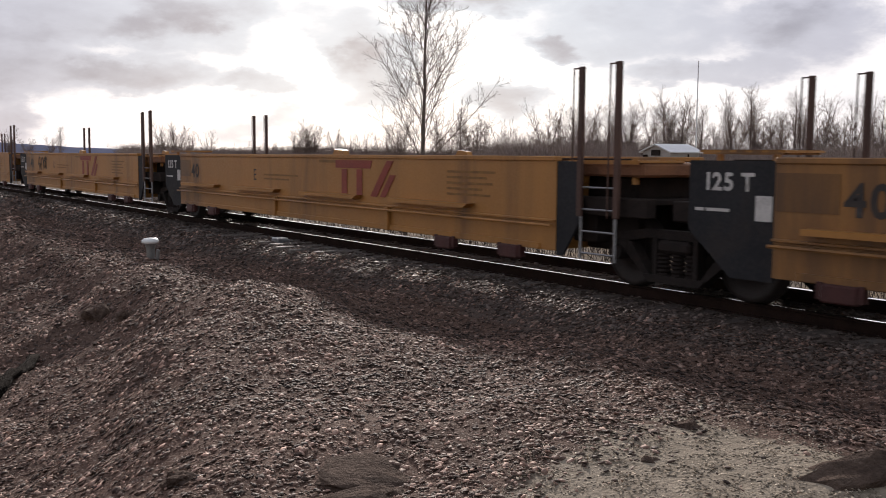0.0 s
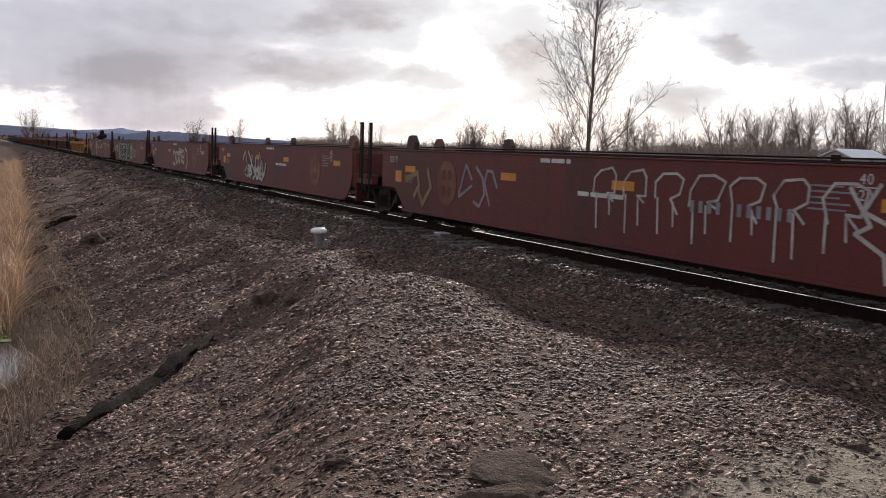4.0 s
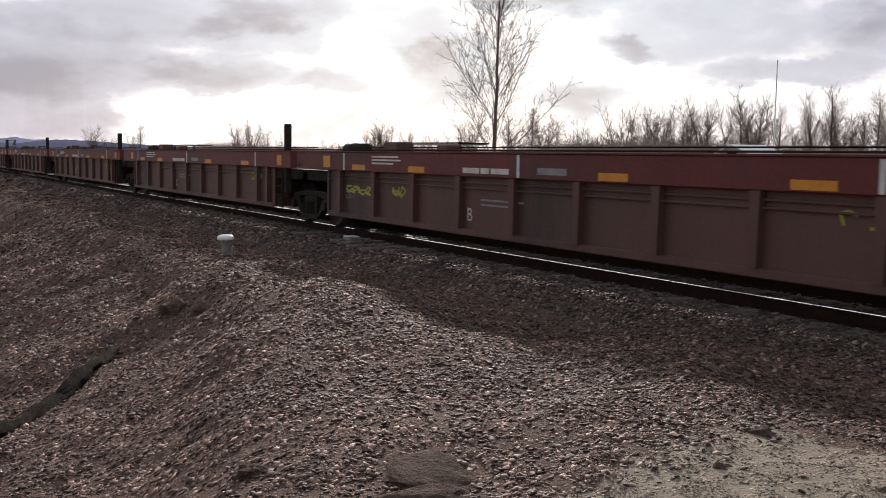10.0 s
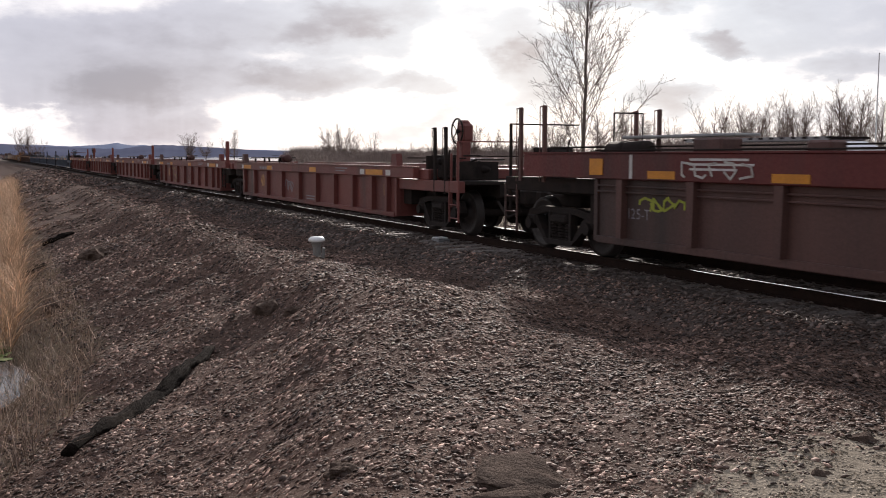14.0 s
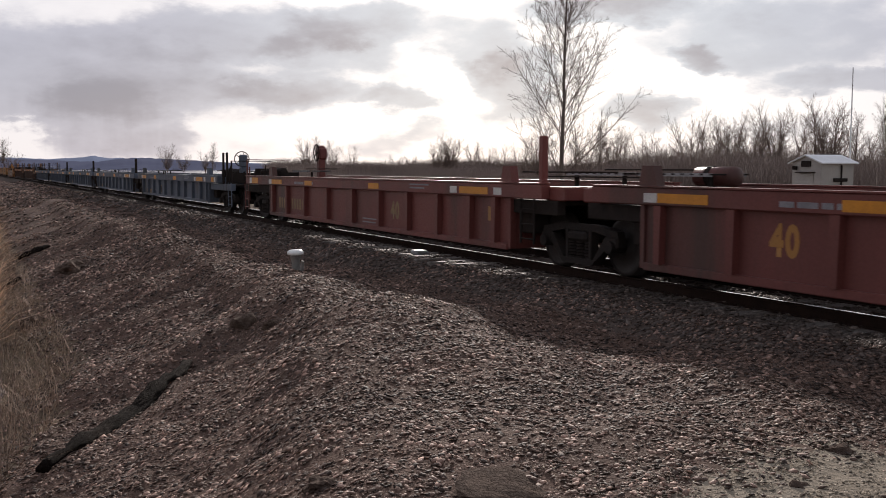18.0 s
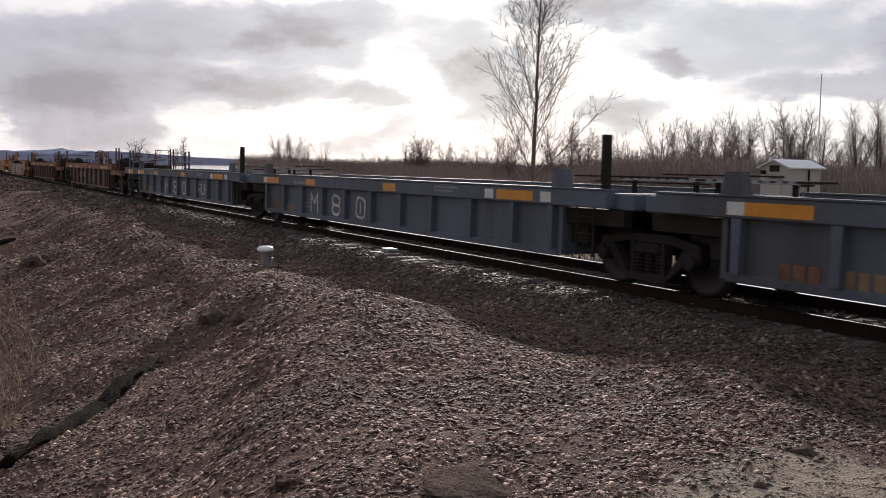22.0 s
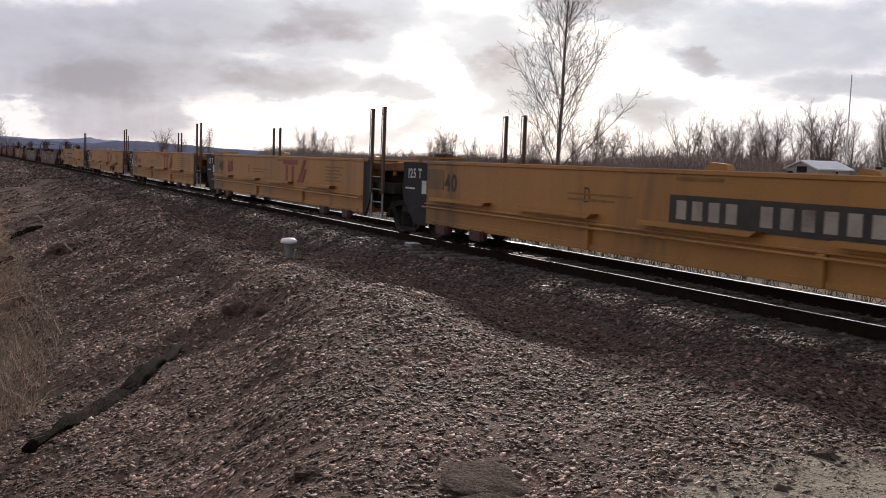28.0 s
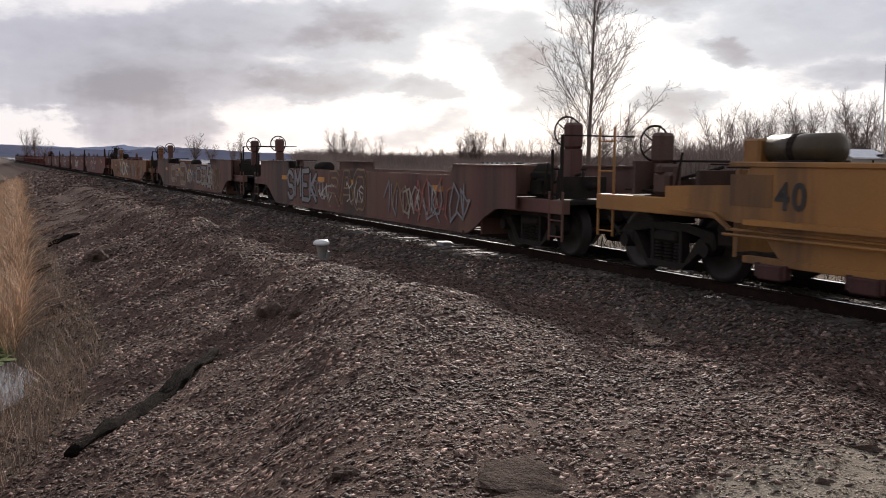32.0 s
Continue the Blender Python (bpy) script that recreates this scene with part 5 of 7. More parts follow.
def side_marks(u, kind, i, n, rs):
    """Plates, stencils and tags on the side that faces the camera."""
    s = SPECS[kind]
    h, top = s["half"], s["top"]
    if kind == "tall":
        y = -1.464
        if n != 1:
            letters(u, "40", -h + 1.05, 1.25, 0.46, INK, y - 0.004, bold=0.012)
        letters(u, "BEDCA"[min(i, 4)], -2.55 if i else -1.6, 1.23, 0.34, INK, y)
        lines(u, -2.1, 1.27, (1.6, 1.2), 0.035, 0.05, GHOST, y)
        lines(u, 4.6, 1.45, (1.2, 1.0, 1.15, 0.9, 1.1), 0.035, 0.05, GHOST, y)
        lines(u, 0.4, 1.58, (0.9,), 0.05, 0.04, GHOST, y)
        plate_part(u, "painted_panel", -h + 0.02, -h + 0.75, 1.12, 1.52, YELLOW_LOW, y, "brighter yellow painted panel", 0.003)
    elif kind == "plate":
        y = -1.462
        for x in (-6.6, -2.1, 1.4, 6.3):
            plate_part(u, "reflector", x - 0.28, x + 0.28, 1.16, 1.30, ORANGE, y, "orange reflector plate")
        lines(u, 5.0, 1.42, (0.5, 0.7, 0.45, 0.6, 0.55), 0.022, 0.045, GREY_SPRAY, y)
        bars(u, -1.0, 1.52, (0.3, 0.4, 0.12), 0.07, 0.06, WHITE, y)
        bars(u, 0.2, 1.02, (0.3, 0.45, 0.35), 0.07, 0.06, WHITE, y)
        letters(u, "125 T", -h - 0.25, 1.42, 0.2, WHITE, y)
        letters(u, "40", h - 1.55, 1.50, 0.17, WHITE, y)
        letters(u, "20", h - 1.55, 1.32, 0.17, WHITE, y)
        plate_part(u, "stencil_rule", h - 1.7, h - 1.4, 1.408, 1.42, WHITE, y)
        plate_part(u, "placard", -6.9, -6.45, 0.92, 1.10, YELLOW_LOW, y, "pale yellow placard")
        plate_part(u, "placard", -7.45, -7.1, 0.92, 1.18, ORANGE, y, "orange placard")
    elif kind in ("brown", "red", "blue", "single", "rusty"):
        y = -1.36 - s["proud"] - 0.002
        z0, z1 = s["chord_bottom"] + 0.06, s["chord_bottom"] + (0.17 if kind != "blue" else 0.2)
        if kind == "brown":
            for x in (-5.6, -3.2, 2.2, 5.4):
                plate_part(u, "reflector", x - 0.3, x + 0.3, z0 - 0.03, z1 - 0.03, ORANGE, y, "orange reflector plate")
            for x in (-6.3, 0.0, 6.2):
                plate_part(u, "stripe", x - 0.035, x + 0.035, s["chord_bottom"] + 0.02, top - 0.02, WHITE, y, "white stripe", 0.003)
            lines(u, -5.0, top - 0.07, (1.1, 1.2, 0.9), 0.03, 0.035, WHITE, y)
            bars(u, -1.6, s["chord_bottom"] + 0.06, (0.5, 0.25, 0.5), 0.09, 0.05, WHITE, y)
            bars(u, 0.5, s["chord_bottom"] + 0.08, (0.7,), 0.1, 0.05, GREY_SPRAY, y)
            letters(u, "125-T", -h + 1.0, 0.80, 0.22, GREY_SPRAY, -1.364)
            letters(u, "BCDEA"[i % 5], -1.55, 0.66, 0.32, WHITE, -1.364)
            lines(u, -1.2, 0.95, (1.2, 0.9), 0.03, 0.05, GREY_SPRAY, -1.364)
        else:
            lab = {"red": "faded orange plate", "single": "bright yellow plate"}.get(kind, "orange plate")
            for x, w in ((-6.3, 0.5), (-3.4, 0.3), (1.2, 0.3), (6.0, 0.55)):
                plate_part(u, "reflector", x - w, x + w, z0 - 0.02, z1, ORANGE if kind != "single" else YELLOW, y, lab)
            for x in (-6.95, 5.2, 6.9):
                plate_part(u, "stripe", x - 0.14, x + 0.14, z0 - 0.02, z1, WHITE if kind != "single" else YELLOW, y, "pale stripe")
            bars(u, -4.6, z0, (0.22, 0.3, 0.16, 0.4, 0.3), 0.07, 0.05, GREY_SPRAY, y)
            lines(u, 3.2, top - 0.06, (0.9, 0.7), 0.03, 0.04, GREY_SPRAY, y)
            if kind == "red":
                letters(u, "40", 2.2 if i == 4 else -4.6, 0.72 if i == 4 else 0.80, 0.52, TAN_SPRAY if i == 4 else YELLOW, -1.364, squeeze=0.8, bold=0.022)
                lines(u, 0.3, 0.5, (1.1, 0.8), 0.03, 0.05, GREY_SPRAY, -1.364)
                plate_part(u, "placard", h - 0.75, h - 0.5, 0.72, 0.98, YELLOW, -1.364, "yellow placard")
    else:
        y = -1.462
        for x in (-6.0, 0.4, 5.6):
            plate_part(u, "reflector", x - 0.28, x + 0.28, 1.0, 1.13, ORANGE, y, "orange reflector plate")


BASE = {}
UNITS = []


def unit_of(kind, ends, i, n, rs):
    """A unit of that kind: the first is built, the later ones share its meshes."""
    mark = min(i, 4) if kind in ("tall", "brown") else 4 * (i == 4) if kind == "red" else 0
    key = (kind, ends, mark)
    if key not in BASE:
        u = SPECS[kind]["build"](SPECS[kind], ends)
        for e in (-1, 1):
            end_gear(u, kind, e, e in ends, i)
        side_marks(u, kind, i, n, rs)
        add_truck(u, HALF)
        if -1 in ends:
            add_truck(u, -HALF)
        BASE[key] = u
        return u
    return copy_thing(BASE[key], pose(0, 0, 0))


def couple(kind, first, last, n):
    """One car of n units whose outer trucks stand at first and last along the train at the clip's start."""
    rs, out, pitch = random.Random(round(-first)), [], (first - last) / n
    for i in range(n):
        ends = tuple(e for e, at in ((-1, n - 1), (1, 0)) if i == at)
        u = unit_of(kind, ends, i, n, rs)
        UNITS.append((u, first - pitch * (i + 0.5)))
        out.append(u)
    return out


tall_a = couple("tall", 9.7, -78.5, 5)
plate_b = couple("plate", -82.7, -172.3, 5)
single_c = couple("single", -177.0, -194.8, 1)
brown_d = couple("brown", -199.2, -288.6, 5)
red_e = couple("red", -293.2, -383.6, 5)
blue_f = couple("blue", -388.1, -477.3, 5)
rusty_g = couple("rusty", -481.6, -499.8, 1)
rusty_h = couple("rusty", -504.4, -522.6, 1)
ochre_i = couple("ochre", -527.8, -545.7, 1)
tall_j = couple("tall", -550.4, -638.5, 5)
maroon_k = couple("maroon", -642.3, -660.3, 1)
maroon_l = couple("maroon", -664.8, -682.6, 1)
dusty_m = couple("dusty", -687.0, -704.8, 1)
plate_n = couple("plate", -709.2, -798.2, 5)
rusty_o = couple("red", -802.6, -891.6, 5)
plate_p = couple("plate", -896.0, -985.0, 5)


# ---- lettering and graffiti, car by car ----
# letters as strokes on a grid of five by seven, corner to corner
STROKES = {"A": "00-16-36-40 12-32", "B": "00-06-26-35-34-23-32-31-20-00 03-23", "C": "45-36-16-05-01-10-30-41", "D": "00-06-26-44-42-20-00", "E": "40-00-06-46 03-33", "G": "45-36-16-05-01-10-30-41-43-23", "H": "00-06 40-46 03-43", "K": "00-06 46-03-40",
           "L": "06-00-40", "M": "00-06-23-46-40", "N": "00-06-40-46", "O": "10-01-05-16-36-45-41-30-10", "P": "00-06-36-45-44-33-03", "R": "00-06-36-45-44-33-03 23-40", "S": "01-10-30-41-42-33-13-04-05-16-36-45", "T": "06-46 26-20", "U": "06-01-10-30-41-46",
           "V": "06-20-46", "W": "06-10-24-30-46", "X": "00-46 06-40", "Y": "06-23-46 23-20", "Z": "06-46-00-40", "I": "20-26", "8": "13-04-05-16-36-45-44-33-13-02-01-10-30-41-42-33", "3": "05-16-36-45-44-23-42-41-30-10-01", "0": "10-01-05-16-36-45-41-30-10", ":": "21-22 24-25"}


def spray(unit, ch, x0, x1, z0, z1, width, material, y, rs=None, name="graffiti_letter", label="", jolt=0.0, lean=0.0):
    """One hand-sprayed letter: round-ended strokes of a fat nozzle, bent a little out of true."""
    s, n = Shape(), 0
    for run in STROKES[ch].split():
        pts = []
        for p in run.split("-"):
            jx, jz = (rs.uniform(-jolt, jolt), rs.uniform(-jolt, jolt)) if rs else (0, 0)
            gz = int(p[1]) / 6
            pts.append((x0 + width / 2 + (x1 - x0 - width) * (int(p[0]) / 4 + jx) + lean * gz * (z1 - z0), z0 + width / 2 + (z1 - z0 - width) * (gz + jz * 0.6)))
        for k, (ax, az) in enumerate(pts):
            n += 1
            s.plate([(ax + math.cos(q * 0.5236) * width / 2, az + math.sin(q * 0.5236) * width / 2) for q in range(12)], y - 0.003 - 0.0002 * n, y)
            if k:
                bx, bz = pts[k - 1]
                m = math.hypot(ax - bx, az - bz) or 1
                ox, oz = -(az - bz) / m * width / 2, (ax - bx) / m * width / 2
                n += 1
                s.plate([(ax + ox, az + oz), (ax - ox, az - oz), (bx - ox, bz - oz), (bx + ox, bz + oz)], y - 0.003 - 0.0002 * n, y)
    return part(name, s, material, unit, label)


def bubble(unit, text, x0, x1, z0, z1, fill, y, line, fat, rim, jolt=0.06, label="", seed=1, lap=0.18):
    """Swollen letters that crowd each other, each over its own outline."""
    rs = random.Random(seed)
    w = (x1 - x0) / len(text)
    for k, ch in enumerate(text):
        a, b = x0 + w * (k - lap / 2), x0 + w * (k + 1 + lap / 2)
        d, e, ln, sd = rs.uniform(-0.05, 0.05), rs.uniform(-0.05, 0.03), rs.uniform(-0.12, 0.12), rs.randint(0, 999)
        step = 0.016 * (k % 2)
        if line:
            spray(unit, ch, a - rim, b + rim, z0 + d - rim, z1 + e + rim, fat + 2 * rim, line, y - step, random.Random(sd), "graffiti_outline", "", jolt, ln)
        spray(unit, ch, a, b, z0 + d, z1 + e, fat, fill, y - step - 0.008, random.Random(sd), "graffiti_letter", label, jolt, ln)


def word(unit, text, x0, x1, z0, z1, fill, y, line=None, bold=0.0, fat=0.0, wobble=0.0, label="", seed=1):
    """Sprayed letters side by side, each with its outline behind it."""
    rs = random.Random(seed)
    w = (x1 - x0) / len(text)
    for k, ch in enumerate(text):
        a, b = x0 + w * k + 0.04 * w, x0 + w * (k + 1) - 0.04 * w
        d, e = rs.uniform(-wobble, wobble), rs.uniform(-wobble, wobble)
        lean = rs.uniform(-60, 60) * wobble
        sd, thick = rs.randint(0, 999), max(0.05, (0.10 + 1.2 * max(bold, 0)) * (z1 - z0))
        if line:
            spray(unit, ch, a - fat, b + fat, z0 + d - fat, z1 + e + fat, thick + 2 * fat, line, y, random.Random(sd), "graffiti_outline", "", 0.07, lean * 0.02)
        spray(unit, ch, a, b, z0 + d, z1 + e, thick, fill, y - 0.008, random.Random(sd), "graffiti_letter", label, 0.07, lean * 0.02)


def number_plate(unit, x0, x1, z0, z1, y, ground, ink):
    """The car's dark number panel, its characters as plain bars."""
    plate_part(unit, "number_panel", x0, x1, z0, z1, ground, y, "dark number panel", 0.003)
    h, w = (z1 - z0) * 0.64, (x1 - x0)
    zz = z0 + (z1 - z0) * 0.18
    bars(unit, x0 + 0.04 * w, zz, (w * 0.052,) * 4, h, w * 0.032, ink, y - 0.004, "marking", "pale character bars")
    bars(unit, x0 + 0.45 * w, zz, (w * 0.052,) * 6, h, w * 0.034, ink, y - 0.004, "marking", "pale character bars")


def red_mark(unit, y):
    """The owner's large red mark as plain blocks: a beam on two posts and a pair of slanted bars."""
    for name, o in (("beam", [(1.05, 1.44), (2.30, 1.44), (2.36, 1.58), (1.05, 1.58)]), ("post", [(1.28, 0.98), (1.48, 0.98), (1.48, 1.42), (1.28, 1.42)]), ("post", [(1.82, 0.96), (2.02, 0.96), (2.02, 1.42), (1.82, 1.42)]),
                    ("slant", [(2.30, 0.96), (2.52, 0.96), (3.05, 1.58), (2.84, 1.58)]), ("slant", [(2.62, 0.96), (2.80, 0.96), (3.12, 1.34), (2.94, 1.34)])):
        part("mark_" + name, Shape().plate(o, y - (0.004 if name != "slant" else 0.006), y), LOGO_RED, unit, "red painted block")


def disc(unit, x, z, r, material, y, label):
    """A faded round emblem: a filled disc broken by four darker fields."""
    o = [(x + r * math.cos(2 * math.pi * k / 28), z + r * math.sin(2 * math.pi * k / 28)) for k in range(28)]
    ob = part("faded_emblem", Shape().plate(o, y - 0.003, y), material, unit, label)
    for sx in (-1, 1):
        for sz in (-1, 1):
            q = Shape().plate([(x + sx * r * 0.12, z + sz * r * 0.14), (x + sx * r * 0.5, z + sz * r * 0.14), (x + sx * r * 0.42, z + sz * r * 0.55), (x + sx * r * 0.12, z + sz * r * 0.6)][::sx * sz], y - 0.006, y - 0.003)
            part("emblem_field", q, RED, ob)
    return ob


def blob(unit, pts, material, y, name="graffiti", label=""):
    return part(name, Shape().plate(pts, y - 0.003, y), material, unit, label)


def dress_tall(units, tags):
    y = -1.4665
    for i, u in enumerate(units):
        if 0 < i < 4:
            red_mark(u, y)
        elif i == 0:
            number_plate(u, 0.3, 3.95, 0.95, 1.34, y, INK, CHALK)
        else:
            number_plate(u, -3.72, -0.12, 0.95, 1.34, y, INK, CHALK)
    part("ledge_notch", Shape().plate([(3.42, 0.84), (3.52, 0.84), (3.86, 0.46), (4.20, 0.84), (4.30, 0.84), (3.90, 0.38), (3.82, 0.38)], -1.53, -1.455), RUSTY, units[3], "ledge dipping in a V")
    rs = random.Random(77)
    for i, x, z, w, h, mat in tags:
        scrawl(units[i], x, z, random_tag(rs, w, h, 5), 0.035, mat, y - 0.003, "graffiti", "thin sprayed tag")


dress_tall(tall_a, ((2, -5.0, 1.05, 1.4, 0.5, INK), (3, -5.1, 1.05, 1.5, 0.5, INK), (4, -6.6, 1.0, 2.0, 0.55, PALE), (4, -5.2, 0.85, 1.4, 0.5, TAN_SPRAY), (4, 3.3, 1.1, 1.9, 0.45, INK), (3, -0.2, 0.42, 1.2, 0.3, BLACK_SPRAY)))
dress_tall(tall_j, ((1, -5.2, 1.1, 0.7, 0.4, PINK_SPRAY), (2, -5.4, 1.1, 0.6, 0.3, PINK_SPRAY)))


def lime_piece(u, y):
    blob(u, [(-0.1, 0.42), (0.5, 0.9), (0.95, 0.86), (1.25, 0.66), (1.1, 0.42), (0.5, 0.40)], GREY_SPRAY, y, "graffiti_ground", "pale blue-grey halo of a large graffiti piece")
    blob(u, [(-2.98, 0.75), (-2.95, 1.5), (-2.75, 1.62), (-2.8, 0.62)], GREY_SPRAY, y, "graffiti_ground", "pale blue-grey halo of a large graffiti piece")
    for k, (ch, a, b) in enumerate((("S", -2.8, -1.55), ("P", -1.6, -0.55), ("K", -0.6, 0.7))):
        spray(u, ch, a - 0.06, b + 0.06, 0.47, 1.63, 0.37, BLACK_SPRAY, y - 0.004, random.Random(k), "graffiti_outline", "", 0.05, 0.1)
        spray(u, ch, a, b, 0.53, 1.57, 0.26, LIME, y - 0.012, random.Random(k), "graffiti_letter", "lime green letter with a black outline", 0.05, 0.1)


lime_piece(tall_a[3], -1.474)


def dress_plate(units):
    y = -1.4645
    u = units[0]
    s = []
    rz = random.Random(14)
    for k in range(7):
        x, q = 0.7 + 0.76 * k, [rz.uniform(-0.08, 0.08) for _ in range(8)]
        s.append([(x + q[0], 1.05 + q[1]), (x - 0.04, 1.3 + q[2]), (x + 0.12, 1.44), (x + 0.42, 1.47 + q[3] * 0.3), (x + 0.56 + q[4], 1.38), (x + 0.5, 1.15 + q[5]), (x + 0.3, 1.1), (x + 0.46, 0.95 + q[6])])
        s.append([(x + 0.02, 1.1), (x + 0.04 + q[7] * 0.3, 0.45 + abs(q[1]) * 3)])
        s.append([(x + 0.34 + q[2], 1.05), (x + 0.36 + q[2], 0.5 + abs(q[3]) * 4)])
    scrawl(u, 0, 0, s, 0.034, PALE, y, "graffiti", "dripping white sprayed tag")
    scrawl(u, 5.6, 0.4, [[(0, 1.0), (0.3, 0.6), (0.1, 0.5), (0.5, 0.3), (0.55, 0.0)], [(0.4, 1.05), (0.2, 0.75), (0.6, 0.6)]], 0.05, PALE, y, "graffiti", "dripping white sprayed tag")
    bars(u, 2.95, 0.95, (0.08,) * 4, 0.16, 0.09, GREY_SPRAY, y - 0.002, "marking", "white character bars")
    bars(u, 3.85, 0.95, (0.08,) * 6, 0.16, 0.09, GREY_SPRAY, y - 0.002, "marking", "white character bars")
    ra = random.Random(6)
    scrawl(u, -6.75, 0.45, random_tag(ra, 1.3, 0.9, 2), 0.11, TAN_SPRAY, y, "graffiti", "broad faded tan tag")
    scrawl(u, -4.1, 0.55, random_tag(ra, 1.6, 0.85, 3), 0.06, GREY_SPRAY, y, "graffiti", "faded blue-grey tag")
    for u2, x in ((units[0], -4.7), (units[3], 4.32), (units[4], 4.46), (units[1], 4.4), (units[2], 4.4)):
        disc(u2, x, 1.0, 0.46, FADED, y, "faded tan round emblem")
    for k, x, z, w, h, back in ((1, -4.2, 0.62, 3.2, 0.8, BLACK_SPRAY), (1, -3.9, 0.42, 2.6, 0.5, BLACK_SPRAY), (2, -1.0, 0.48, 3.8, 0.95, TAN_SPRAY)):
        tag = random_tag(random.Random(60 + int(x * 7)), w, h, 5)
        scrawl(units[k], x, z, tag, 0.16, back, y, "graffiti_outline")
        scrawl(units[k], x, z, tag, 0.09, PALE, y - 0.006, "graffiti", "pale looped tag over a darker outline")
    word(units[3], "ENE", 1.9, 3.5, 0.6, 1.1, GREY_SPRAY, y, None, 0.02, 0, 0.04, "faint grey letter")
    u = units[3]
    blob(u, [(-4.75, 0.40), (-4.7, 1.60), (-2.2, 1.57), (0.95, 1.60), (0.95, 0.40), (-1.5, 0.44)], BLACK_SPRAY, y, "graffiti_ground", "black sprayed ground of a large graffiti piece")
    for k, ch in enumerate("DESTRO"):
        a = -4.6 + 0.86 * k
        spray(u, ch, a - 0.04, a + 0.74, 0.52 - 0.04 * (k % 2), 1.58, 0.21, PALE, y - 0.004, random.Random(40 + k), "graffiti_letter", "black sprayed letter with white outline", 0.09, 0.05 * (k % 3 - 1))
        spray(u, ch, a - 0.04, a + 0.74, 0.52 - 0.04 * (k % 2), 1.58, 0.115, BLACK_SPRAY, y - 0.010, random.Random(40 + k), "graffiti_fill", "", 0.09, 0.05 * (k % 3 - 1))
        scrawl(u, a, 0, [[(0.12, 0.7), (0.17, 0.40)], [(0.42, 0.66), (0.46, 0.36)]], 0.07, PALE, y - 0.004, "paint_drip")
    blob(u, [(0.62, 0.42), (0.78, 1.56), (0.70, 0.42)], PALE, y - 0.005, "graffiti", "white sprayed bar")
    for x in (-5.1, 0.95):
        blob(u, [(x, 0.55), (x + 0.12, 0.95), (x - 0.02, 1.2), (x + 0.15, 1.48), (x + 0.5, 1.52), (x + 0.45, 1.3), (x + 0.7, 1.05), (x + 0.42, 0.9), (x + 0.6, 0.5), (x + 0.3, 0.42)], MINT, y - 0.003, "graffiti", "mint green sprayed flash")
    rs = random.Random(5)
    scrawl(u, -6.3, 0.8, random_tag(rs, 0.7, 0.6, 3), 0.05, PALE, y, "graffiti", "white sprayed tag")
    u = units[4]
    blob(u, [(-3.32, 1.05), (-2.55, 1.55), (-2.3, 1.55), (-2.5, 1.1), (-2.35, 0.6), (-2.65, 0.42), (-2.9, 0.45), (-2.6, 0.68), (-2.75, 0.78)], PALE, y, "graffiti", "white angular sprayed figure")
    scrawl(u, -3.0, 0.4, [[(0.68, 1.15), (0.45, 0.65), (0.55, 0.3), (0.35, 0.02)], [(0.3, 0.95), (0.6, 0.35), (0.25, 0.3)]], 0.03, BLACK_SPRAY, y - 0.004, "graffiti")
    bars(u, -6.0, 0.98, (0.13,) * 4, 0.2, 0.12, FADED, y, "marking", "grey character bars")
    bars(u, -4.75, 0.98, (0.12,) * 6, 0.2, 0.12, FADED, y, "marking", "grey character bars")
    letters(u, "A", -1.7, 1.06, 0.34, WHITE, y)
    scrawl(u, 2.9, 1.15, random_tag(rs, 1.5, 0.3, 5), 0.035, PALE, y, "graffiti", "thin white sprayed tag")
    s = Shape().box(-1.05, -0.75, y - 0.004, y, 1.16, 1.18).box(-1.05, -0.75, y - 0.004, y, 0.88, 0.90).box(-1.05, -1.03, y - 0.004, y, 0.9, 1.16).box(-0.77, -0.75, y - 0.004, y, 0.9, 1.16)
    part("stencil_frame", s, WHITE, u, "white stencilled square")


dress_plate(plate_b)
for k, u in enumerate(plate_n):
    scrawl(u, -3.0 + 0.5 * k, 0.5, random_tag(random.Random(90 + k), 3.8, 0.85, 5), 0.12, PALE if k % 2 else GREY_SPRAY, -1.4645, "graffiti", "faded pale sprayed tag")


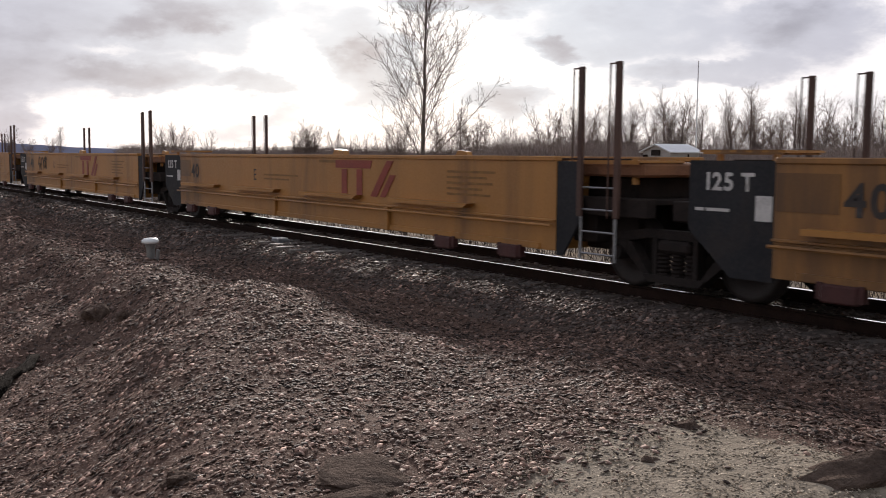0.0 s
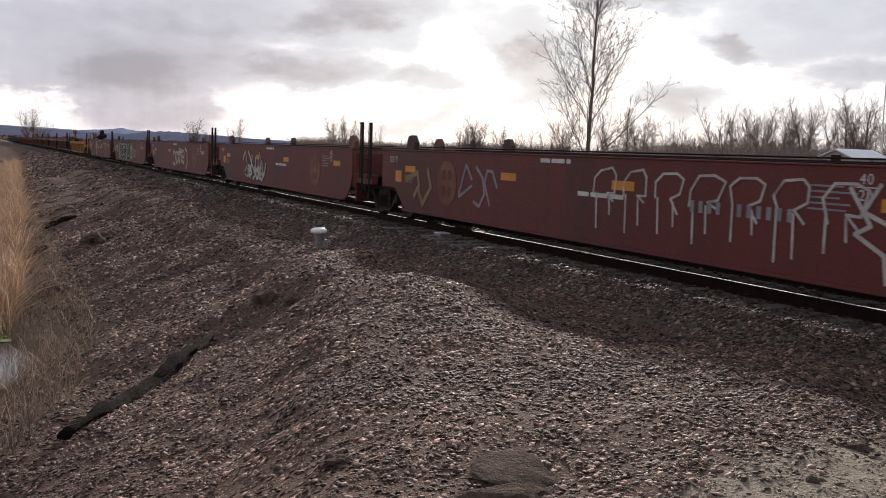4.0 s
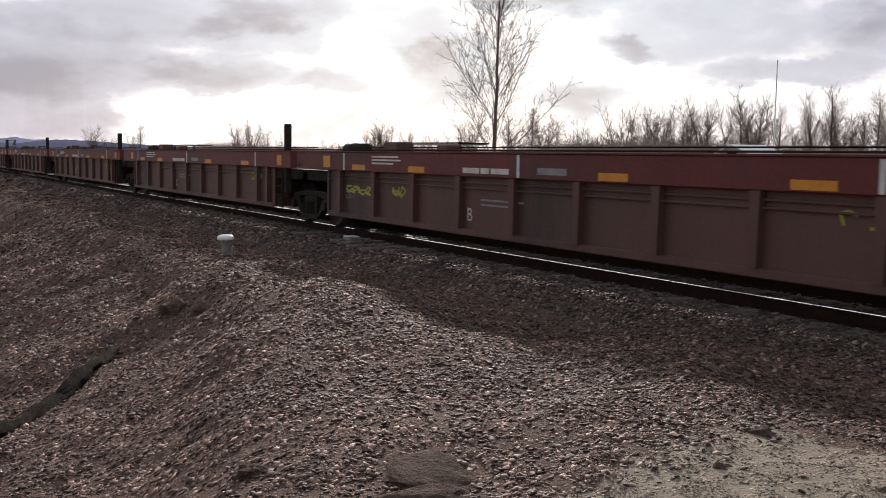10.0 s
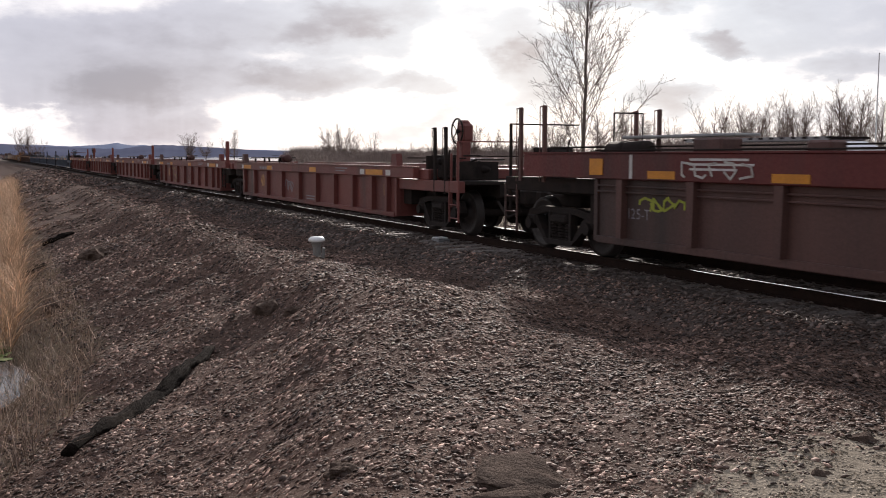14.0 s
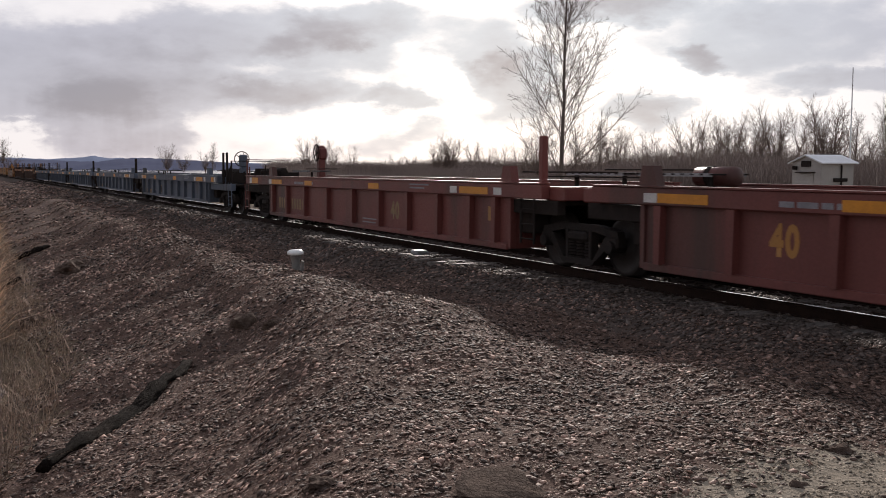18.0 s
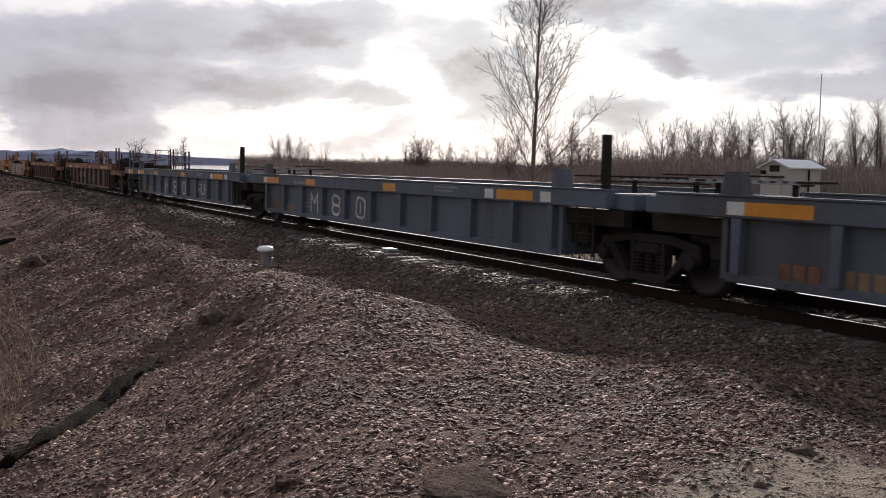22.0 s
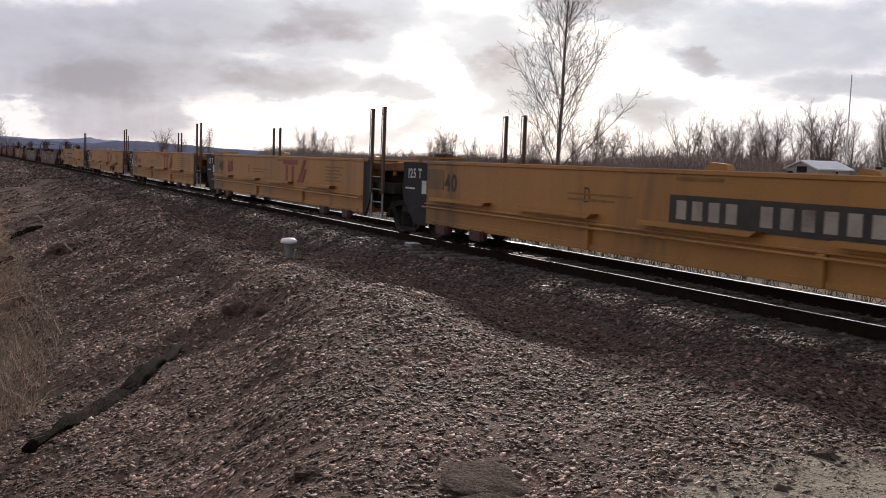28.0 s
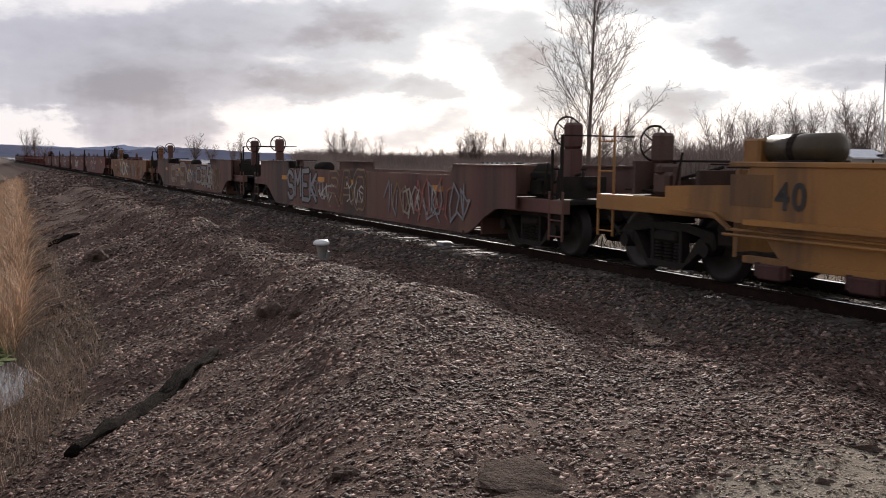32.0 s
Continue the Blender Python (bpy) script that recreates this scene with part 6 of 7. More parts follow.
def dress_single(u):
    y = -1.364
    number_plate(u, -5.45, -2.95, 0.56, 0.83, y, INK, PALE)
    letters(u, "40", -0.5, 0.84, 0.44, INK, y)
    rs = random.Random(12)
    ring = [(math.cos(a * 0.6) * 0.11 * (a + 2) / 8, math.sin(a * 0.6) * 0.11 * (a + 2) / 8) for a in range(20)]
    for x, k, m in ((0.45, 0.6, INK), (2.1, 1.2, INK), (3.05, 0.7, INK), (5.3, 0.8, INK)):
        scrawl(u, x, 0.7, [[(px * k, pz * k) for px, pz in ring]], 0.035, m, y, "graffiti", "dark sprayed spiral tag")
    for x, m in ((0.68, INK), (3.45, INK)):
        spray(u, "B", x, x + 0.42, 0.5, 1.02, 0.05, m, y, random.Random(3), "graffiti_letter", "dark sprayed letter", 0.06)
    scrawl(u, 1.95, 0.5, [[(0, 0.55), (0.3, 0.52), (0.62, 0.56)], [(0.45, 0.55), (0.42, 0.1), (0.55, 0.0)]], 0.04, INK, y, "graffiti", "dark sprayed tag")
    scrawl(u, -2.5, 0.5, random_tag(rs, 0.95, 0.5, 3), 0.04, INK, y, "graffiti", "dark sprayed tag")
    spray(u, "B", 3.3, 3.75, 0.5, 1.08, 0.08, PINK_SPRAY, y - 0.014, random.Random(5), "graffiti_letter", "faded red sprayed letter", 0.06)
    scrawl(u, 4.1, 0.5, random_tag(rs, 0.5, 0.5, 2), 0.06, PINK_SPRAY, y, "graffiti", "faded red sprayed tag")
    scrawl(u, 5.5, 0.45, [[(0, 0.62), (0.3, 0.3), (0.5, 0.05), (0.9, 0.0)], [(0.4, 0.5), (0.8, 0.6)]], 0.05, INK, y - 0.006, "graffiti", "dark sprayed tag")
    plate_part(u, "placard", 5.72, 6.28, 0.46, 0.84, WHITE, y, "white-edged placard", 0.004)
    plate_part(u, "placard_face", 5.77, 6.23, 0.50, 0.80, SLATE, y - 0.004, "dark lettered placard", 0.003)
    plate_part(u, "seam", -0.03, 0.03, 1.18, 1.37, PALE, -1.462, "pale weld strip", 0.003)


dress_single(single_c[0])


def dress_brown(units):
    y, rs = -1.3645, random.Random(21)
    for i, spots in ((0, ((-6.4, 0.82, 1.2), (-4.3, 0.85, 0.5), (5.6, 0.95, 0.9))), (1, ((5.6, 0.95, 0.8),)), (2, ((5.5, 0.9, 1.2), (6.2, 0.7, 0.5))), (4, ((-6.2, 0.85, 1.0),))):
        for x, z, w in spots:
            scrawl(units[i], x, z, random_tag(rs, w, 0.22, max(2, int(w * 4))), 0.035, LIME, y, "graffiti", "yellow-green sprayed tag")
    scrawl(units[4], -5.2, 1.36, random_tag(rs, 1.4, 0.26, 5), 0.03, PALE, -1.4855, "graffiti", "white sprayed tag on the chord")


dress_brown(brown_d)


def dress_red(units):
    y, rs = -1.3645, random.Random(22)
    u = units[4]
    bars(u, -6.35, 0.50, (0.13,) * 4, 0.30, 0.10, TAN_SPRAY, y, "marking", "tan character bars")
    bars(u, -5.15, 0.50, (0.13,) * 6, 0.30, 0.10, TAN_SPRAY, y, "marking", "tan character bars")
    u = units[0]
    scrawl(u, -2.2, 0.5, random_tag(rs, 1.2, 0.45, 4), 0.03, GREY_SPRAY, y, "graffiti", "faint grey tag")
    word(units[1], "TS", -4.4, -2.6, 0.4, 1.05, TAN_SPRAY, y, None, 0.01, 0, 0.04, "faded tan letter")


dress_red(red_e)


def dress_blue(units):
    y = -1.3645
    for i, u in enumerate(units):
        bars(u, -6.35, 0.44, (0.16,) * 3, 0.2, 0.05, RUST_TOP, y, "marking", "rust-brown character bars")
        bars(u, -5.65, 0.44, (0.13,) * 4, 0.2, 0.06, TAN_SPRAY, y, "marking", "tan character bars")
        lines(u, -4.3, 0.72, (0.5, 0.6), 0.03, 0.06, GREY_SPRAY, y)
    for i, x in ((2, -3.4), (3, -3.4), (4, -1.95)):
        for ch, dx in (("M", 0.0), ("8", 1.42), ("O", 2.86)):
            spray(units[i], ch, x + dx - 0.26, x + dx + 0.26, 0.48, 0.98, 0.06, PALE, y, random.Random(i), "graffiti_letter", "white sprayed letter", 0.05)
        scrawl(units[i], x + 2.86, 0.6, [[(0, 0.0), (0, 0.25)]], 0.05, PALE, y - 0.001)
    word(units[4], "RUH", 3.05, 4.25, 0.58, 0.95, PALE, y, None, -0.005, 0, 0.02, "white sprayed letter")
    plate_part(units[0], "placard", -2.95, -2.35, 0.52, 0.86, TAN_SPRAY, y, "pale-edged placard", 0.004)
    plate_part(units[0], "placard_face", -2.9, -2.67, 0.56, 0.82, SLATE, y - 0.004, "", 0.003)
    plate_part(units[0], "placard_face", -2.62, -2.4, 0.56, 0.82, SLATE, y - 0.004, "", 0.003)


dress_blue(blue_f)


def dress_rusty():
    y, rs = -1.3645, random.Random(33)
    u = rusty_g[0]
    for x, t in ((-4.0, "3:0"), (-3.0, "YOW"), (-2.0, "RVN")):
        word(u, t, x, x + 0.75, 0.72, 1.0, PALE, y, None, -0.01, 0, 0.03, "thin white sprayed letter")
    spray(u, "X", 1.35, 2.0, 0.5, 0.88, 0.06, GREY_SPRAY, y, None, "graffiti_letter", "grey sprayed letter")
    scrawl(u, -0.1, 0.55, [[(0, 0), (0.08, 0.4), (-0.1, 0.25)], [(-0.15, 0.1), (0.2, 0.12)]], 0.05, GREY_SPRAY, y, "graffiti", "grey sprayed tag")
    scrawl(u, 2.6, 0.45, [[(0, 0.2), (0.5, 0.05), (0.7, 0.25)], [(0.1, 0.4), (0.5, 0.42)]], 0.05, GREY_SPRAY, y, "graffiti", "grey sprayed tag")


dress_rusty()


def dress_ochre(u):
    y = -1.4645
    blob(u, [(-2.1, 0.35), (-2.3, 1.22), (-1.0, 1.28), (2, 1.28), (6.3, 1.25), (6.6, 0.9), (6.9, 0.35), (6.3, 0.24), (-1.9, 0.24)], RED_SPRAY, y, "graffiti_ground", "brick red sprayed ground of a large graffiti piece")
    bubble(u, "HURNY", -5.0, -1.5, 0.30, 1.27, CHALK, y - 0.003, OLIVE, 0.28, 0.045, 0.08, "grey-white bubble letter with a dark outline", 3)
    bubble(u, "RATCHET", -0.15, 6.8, 0.30, 1.27, CHALK, y - 0.003, OLIVE, 0.30, 0.05, 0.08, "grey-white bubble letter with a dark outline", 4)
    for x in (-1.6, -0.2):
        plate_part(u, "reflector", x - 0.28, x + 0.28, 1.02, 1.14, ORANGE, y - 0.02, "orange reflector plate")
    letters(u, "40", -6.05, 0.70, 0.5, INK, y)
    plate_part(u, "placard", 6.72, 7.28, 0.62, 0.98, WHITE, y, "white-edged placard", 0.004)
    for a in (6.76, 7.02):
        plate_part(u, "placard_face", a, a + 0.22, 0.66, 0.94, SLATE, y - 0.004, "", 0.003)
    plate_part(u, "painted_panel", 7.65, 8.3, 1.1, 1.42, ORANGE, y, "bright orange painted panel", 0.003)
    plate_part(u, "painted_panel", -8.2, -7.55, 1.05, 1.35, ORANGE, y, "bright orange painted panel", 0.003)


dress_ochre(ochre_i[0])


def dress_maroon(u, seed, words):
    y, rs = -1.4645, random.Random(seed)
    for t, a, b, m, o in words:
        word(u, t, a, b, 0.42, 1.3, m, y, o, 0.04, 0.05, 0.07, "faded sprayed letter", seed)
    for k in range(4):
        scrawl(u, rs.uniform(-6, 5), 0.5, random_tag(rs, 1.4, 0.6, 4), 0.04, rs.choice((GREY_SPRAY, TAN_SPRAY, PALE)), y - 0.008, "graffiti", "faded sprayed tag")
    for k in range(7):
        scrawl(u, 2.6 + 0.6 * k, 0.35, random_tag(rs, 0.9, 0.9, 2), 0.05, rs.choice((CHALK, TAN_SPRAY, PINK_SPRAY, GREY_SPRAY)), y - 0.009 - 0.001 * k, "graffiti", "faded looping sprayed tag")
    plate_part(u, "reflector", -2.5, -1.9, 1.02, 1.15, ORANGE, y - 0.01, "orange reflector plate")


dress_maroon(maroon_k[0], 51, (("SMEK", -5.6, -2.6, GREY_SPRAY, BLACK_SPRAY), ("RAO", -1.5, 1.4, MAROON, TAN_SPRAY), ))
dress_maroon(maroon_l[0], 52, (("OPEN", -4.6, 0.6, TAN_SPRAY, GREY_SPRAY), ("CES", 2.0, 5.5, GREY_SPRAY, BLACK_SPRAY)))
dress_maroon(dusty_m[0], 53, (("NOK", -3.6, 0.6, PALE, TAN_SPRAY),))


# ---- trees ----
def limbs_mesh(name, limbs, sides, material):
    v, f = [], []
    for a, b, r1, r2, _ in limbs:
        d = (b - a).normalized()
        q = d.to_track_quat("Z", "Y")
        n = len(v)
        for p, r in ((a, r1), (b, r2)):
            for i in range(sides):
                w = 2 * math.pi * i / sides
                v.append(tuple(p + q @ Vector((math.cos(w) * r, math.sin(w) * r, 0))))
        f.extend((n + i, n + (i + 1) % sides, n + sides + (i + 1) % sides, n + sides + i) for i in range(sides))
    return fast_mesh(name, v, f, material, 4)


def branch(rs, start, direction, length, r0, level, out, limit, curl=0.02, many=1.4):
    """A slender limb, set all along with twigs that rise from it."""
    p, d = Vector(start), Vector(direction).normalized()
    turn = rs.uniform(0, 6.28)
    steps = (3, 6, 10, 13)[level]
    for k in range(steps):
        f = (k + 1) / steps
        d = (d + Vector((rs.gauss(0, 0.045), rs.gauss(0, 0.045), rs.gauss(0, 0.03) + curl))).normalized()
        q = p + d * length / steps
        ra, rb = r0 * (1 - 0.92 * k / steps) + limit, r0 * (1 - 0.92 * f) + limit
        out.append((p.copy(), q.copy(), ra, rb, level))
        if level > 0 and f > 0.16:
            for j in range(int(many) + (rs.random() < many % 1)):
                turn += 2.4 + rs.uniform(-0.5, 0.5)
                u = d.orthogonal().normalized()
                side = u * math.cos(turn) + d.cross(u) * math.sin(turn)
                w = radians(rs.uniform(30, 58))
                long = length * (0.44 - 0.25 * f) * rs.uniform(0.65, 1.2)
                branch(rs, p.lerp(q, rs.random()), d * math.cos(w) + side * math.sin(w) + Vector((0, 0, 0.12)), long, (rb - limit) * 0.55, level - 1, out, limit, curl, many)
        p = q


def leader_tree(seed, tall, r0, limit, many, depth=2, low=0.12, wide=0.36, twigs=1.4):
    """A bare tree: a straight leader with long limbs that sweep out and rise, shorter towards the top."""
    rs = random.Random(seed)
    trunk, crown = [], []
    p, r = Vector((0, 0, 0)), r0
    steps, a = 18, 0.0
    for k in range(steps):
        q = p + Vector((rs.gauss(0, 0.014) * tall / 10, rs.gauss(0, 0.014) * tall / 10, tall * 0.9 / steps))
        f = (k + 1) / steps
        r2 = r0 * (1 - f) ** 0.85 + limit * 2
        trunk.append((p.copy(), q.copy(), r, r2, 3))
        if f > low:
            for j in range(many):
                a += 2.4 + rs.uniform(-0.5, 0.5)
                rise = 1.02 + 0.6 * f + rs.uniform(-0.2, 0.35)
                long = tall * wide * (1.0 - 0.58 * f ** 1.5) * rs.uniform(0.7, 1.1) * (1 - 0.25 * float(smooth(0.3, 0.12, f)))
                branch(rs, p.lerp(q, rs.random()), (math.cos(a), math.sin(a), rise), long, r2 * rs.uniform(0.15, 0.3), depth, crown, limit, 0.02, twigs)
        p, r = q, r2
    return trunk, crown


def make_main_tree():
    trunk, crown = leader_tree(12, 15.4, 0.13, 0.0046, 3, 2, 0.14, 0.40, 1.45)
    x, y = -50 * math.sin(radians(56.15)), 50 * math.cos(radians(56.15))
    t = thing("bare_tree", pose(x, y, float(height(x, y)) - 0.05), "tall bare deciduous tree with one straight leader", "tree")
    part("trunk", limbs_mesh("trunk", trunk, 9, BARK), None, t)
    part("crown", limbs_mesh("crown", crown, 4, TWIG), None, t, "bare branches and twigs")


make_main_tree()


def place(az, dist):
    a = radians(az)
    return -dist * math.sin(a), dist * math.cos(a)


def far_tree_base(seed, tall, kind):
    rs = random.Random(seed)
    if kind == "forked":
        # several stems that part low down and fan into one rounded crown
        trunk, crown = [((Vector((0, 0, -0.3))), Vector((0, 0, tall * 0.16)), tall * 0.016, tall * 0.013, 3)], []
        n = rs.randint(4, 6)
        for k in range(n):
            a, w = 6.283 * k / n + rs.uniform(-0.4, 0.4), rs.uniform(0.12, 0.55)
            branch(rs, (0, 0, tall * rs.uniform(0.06, 0.16)), (math.cos(a) * w, math.sin(a) * w, 1.0), tall * rs.uniform(0.68, 0.86), tall * 0.009, 2, crown, 0.010, 0.012, 2.2)
    else:
        trunk, crown = leader_tree(seed, tall, tall * 0.014, 0.011, 3, 1, 0.16, 0.38, 2.4)
    t = thing("bare_tree", pose(0, 0, -50), "bare cottonwood in the far tree line", "tree", "trees of the far woods")
    part("trunk", limbs_mesh("trunk", trunk, 5, FAR_WOOD), None, t)
    part("crown", limbs_mesh("crown", crown, 3, FAR_WOOD), None, t, "bare branches")
    return t


def make_woods():
    rs = random.Random(8)
    bases = [far_tree_base(20, 15.5, "forked"), far_tree_base(21, 14.0, "forked"), far_tree_base(22, 16.0, "forked"), far_tree_base(23, 13.0, "forked"), far_tree_base(24, 15.0, "leader")]
    used = set()

    def plant(az, dist, scale, k):
        x, y = place(az, dist)
        m = pose(x, y, float(height(x, y)), rs.uniform(-2, 2), rs.uniform(-2, 2), rs.uniform(0, 360))
        if k not in used:
            used.add(k)
            t = bases[k]
            t.matrix_world = m @ Matrix.Diagonal((scale, scale, scale, 1))
            t["planted"] = 1
        else:
            t = copy_thing(bases[k], m)
            t.scale = (scale, scale, scale)
        return t
    # the near edge of the woods, seen behind the hut
    az = 48.8
    while az > 18:
        d = rs.uniform(195, 235)
        plant(az, d, rs.uniform(0.88, 1.2), rs.randint(0, 4))
        az -= rs.choice((0.3, 0.4, 0.55, 0.7, 0.95))
    # a gap, then smaller clumps towards the tree by the line
    for az, d, s in ((50.2, 235, 0.72), (51.4, 300, 0.85), (52.6, 300, 0.8), (53.2, 205, 0.78), (54.0, 205, 0.82), (54.7, 210, 0.8), (55.3, 230, 0.8), (57.6, 240, 0.75), (58.4, 240, 0.72), (59.5, 330, 0.8),
                     (60.4, 360, 0.8), (61.3, 380, 0.85), (62.6, 330, 0.9), (63.1, 330, 0.88), (63.6, 345, 0.8), (65.0, 420, 0.7), (66.0, 430, 0.65), (68.6, 360, 0.7), (69.6, 350, 0.85), (70.4, 350, 0.9), (71.2, 355, 0.88),
                     (76.6, 480, 0.95), (77.0, 480, 0.8), (78.2, 500, 0.8), (79.1, 480, 0.9), (87.6, 520, 1.05), (88.0, 520, 0.95), (87.2, 525, 0.8)):
        plant(az, d, s * 1.15, rs.randint(0, 4))


make_woods()


def blades(name, label, category, spots, tall, width, material, seed, lean=0.12):
    """Thin upright stems, each a narrow three-sided spike with its own bend."""
    rs = np.random.RandomState(seed)
    x, y, z, sc = (np.asarray(s, float) for s in spots)
    n = len(x)
    h = tall * sc * (0.6 + 0.6 * rs.rand(n))
    a = rs.rand(n) * 2 * math.pi
    bend = np.abs(rs.randn(n)) * lean * h
    w = width * (0.6 + 0.8 * rs.rand(n)) * sc
    levels = ((0.0, 1.0, 0.0), (0.55, 0.9, 0.3), (1.0, 0.25, 1.0))
    ring = []
    for f, ww, bb in levels:
        for k in range(3):
            q = a + 2 * math.pi * k / 3
            ring.append(np.stack([x + np.cos(a) * bend * bb + np.cos(q) * w * ww, y + np.sin(a) * bend * bb + np.sin(q) * w * ww, z + h * f * (1 - 0.15 * bb * lean)], -1))
    v = np.stack(ring, 1)
    quads = []
    for lv in (0, 3):
        for k in range(3):
            quads.append((lv + k, lv + (k + 1) % 3, lv + 3 + (k + 1) % 3, lv + 3 + k))
    f = (np.array(quads)[None] + (np.arange(n) * 9)[:, None, None]).reshape(-1, 4)
    return tagged(new(name, fast_mesh(name, v.reshape(-1, 3), f, material, 4)), label, category, kind="stuff")


def make_brush():
    rs = np.random.RandomState(31)
    n = 66000
    az = np.radians(18 + 54 * rs.rand(n))
    d = 120 + 110 * rs.rand(n) ** 0.8
    d *= 1 + 0.9 * smooth(50, 60, np.degrees(az))
    x, y = -d * np.sin(az), d * np.cos(az)
    sc = 0.75 + 0.6 * (LAT(x, y, 0.05) + 0.5) - 0.42 * smooth(50, 58, np.degrees(az))
    blades("brush", "dense bare grey-brown thicket before the woods", "brush", (x, y, height(x, y), sc), 5.0, 0.04, BRUSH, 32, 0.4)
    n = 26000
    az = np.radians(52 + 32 * rs.rand(n))
    d = 60 + 330 * rs.rand(n)
    x, y = -d * np.sin(az), d * np.cos(az)
    ok = y > 17
    x, y = x[ok], y[ok]
    blades("field_brush", "low bare brush beyond the line", "brush", (x, y, height(x, y), (0.6 + 0.8 * (LAT(x, y, 0.06) + 0.5)) * (1 - 0.55 * smooth(66, 76, np.degrees(np.arctan2(-x, y))))), 1.9, 0.03, BRUSH, 33, 0.4)
    n = 26000
    az = np.radians(53 + 20.5 * rs.rand(n))
    d = 290 + 130 * rs.rand(n)
    x, y = -d * np.sin(az), d * np.cos(az)
    blades("far_brush", "bare scrub round the farther trees", "brush", (x, y, height(x, y), 0.55 + 0.9 * (LAT(x, y, 0.035) + 0.5)), 5.2, 0.06, BRUSH, 36, 0.4)
    # invented brush beyond the line, darkens what shows beneath the cars
    n = 13000
    x, y = -75 + 85 * rs.rand(n), 14.5 + 26 * rs.rand(n)
    blades("gap_brush", "added low dark brush that dims the gaps under the cars", "brush", (x, y, height(x, y), 0.5 + 0.8 * (LAT(x, y, 0.2) + 0.5)), 0.8, 0.012, LOW_BRUSH, 37, 0.6)
    # one rounded dark thicket
    n = 5000
    a, r = rs.rand(n) * 6.28, np.sqrt(rs.rand(n))
    cx, cy = place(67.3, 300)
    x, y = cx + 13 * r * np.cos(a), cy + 9 * r * np.sin(a)
    blades("thicket", "rounded dark thicket in the field", "brush", (x, y, height(x, y), 0.75 + 0.5 * LAT(x, y, 0.2) - 0.35 * r), 7.6, 0.05, BRUSH, 34, 0.5)


make_brush()


def make_reeds():
    rs = np.random.RandomState(41)
    n = 56000
    x = -5.5 - 110 * rs.rand(n) ** 1.7
    y = np.interp(x, [-200, -100, -22, -11, -6], [3.4, 2.8, 0.7, -1.0, -2.8]) - 20 * rs.rand(n) ** 1.5 + 0.6 * LAT(x, x * 0, 0.4)
    z = height(x, y)
    pond = ((x + 18.4) / 3.5) ** 2 + ((y + 1.9) / 2.3) ** 2 < 1 + 0.5 * LAT(x, y, 0.9)
    ok = (z < -0.9) & ~pond & (x < -7)
    x, y, z = x[ok], y[ok], z[ok]
    blades("reeds", "tall dry tan cattail reeds along the ditch", "reeds", (x, y, z, (0.7 + 0.7 * (LAT(x, y, 0.5) + 0.5)) * np.interp(x, [-22, -13, -8], [0.95, 0.6, 0.45])), 1.0, 0.010, REED, 42, 0.7)
    n = 9000
    x = -5 - 40 * rs.rand(n) ** 1.6
    y = crest(x) - 4.0 - 2.5 * rs.rand(n)
    blades("dead_grass", "sparse dead grass at the foot of the bank", "grass", (x, y, height(x, y), 0.4 + 0.6 * rs.rand(n)), 0.6, 0.005, GRASS, 43, 1.1)


make_reeds()


def make_pond():
    v, f = [(0, 0, 0)], []
    for k in range(40):
        a = 2 * math.pi * k / 40
        r = 1 + 0.12 * math.sin(3 * a) + 0.07 * math.sin(5 * a + 1)
        v.append((3.9 * r * math.cos(a), 2.7 * r * math.sin(a), 0))
        f.append((0, k + 1, (k + 1) % 40 + 1))
    s = Shape()
    s.add(v, f)
    ob = part("pond", s, WATER, None)
    ob.location = (-18.4, -1.9, -2.17)
    tagged(ob, "still ditch water among the reeds", "water", kind="structure")
    rs = random.Random(3)
    s = Shape()
    for k in range(1500):
        px, py = rs.uniform(-3.4, 0.6), rs.uniform(-1.6, 2.2)
        if noise.noise((px * 0.8, py * 0.8, 1.0)) + 0.3 * (-px - 1.0) < -0.05:
            continue
        q = rs.uniform(0.05, 0.16)
        s.add([(px + q * math.cos(t) * rs.uniform(0.7, 1.2), py + q * math.sin(t) * rs.uniform(0.7, 1.2), 0.006 + 0.002 * (k % 5)) for t in (0, 1.05, 2.1, 3.14, 4.2, 5.2)], [(0, 1, 2, 3, 4, 5)])
    ob = part("duckweed", s, ALGAE, None)
    ob.location = (-18.4, -1.9, -2.17)
    tagged(ob, "green duckweed floating on the ditch", "duckweed", kind="stuff")


make_pond()


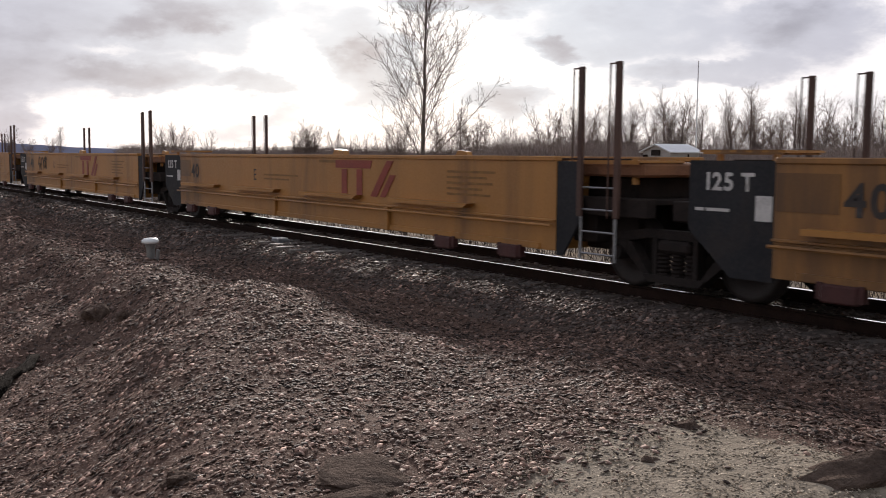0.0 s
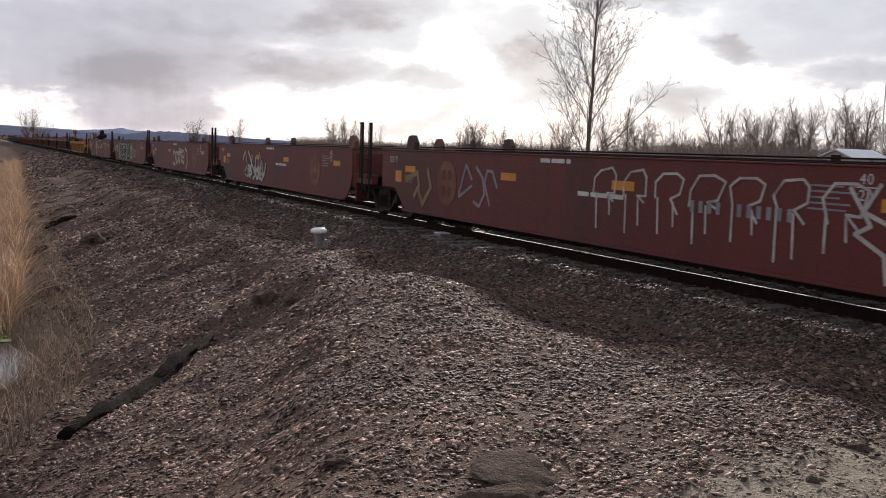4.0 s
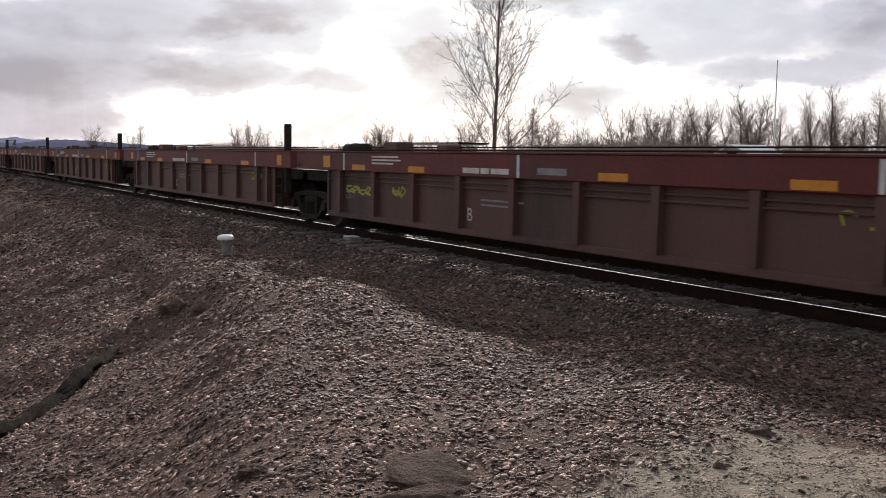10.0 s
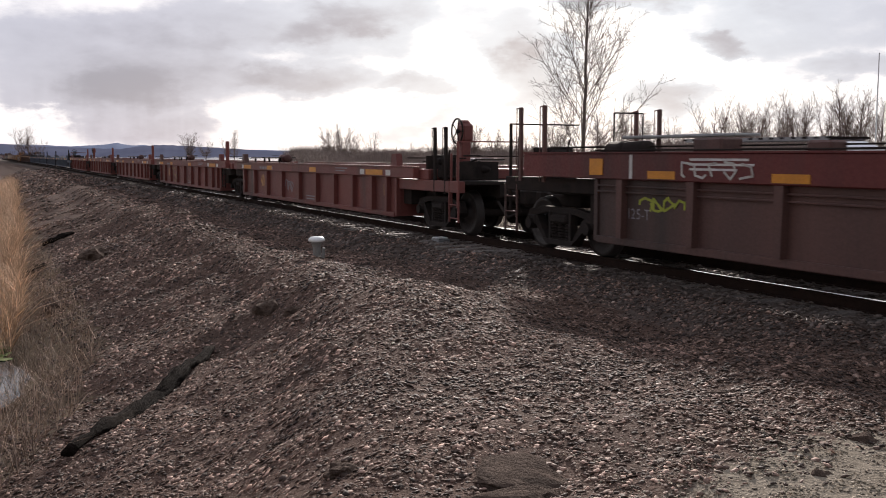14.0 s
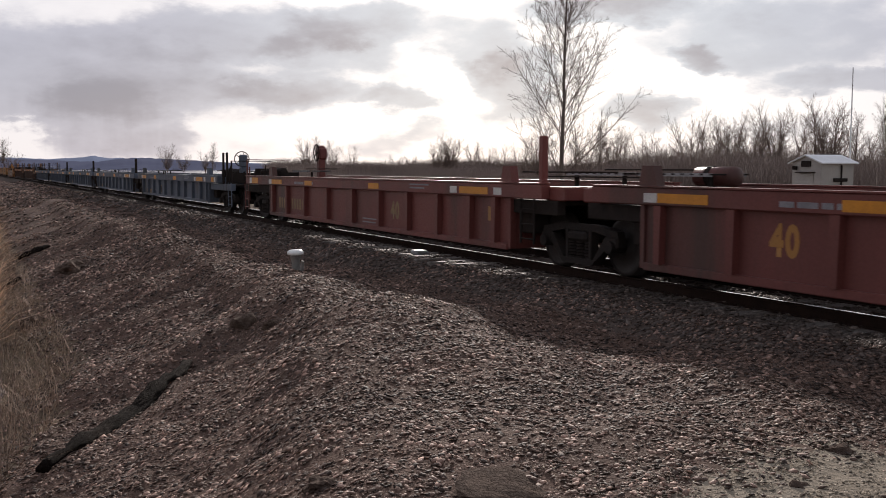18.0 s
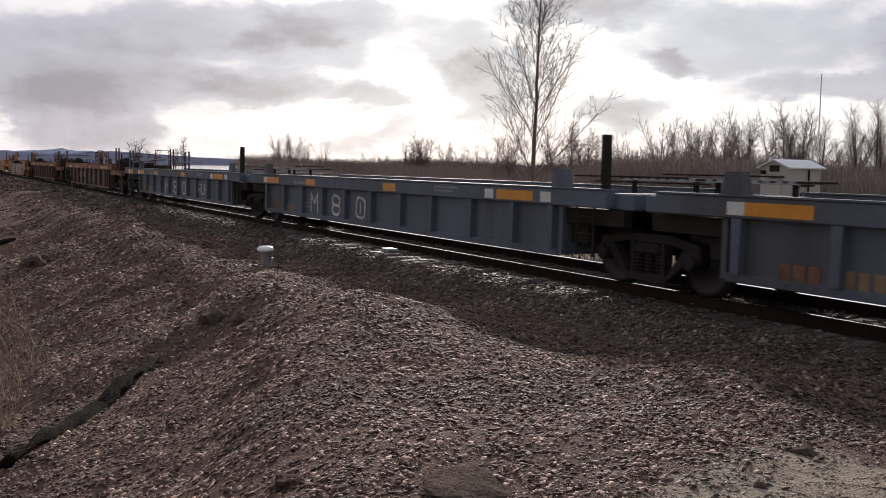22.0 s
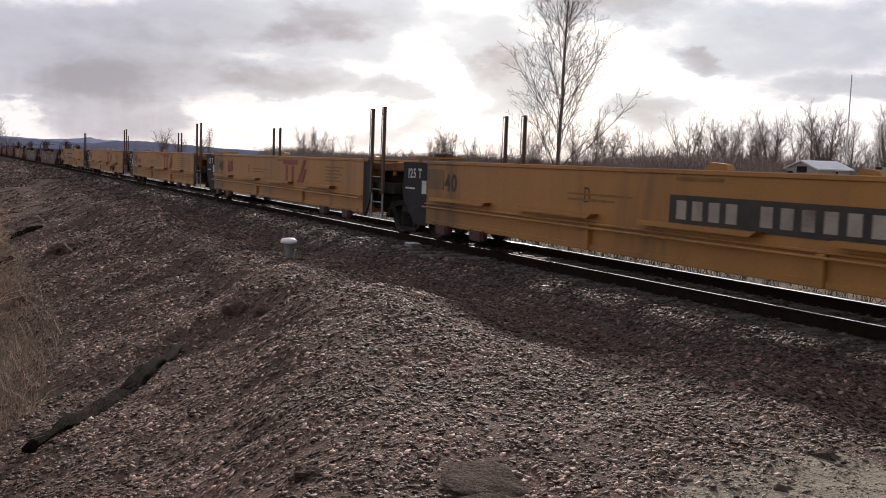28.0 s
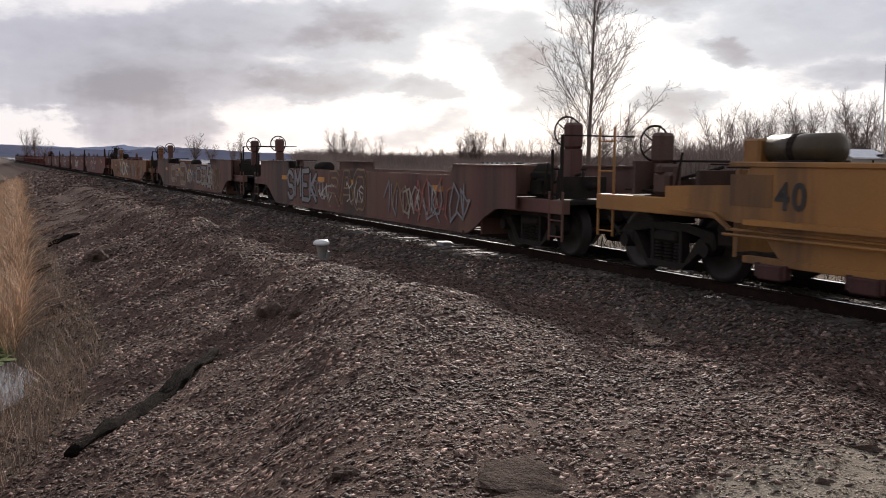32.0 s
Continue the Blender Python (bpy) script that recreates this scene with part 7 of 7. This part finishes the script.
# ---- distance ----
def ridge(name, label, az0, az1, dist, profile, material, seed):
    """A long hill: crest heights by azimuth, sloping down to both sides."""
    lat = Lattice(seed)
    n = 160
    az = np.linspace(az0, az1, n)
    h = np.interp(az, [p[0] for p in profile], [p[1] for p in profile])
    h = h * (1 + 0.10 * lat(az, az * 0, 1.3) + 0.06 * lat(az, az * 0 + 3, 4.0))
    v = []
    for k, (df, hf) in enumerate(((0.80, -0.02), (0.87, 0.45), (0.93, 0.8), (1.0, 1.0), (1.12, 0.5), (1.3, -0.02))):
        a = np.radians(az)
        d = dist * df * (1 + 0.01 * lat(az, az * 0 + k, 2.0))
        v.append(np.stack([-d * np.sin(a), d * np.cos(a), h * hf - 3 + 0 * a], -1))
    v = np.stack(v)
    i, j = np.meshgrid(np.arange(5), np.arange(n - 1), indexing="ij")
    q = (i * n + j).ravel()
    f = np.stack([q, q + 1, q + n + 1, q + n], -1)
    ob = new(name, fast_mesh(name, v.reshape(-1, 3), f, material, 4))
    ob.data.polygons.foreach_set("use_smooth", np.ones(len(f), bool))
    tagged(ob, label, "hills", kind="structure")


# no haze in the air: the materials carry it as colour
ridge("hill_near", "low wooded hill across the water, painted haze blue", 72, 84.5, 2400, ((72, 4), (74, 15), (76, 20), (79, 28), (81.5, 28), (83, 19), (84.5, 3)), HILL, 5)
ridge("hill_long", "long low hills, painted haze blue", 46, 96, 3300, ((46, 14), (60, 15), (70, 17), (80, 19), (85, 29), (88, 35), (90, 40), (93, 36), (96, 20)), HILL, 6)
ridge("mountains", "far mountains, painted pale with haze", 66, 96, 3900, ((66, 16), (80, 32), (83, 50), (85, 40), (90, 44), (96, 28)), HILL_FAR, 7)


def make_lake():
    s = Shape()
    pts = [place(az, d) for az, d in ((60, 620), (66, 560), (74, 540), (84, 700), (89, 1000), (89, 2000), (74, 1900), (60, 1700))]
    s.add([(x, y, -1.78) for x, y in pts], [tuple(range(8))])
    ob = part("lake", s, WATER, None)
    tagged(ob, "bright strip of open water before the hills", "water", kind="structure")


make_lake()


def make_conifers():
    rs = random.Random(15)
    base = None
    ridge("wooded_slope", "dark wooded slope at the end of the line", 89.9, 103, 330, ((89.9, 2), (90.6, 7), (91.6, 14), (93, 21), (96, 26), (103, 26)), CONIFER, 12)
    for k in range(260):
        az = 90.1 + 8.5 * rs.random() ** 1.4
        lift = rs.random()
        x, y = place(az, 268 + 58 * lift)
        tall = rs.uniform(5.0, 8.5) * (0.8 + 0.3 * float(smooth(90.2, 93.0, az)))
        m = pose(x, y, -3.4 + float(np.interp(az, (89.9, 90.6, 91.6, 93, 96, 103), (2, 7, 14, 21, 26, 26))) * lift * 0.95, 0, 0, rs.uniform(0, 360))
        if base is None:
            t = thing("conifer", pose(0, 0, 0), "dark conifer on the wooded slope", "tree", "conifers on the slope")
            part("trunk", Shape().rod((0, 0, -6), (0, 0, 1), 0.018, 6, 0.004), BARK, t)
            s = Shape()
            for lv in range(13):
                z = 0.12 + 0.86 * lv / 13
                r = 0.30 * (1 - z) ** 0.8 + 0.015
                for j in range(12):
                    a = rs.uniform(0, 6.28)
                    l = r * rs.uniform(0.7, 1.15)
                    w = 0.32 * l + 0.008
                    c, sn = math.cos(a), math.sin(a)
                    s.add([(0, 0, z + 0.03), (c * l * 0.6 - sn * w, sn * l * 0.6 + c * w, z - 0.015), (c * l, sn * l, z - 0.05), (c * l * 0.6 + sn * w, sn * l * 0.6 - c * w, z - 0.015)], [(0, 1, 2), (0, 2, 3)])
            part("crown", s, CONIFER, t, "drooping dark branches")
            base = t
            t.matrix_world = m @ Matrix.Diagonal((tall, tall, tall, 1))
        else:
            t = copy_thing(base, m)
            t.scale = (tall, tall, tall)


make_conifers()


# ---- things beside the line ----
def make_hut():
    x, y = place(41.72, 42)
    z = float(height(x, y))
    hut = thing("equipment_hut", pose(x, y, z, 0, 0, -4), "cream trackside equipment hut with a pale pitched roof", "hut")
    h = 1.93 - z
    body = Shape().box(-0.80, 0.80, -0.85, 0.85, -0.2, h, 0.02)
    body.add([(-0.80, -0.85, h), (0.80, -0.85, h), (0, -0.85, h + 0.28), (-0.80, 0.85, h), (0.80, 0.85, h), (0, 0.85, h + 0.28)], [(0, 1, 2), (3, 5, 4), (0, 3, 4, 1)])
    w = part("wall", body, HUT, hut)
    for sx in (-1, 1):
        s = Shape().add([(0, -0.97, h + 0.33), (0, 0.97, h + 0.33), (sx * 0.94, 0.97, h - 0.0), (sx * 0.94, -0.97, h - 0.0), (0, -0.97, h + 0.28), (0, 0.97, h + 0.28), (sx * 0.94, 0.97, h - 0.05), (sx * 0.94, -0.97, h - 0.05)],
                        [(0, 1, 2, 3), (4, 7, 6, 5), (0, 3, 7, 4), (1, 5, 6, 2), (3, 2, 6, 7), (0, 4, 5, 1)])
        part("roof", s, ROOF, hut)
    part("vent", Shape().box(-0.25, 0.25, -0.91, -0.85, h - 0.16, h + 0.08, 0.01), DARK, hut, "dark louvred vent")
    part("door", Shape().box(-0.40, 0.40, -0.88, -0.85, 0.05, h - 0.45, 0.01), HUT, hut)
    part("door_hood", Shape().box(-0.5, 0.5, -1.0, -0.85, h - 0.40, h - 0.36, 0.01), DARK, hut, "thin dark hood over the door")
    part("lamp", Shape().box(-0.62, -0.48, -1.05, -0.85, h - 0.28, h - 0.12, 0.02), DARK, hut)
    for dz in (1.15, 0.75):
        part("conduit_box", Shape().box(0.80, 0.90, -0.25, 0.45, h - dz, h - dz + 0.14, 0.02), DARK, hut)
    part("conduit", Shape().rod((0.85, 0.15, h - 1.5), (0.85, 0.15, h - 0.1), 0.035, 6), DARK, hut)
    mx, my = place(40.36, 43.5)
    mast = thing("antenna_mast", pose(mx, my, float(height(mx, my))), "slim pale antenna mast beside the hut", "mast")
    zt = 5.85 - float(height(mx, my))
    part("pole", Shape().rod((0, 0, -0.1), (0, 0, zt), 0.035, 8, 0.022), ROOF, mast)
    part("bracket", Shape().box(-0.2, 0.2, -0.05, 0.05, 1.6, 1.66).box(-0.2, 0.2, -0.05, 0.05, 2.3, 2.36), BOX_GREY, mast)


make_hut()


def on_ground(x, y, sink=0.0):
    return float(height(x, y)) + 0.0 - sink


def make_marker():
    x, y = place(71.9, 18.9)
    z = on_ground(x, y)
    m = thing("cable_marker", pose(x, y, z, 3, 2, 20), "white-capped stubby marker post in the gravel", "marker post")
    t = 0.09 - z
    part("post", Shape().lathe([(0.075, -0.1), (0.08, t - 0.2), (0.10, t - 0.14), (0.12, t - 0.08)], (0, 0, 0), "Z", 14), CAP_POST, m)
    part("cap", Shape().lathe([(0.11, t - 0.1), (0.16, t - 0.085), (0.16, t - 0.045), (0.12, t - 0.01), (0.02, t)], (0, 0, 0), "Z", 18), CAP, m, "bright white domed cap", True)
    part("stake", Shape().box(0.10, 0.16, -0.02, 0.02, -0.1, t - 0.17), CAP_POST, m).matrix_basis = pose(0.04, 0, 0, 0, 12, 0)


make_marker()


def lumpy(rs, sx, sy, sz, n=3):
    """An angular rock."""
    bm = bmesh.new()
    bmesh.ops.create_icosphere(bm, subdivisions=3, radius=1)
    off = Vector((rs.uniform(0, 50), rs.uniform(0, 50), rs.uniform(0, 50)))
    for v in bm.verts:
        k = 1 + 0.5 * noise.noise(v.co * 1.4 + off) + 0.2 * noise.noise(v.co * 3.5 + off) + 0.08 * noise.noise(v.co * 9 + off)
        v.co = Vector((v.co.x * sx * k, v.co.y * sy * k, max(v.co.z, -0.5) * sz * k))
    me = bpy.data.meshes.new("rock")
    bm.to_mesh(me)
    bm.free()
    me.materials.append(ROCK)
    return me


def make_rocks():
    rs = random.Random(9)
    for az, el, sx, sy, sz, yaw, lab in ((31.4, -17.1, 0.40, 0.17, 0.09, 62, "flat grey-brown slab of stone on the pad"), (74.9, -9.1, 0.24, 0.17, 0.20, 20, "dark angular rock on the bank"), (73.3, -9.2, 0.14, 0.11, 0.1, 50, "pale rock on the bank"),
                                        (58.9, -18.9, 0.38, 0.30, 0.065, 30, "broad brown rock half buried in gravel"), (60.6, -20.2, 0.26, 0.16, 0.06, 60, "broken brown rock half buried in gravel"), (70.5, -18.4, 0.12, 0.09, 0.07, 0, "brown rock in the gravel"),
                                        (40.3, -15.3, 0.10, 0.07, 0.05, 0, "brown stone on the sandy pad"), (42.5, -17.4, 0.06, 0.05, 0.04, 0, "small stone on the sandy pad"), (37.0, -14.2, 0.09, 0.05, 0.05, 0, "small stone on the sandy pad"),
                                        (47.5, -13.4, 0.2, 0.05, 0.03, 25, "thin flat stone on the gravel edge"), (86.5, -8.5, 0.35, 0.25, 0.2, 20, "dark rock at the foot of the bank"), (84.4, -5.6, 0.6, 0.35, 0.25, 10, "dark rock at the foot of the bank")):
        # walk out along the sight line until it meets the ground
        d = heading(az, el)
        t = 2.0
        while t < 60:
            p = Vector(EYE) + d * t
            if p.z < on_ground(p.x, p.y):
                break
            t += 0.02
        ob = new("rock", lumpy(rs, sx, sy, sz))
        ob.matrix_world = pose(p.x, p.y, on_ground(p.x, p.y, 0.02), rs.uniform(-8, 8), rs.uniform(-8, 8), yaw)
        tagged(ob, lab, "rock")


make_rocks()


def meet(az, el):
    d, t = heading(az, el), 2.0
    while t < 80:
        p = Vector(EYE) + d * t
        if p.z < on_ground(p.x, p.y):
            break
        t += 0.02
    return p


def make_log(az0, el0, az1, el1, r, label):
    """A rotten timber lying on the bank, gnarled and split."""
    a, b = meet(az0, el0), meet(az1, el1)
    rs = random.Random(int(az0 * 10))
    v, f, n, m = [], [], 22, 10
    for i in range(n):
        k = i / (n - 1)
        c = a.lerp(b, k)
        c.z = on_ground(c.x, c.y) + r * 0.4 + 0.03 * math.sin(9 * k)
        d = (b - a).normalized()
        side = Vector((-d.y, d.x, 0)).normalized()
        c = c + side * (0.05 * math.sin(5 * k + 1) + rs.gauss(0, 0.008))
        rr = r * (0.5 + 0.42 * math.sin(math.pi * min(k + 0.12, 1))) * (1 + rs.gauss(0, 0.15))
        for j in range(m):
            w = 2 * math.pi * j / m
            q = rr * (1 + 0.22 * math.sin(3 * w + 4 * k) + rs.gauss(0, 0.10))
            v.append(tuple(c + side * math.cos(w) * q * 1.2 + Vector((0, 0, 1)) * math.sin(w) * q))
    for i in range(n - 1):
        for j in range(m):
            f.append((i * m + j, i * m + (j + 1) % m, (i + 1) * m + (j + 1) % m, (i + 1) * m + j))
    f += [tuple(range(m))[::-1], tuple(range((n - 1) * m, n * m))]
    s = Shape().add(v, f)
    ob = part("log", s, DRIFT, None, "", True)
    tagged(ob, label, "log")


make_log(78.3, -11.3, 86.2, -16.6, 0.095, "dark rotten split timber lying down the gravel bank")
make_log(87.0, -6.1, 88.6, -6.9, 0.11, "short dark log at the reeds' edge")
make_log(85.6, -4.4, 87.0, -5.0, 0.12, "short dark log on the bank")


def make_poles():
    for az, d, h in ((92.05, 70, 8.3), (90.75, 140, 8.3), (90.2, 215, 8.3), (89.85, 300, 8.3)):
        x, y = place(az, d)
        p = thing("utility_pole", pose(x, y, on_ground(x, y, 0.2), 0, 0, 0), "weathered wooden utility pole with crossarm beside the line", "utility pole", "poles along the line")
        part("pole", Shape().rod((0, 0, 0), (0, 0, h), 0.14, 8, 0.1), TIMBER, p)
        part("crossarm", Shape().box(-0.05, 0.05, -1.1, 1.1, h - 0.7, h - 0.58), TIMBER, p)
        for k in (-1.0, -0.5, 0.5, 1.0):
            part("insulator", Shape().rod((0, k, h - 0.58), (0, k, h - 0.42), 0.04, 6), CAP_POST, p)


make_poles()


def make_ties():
    """Long exposed sleeper ends and a bright-lidded box by the near rail."""
    rs = random.Random(19)
    me = Shape().box(-0.085, 0.085, -0.5, 0.5, -0.16, 0.0, 0.02).mesh("timber", PALE_TIMBER)
    for k in range(13):
        if k in (3, 7):
            continue
        x = -23.6 + 0.62 * k + rs.uniform(-0.08, 0.08)
        ob = tagged(new("timber", me), "weathered sleeper end painted pale as if lit, bare beside the rail", "timber", "bare sleeper ends beside the rail")
        ob.matrix_world = pose(x, 8.76 + rs.uniform(-0.12, 0.14), -0.145 + rs.uniform(-0.02, 0.012), 0, rs.uniform(-2, 2), rs.uniform(-4, 4))
    x, y = -18.5, 8.8
    b = thing("rail_lubricator", pose(x, y, -0.2), "small grey trackside box with a bright lid", "trackside box")
    part("body", Shape().box(-0.18, 0.18, -0.14, 0.14, 0, 0.11, 0.02), BOX_GREY, b)
    part("lid", Shape().box(-0.12, 0.16, -0.15, 0.1, 0.11, 0.135, 0.01), CAP, b, "bright white lid")


make_ties()


def motions():
    for u, at in UNITS:
        walk(u, [(0.0, pose(at, TRACK_Y, 0)), (LENGTH, pose(at + SPEED * LENGTH, TRACK_Y, 0))])


motions()
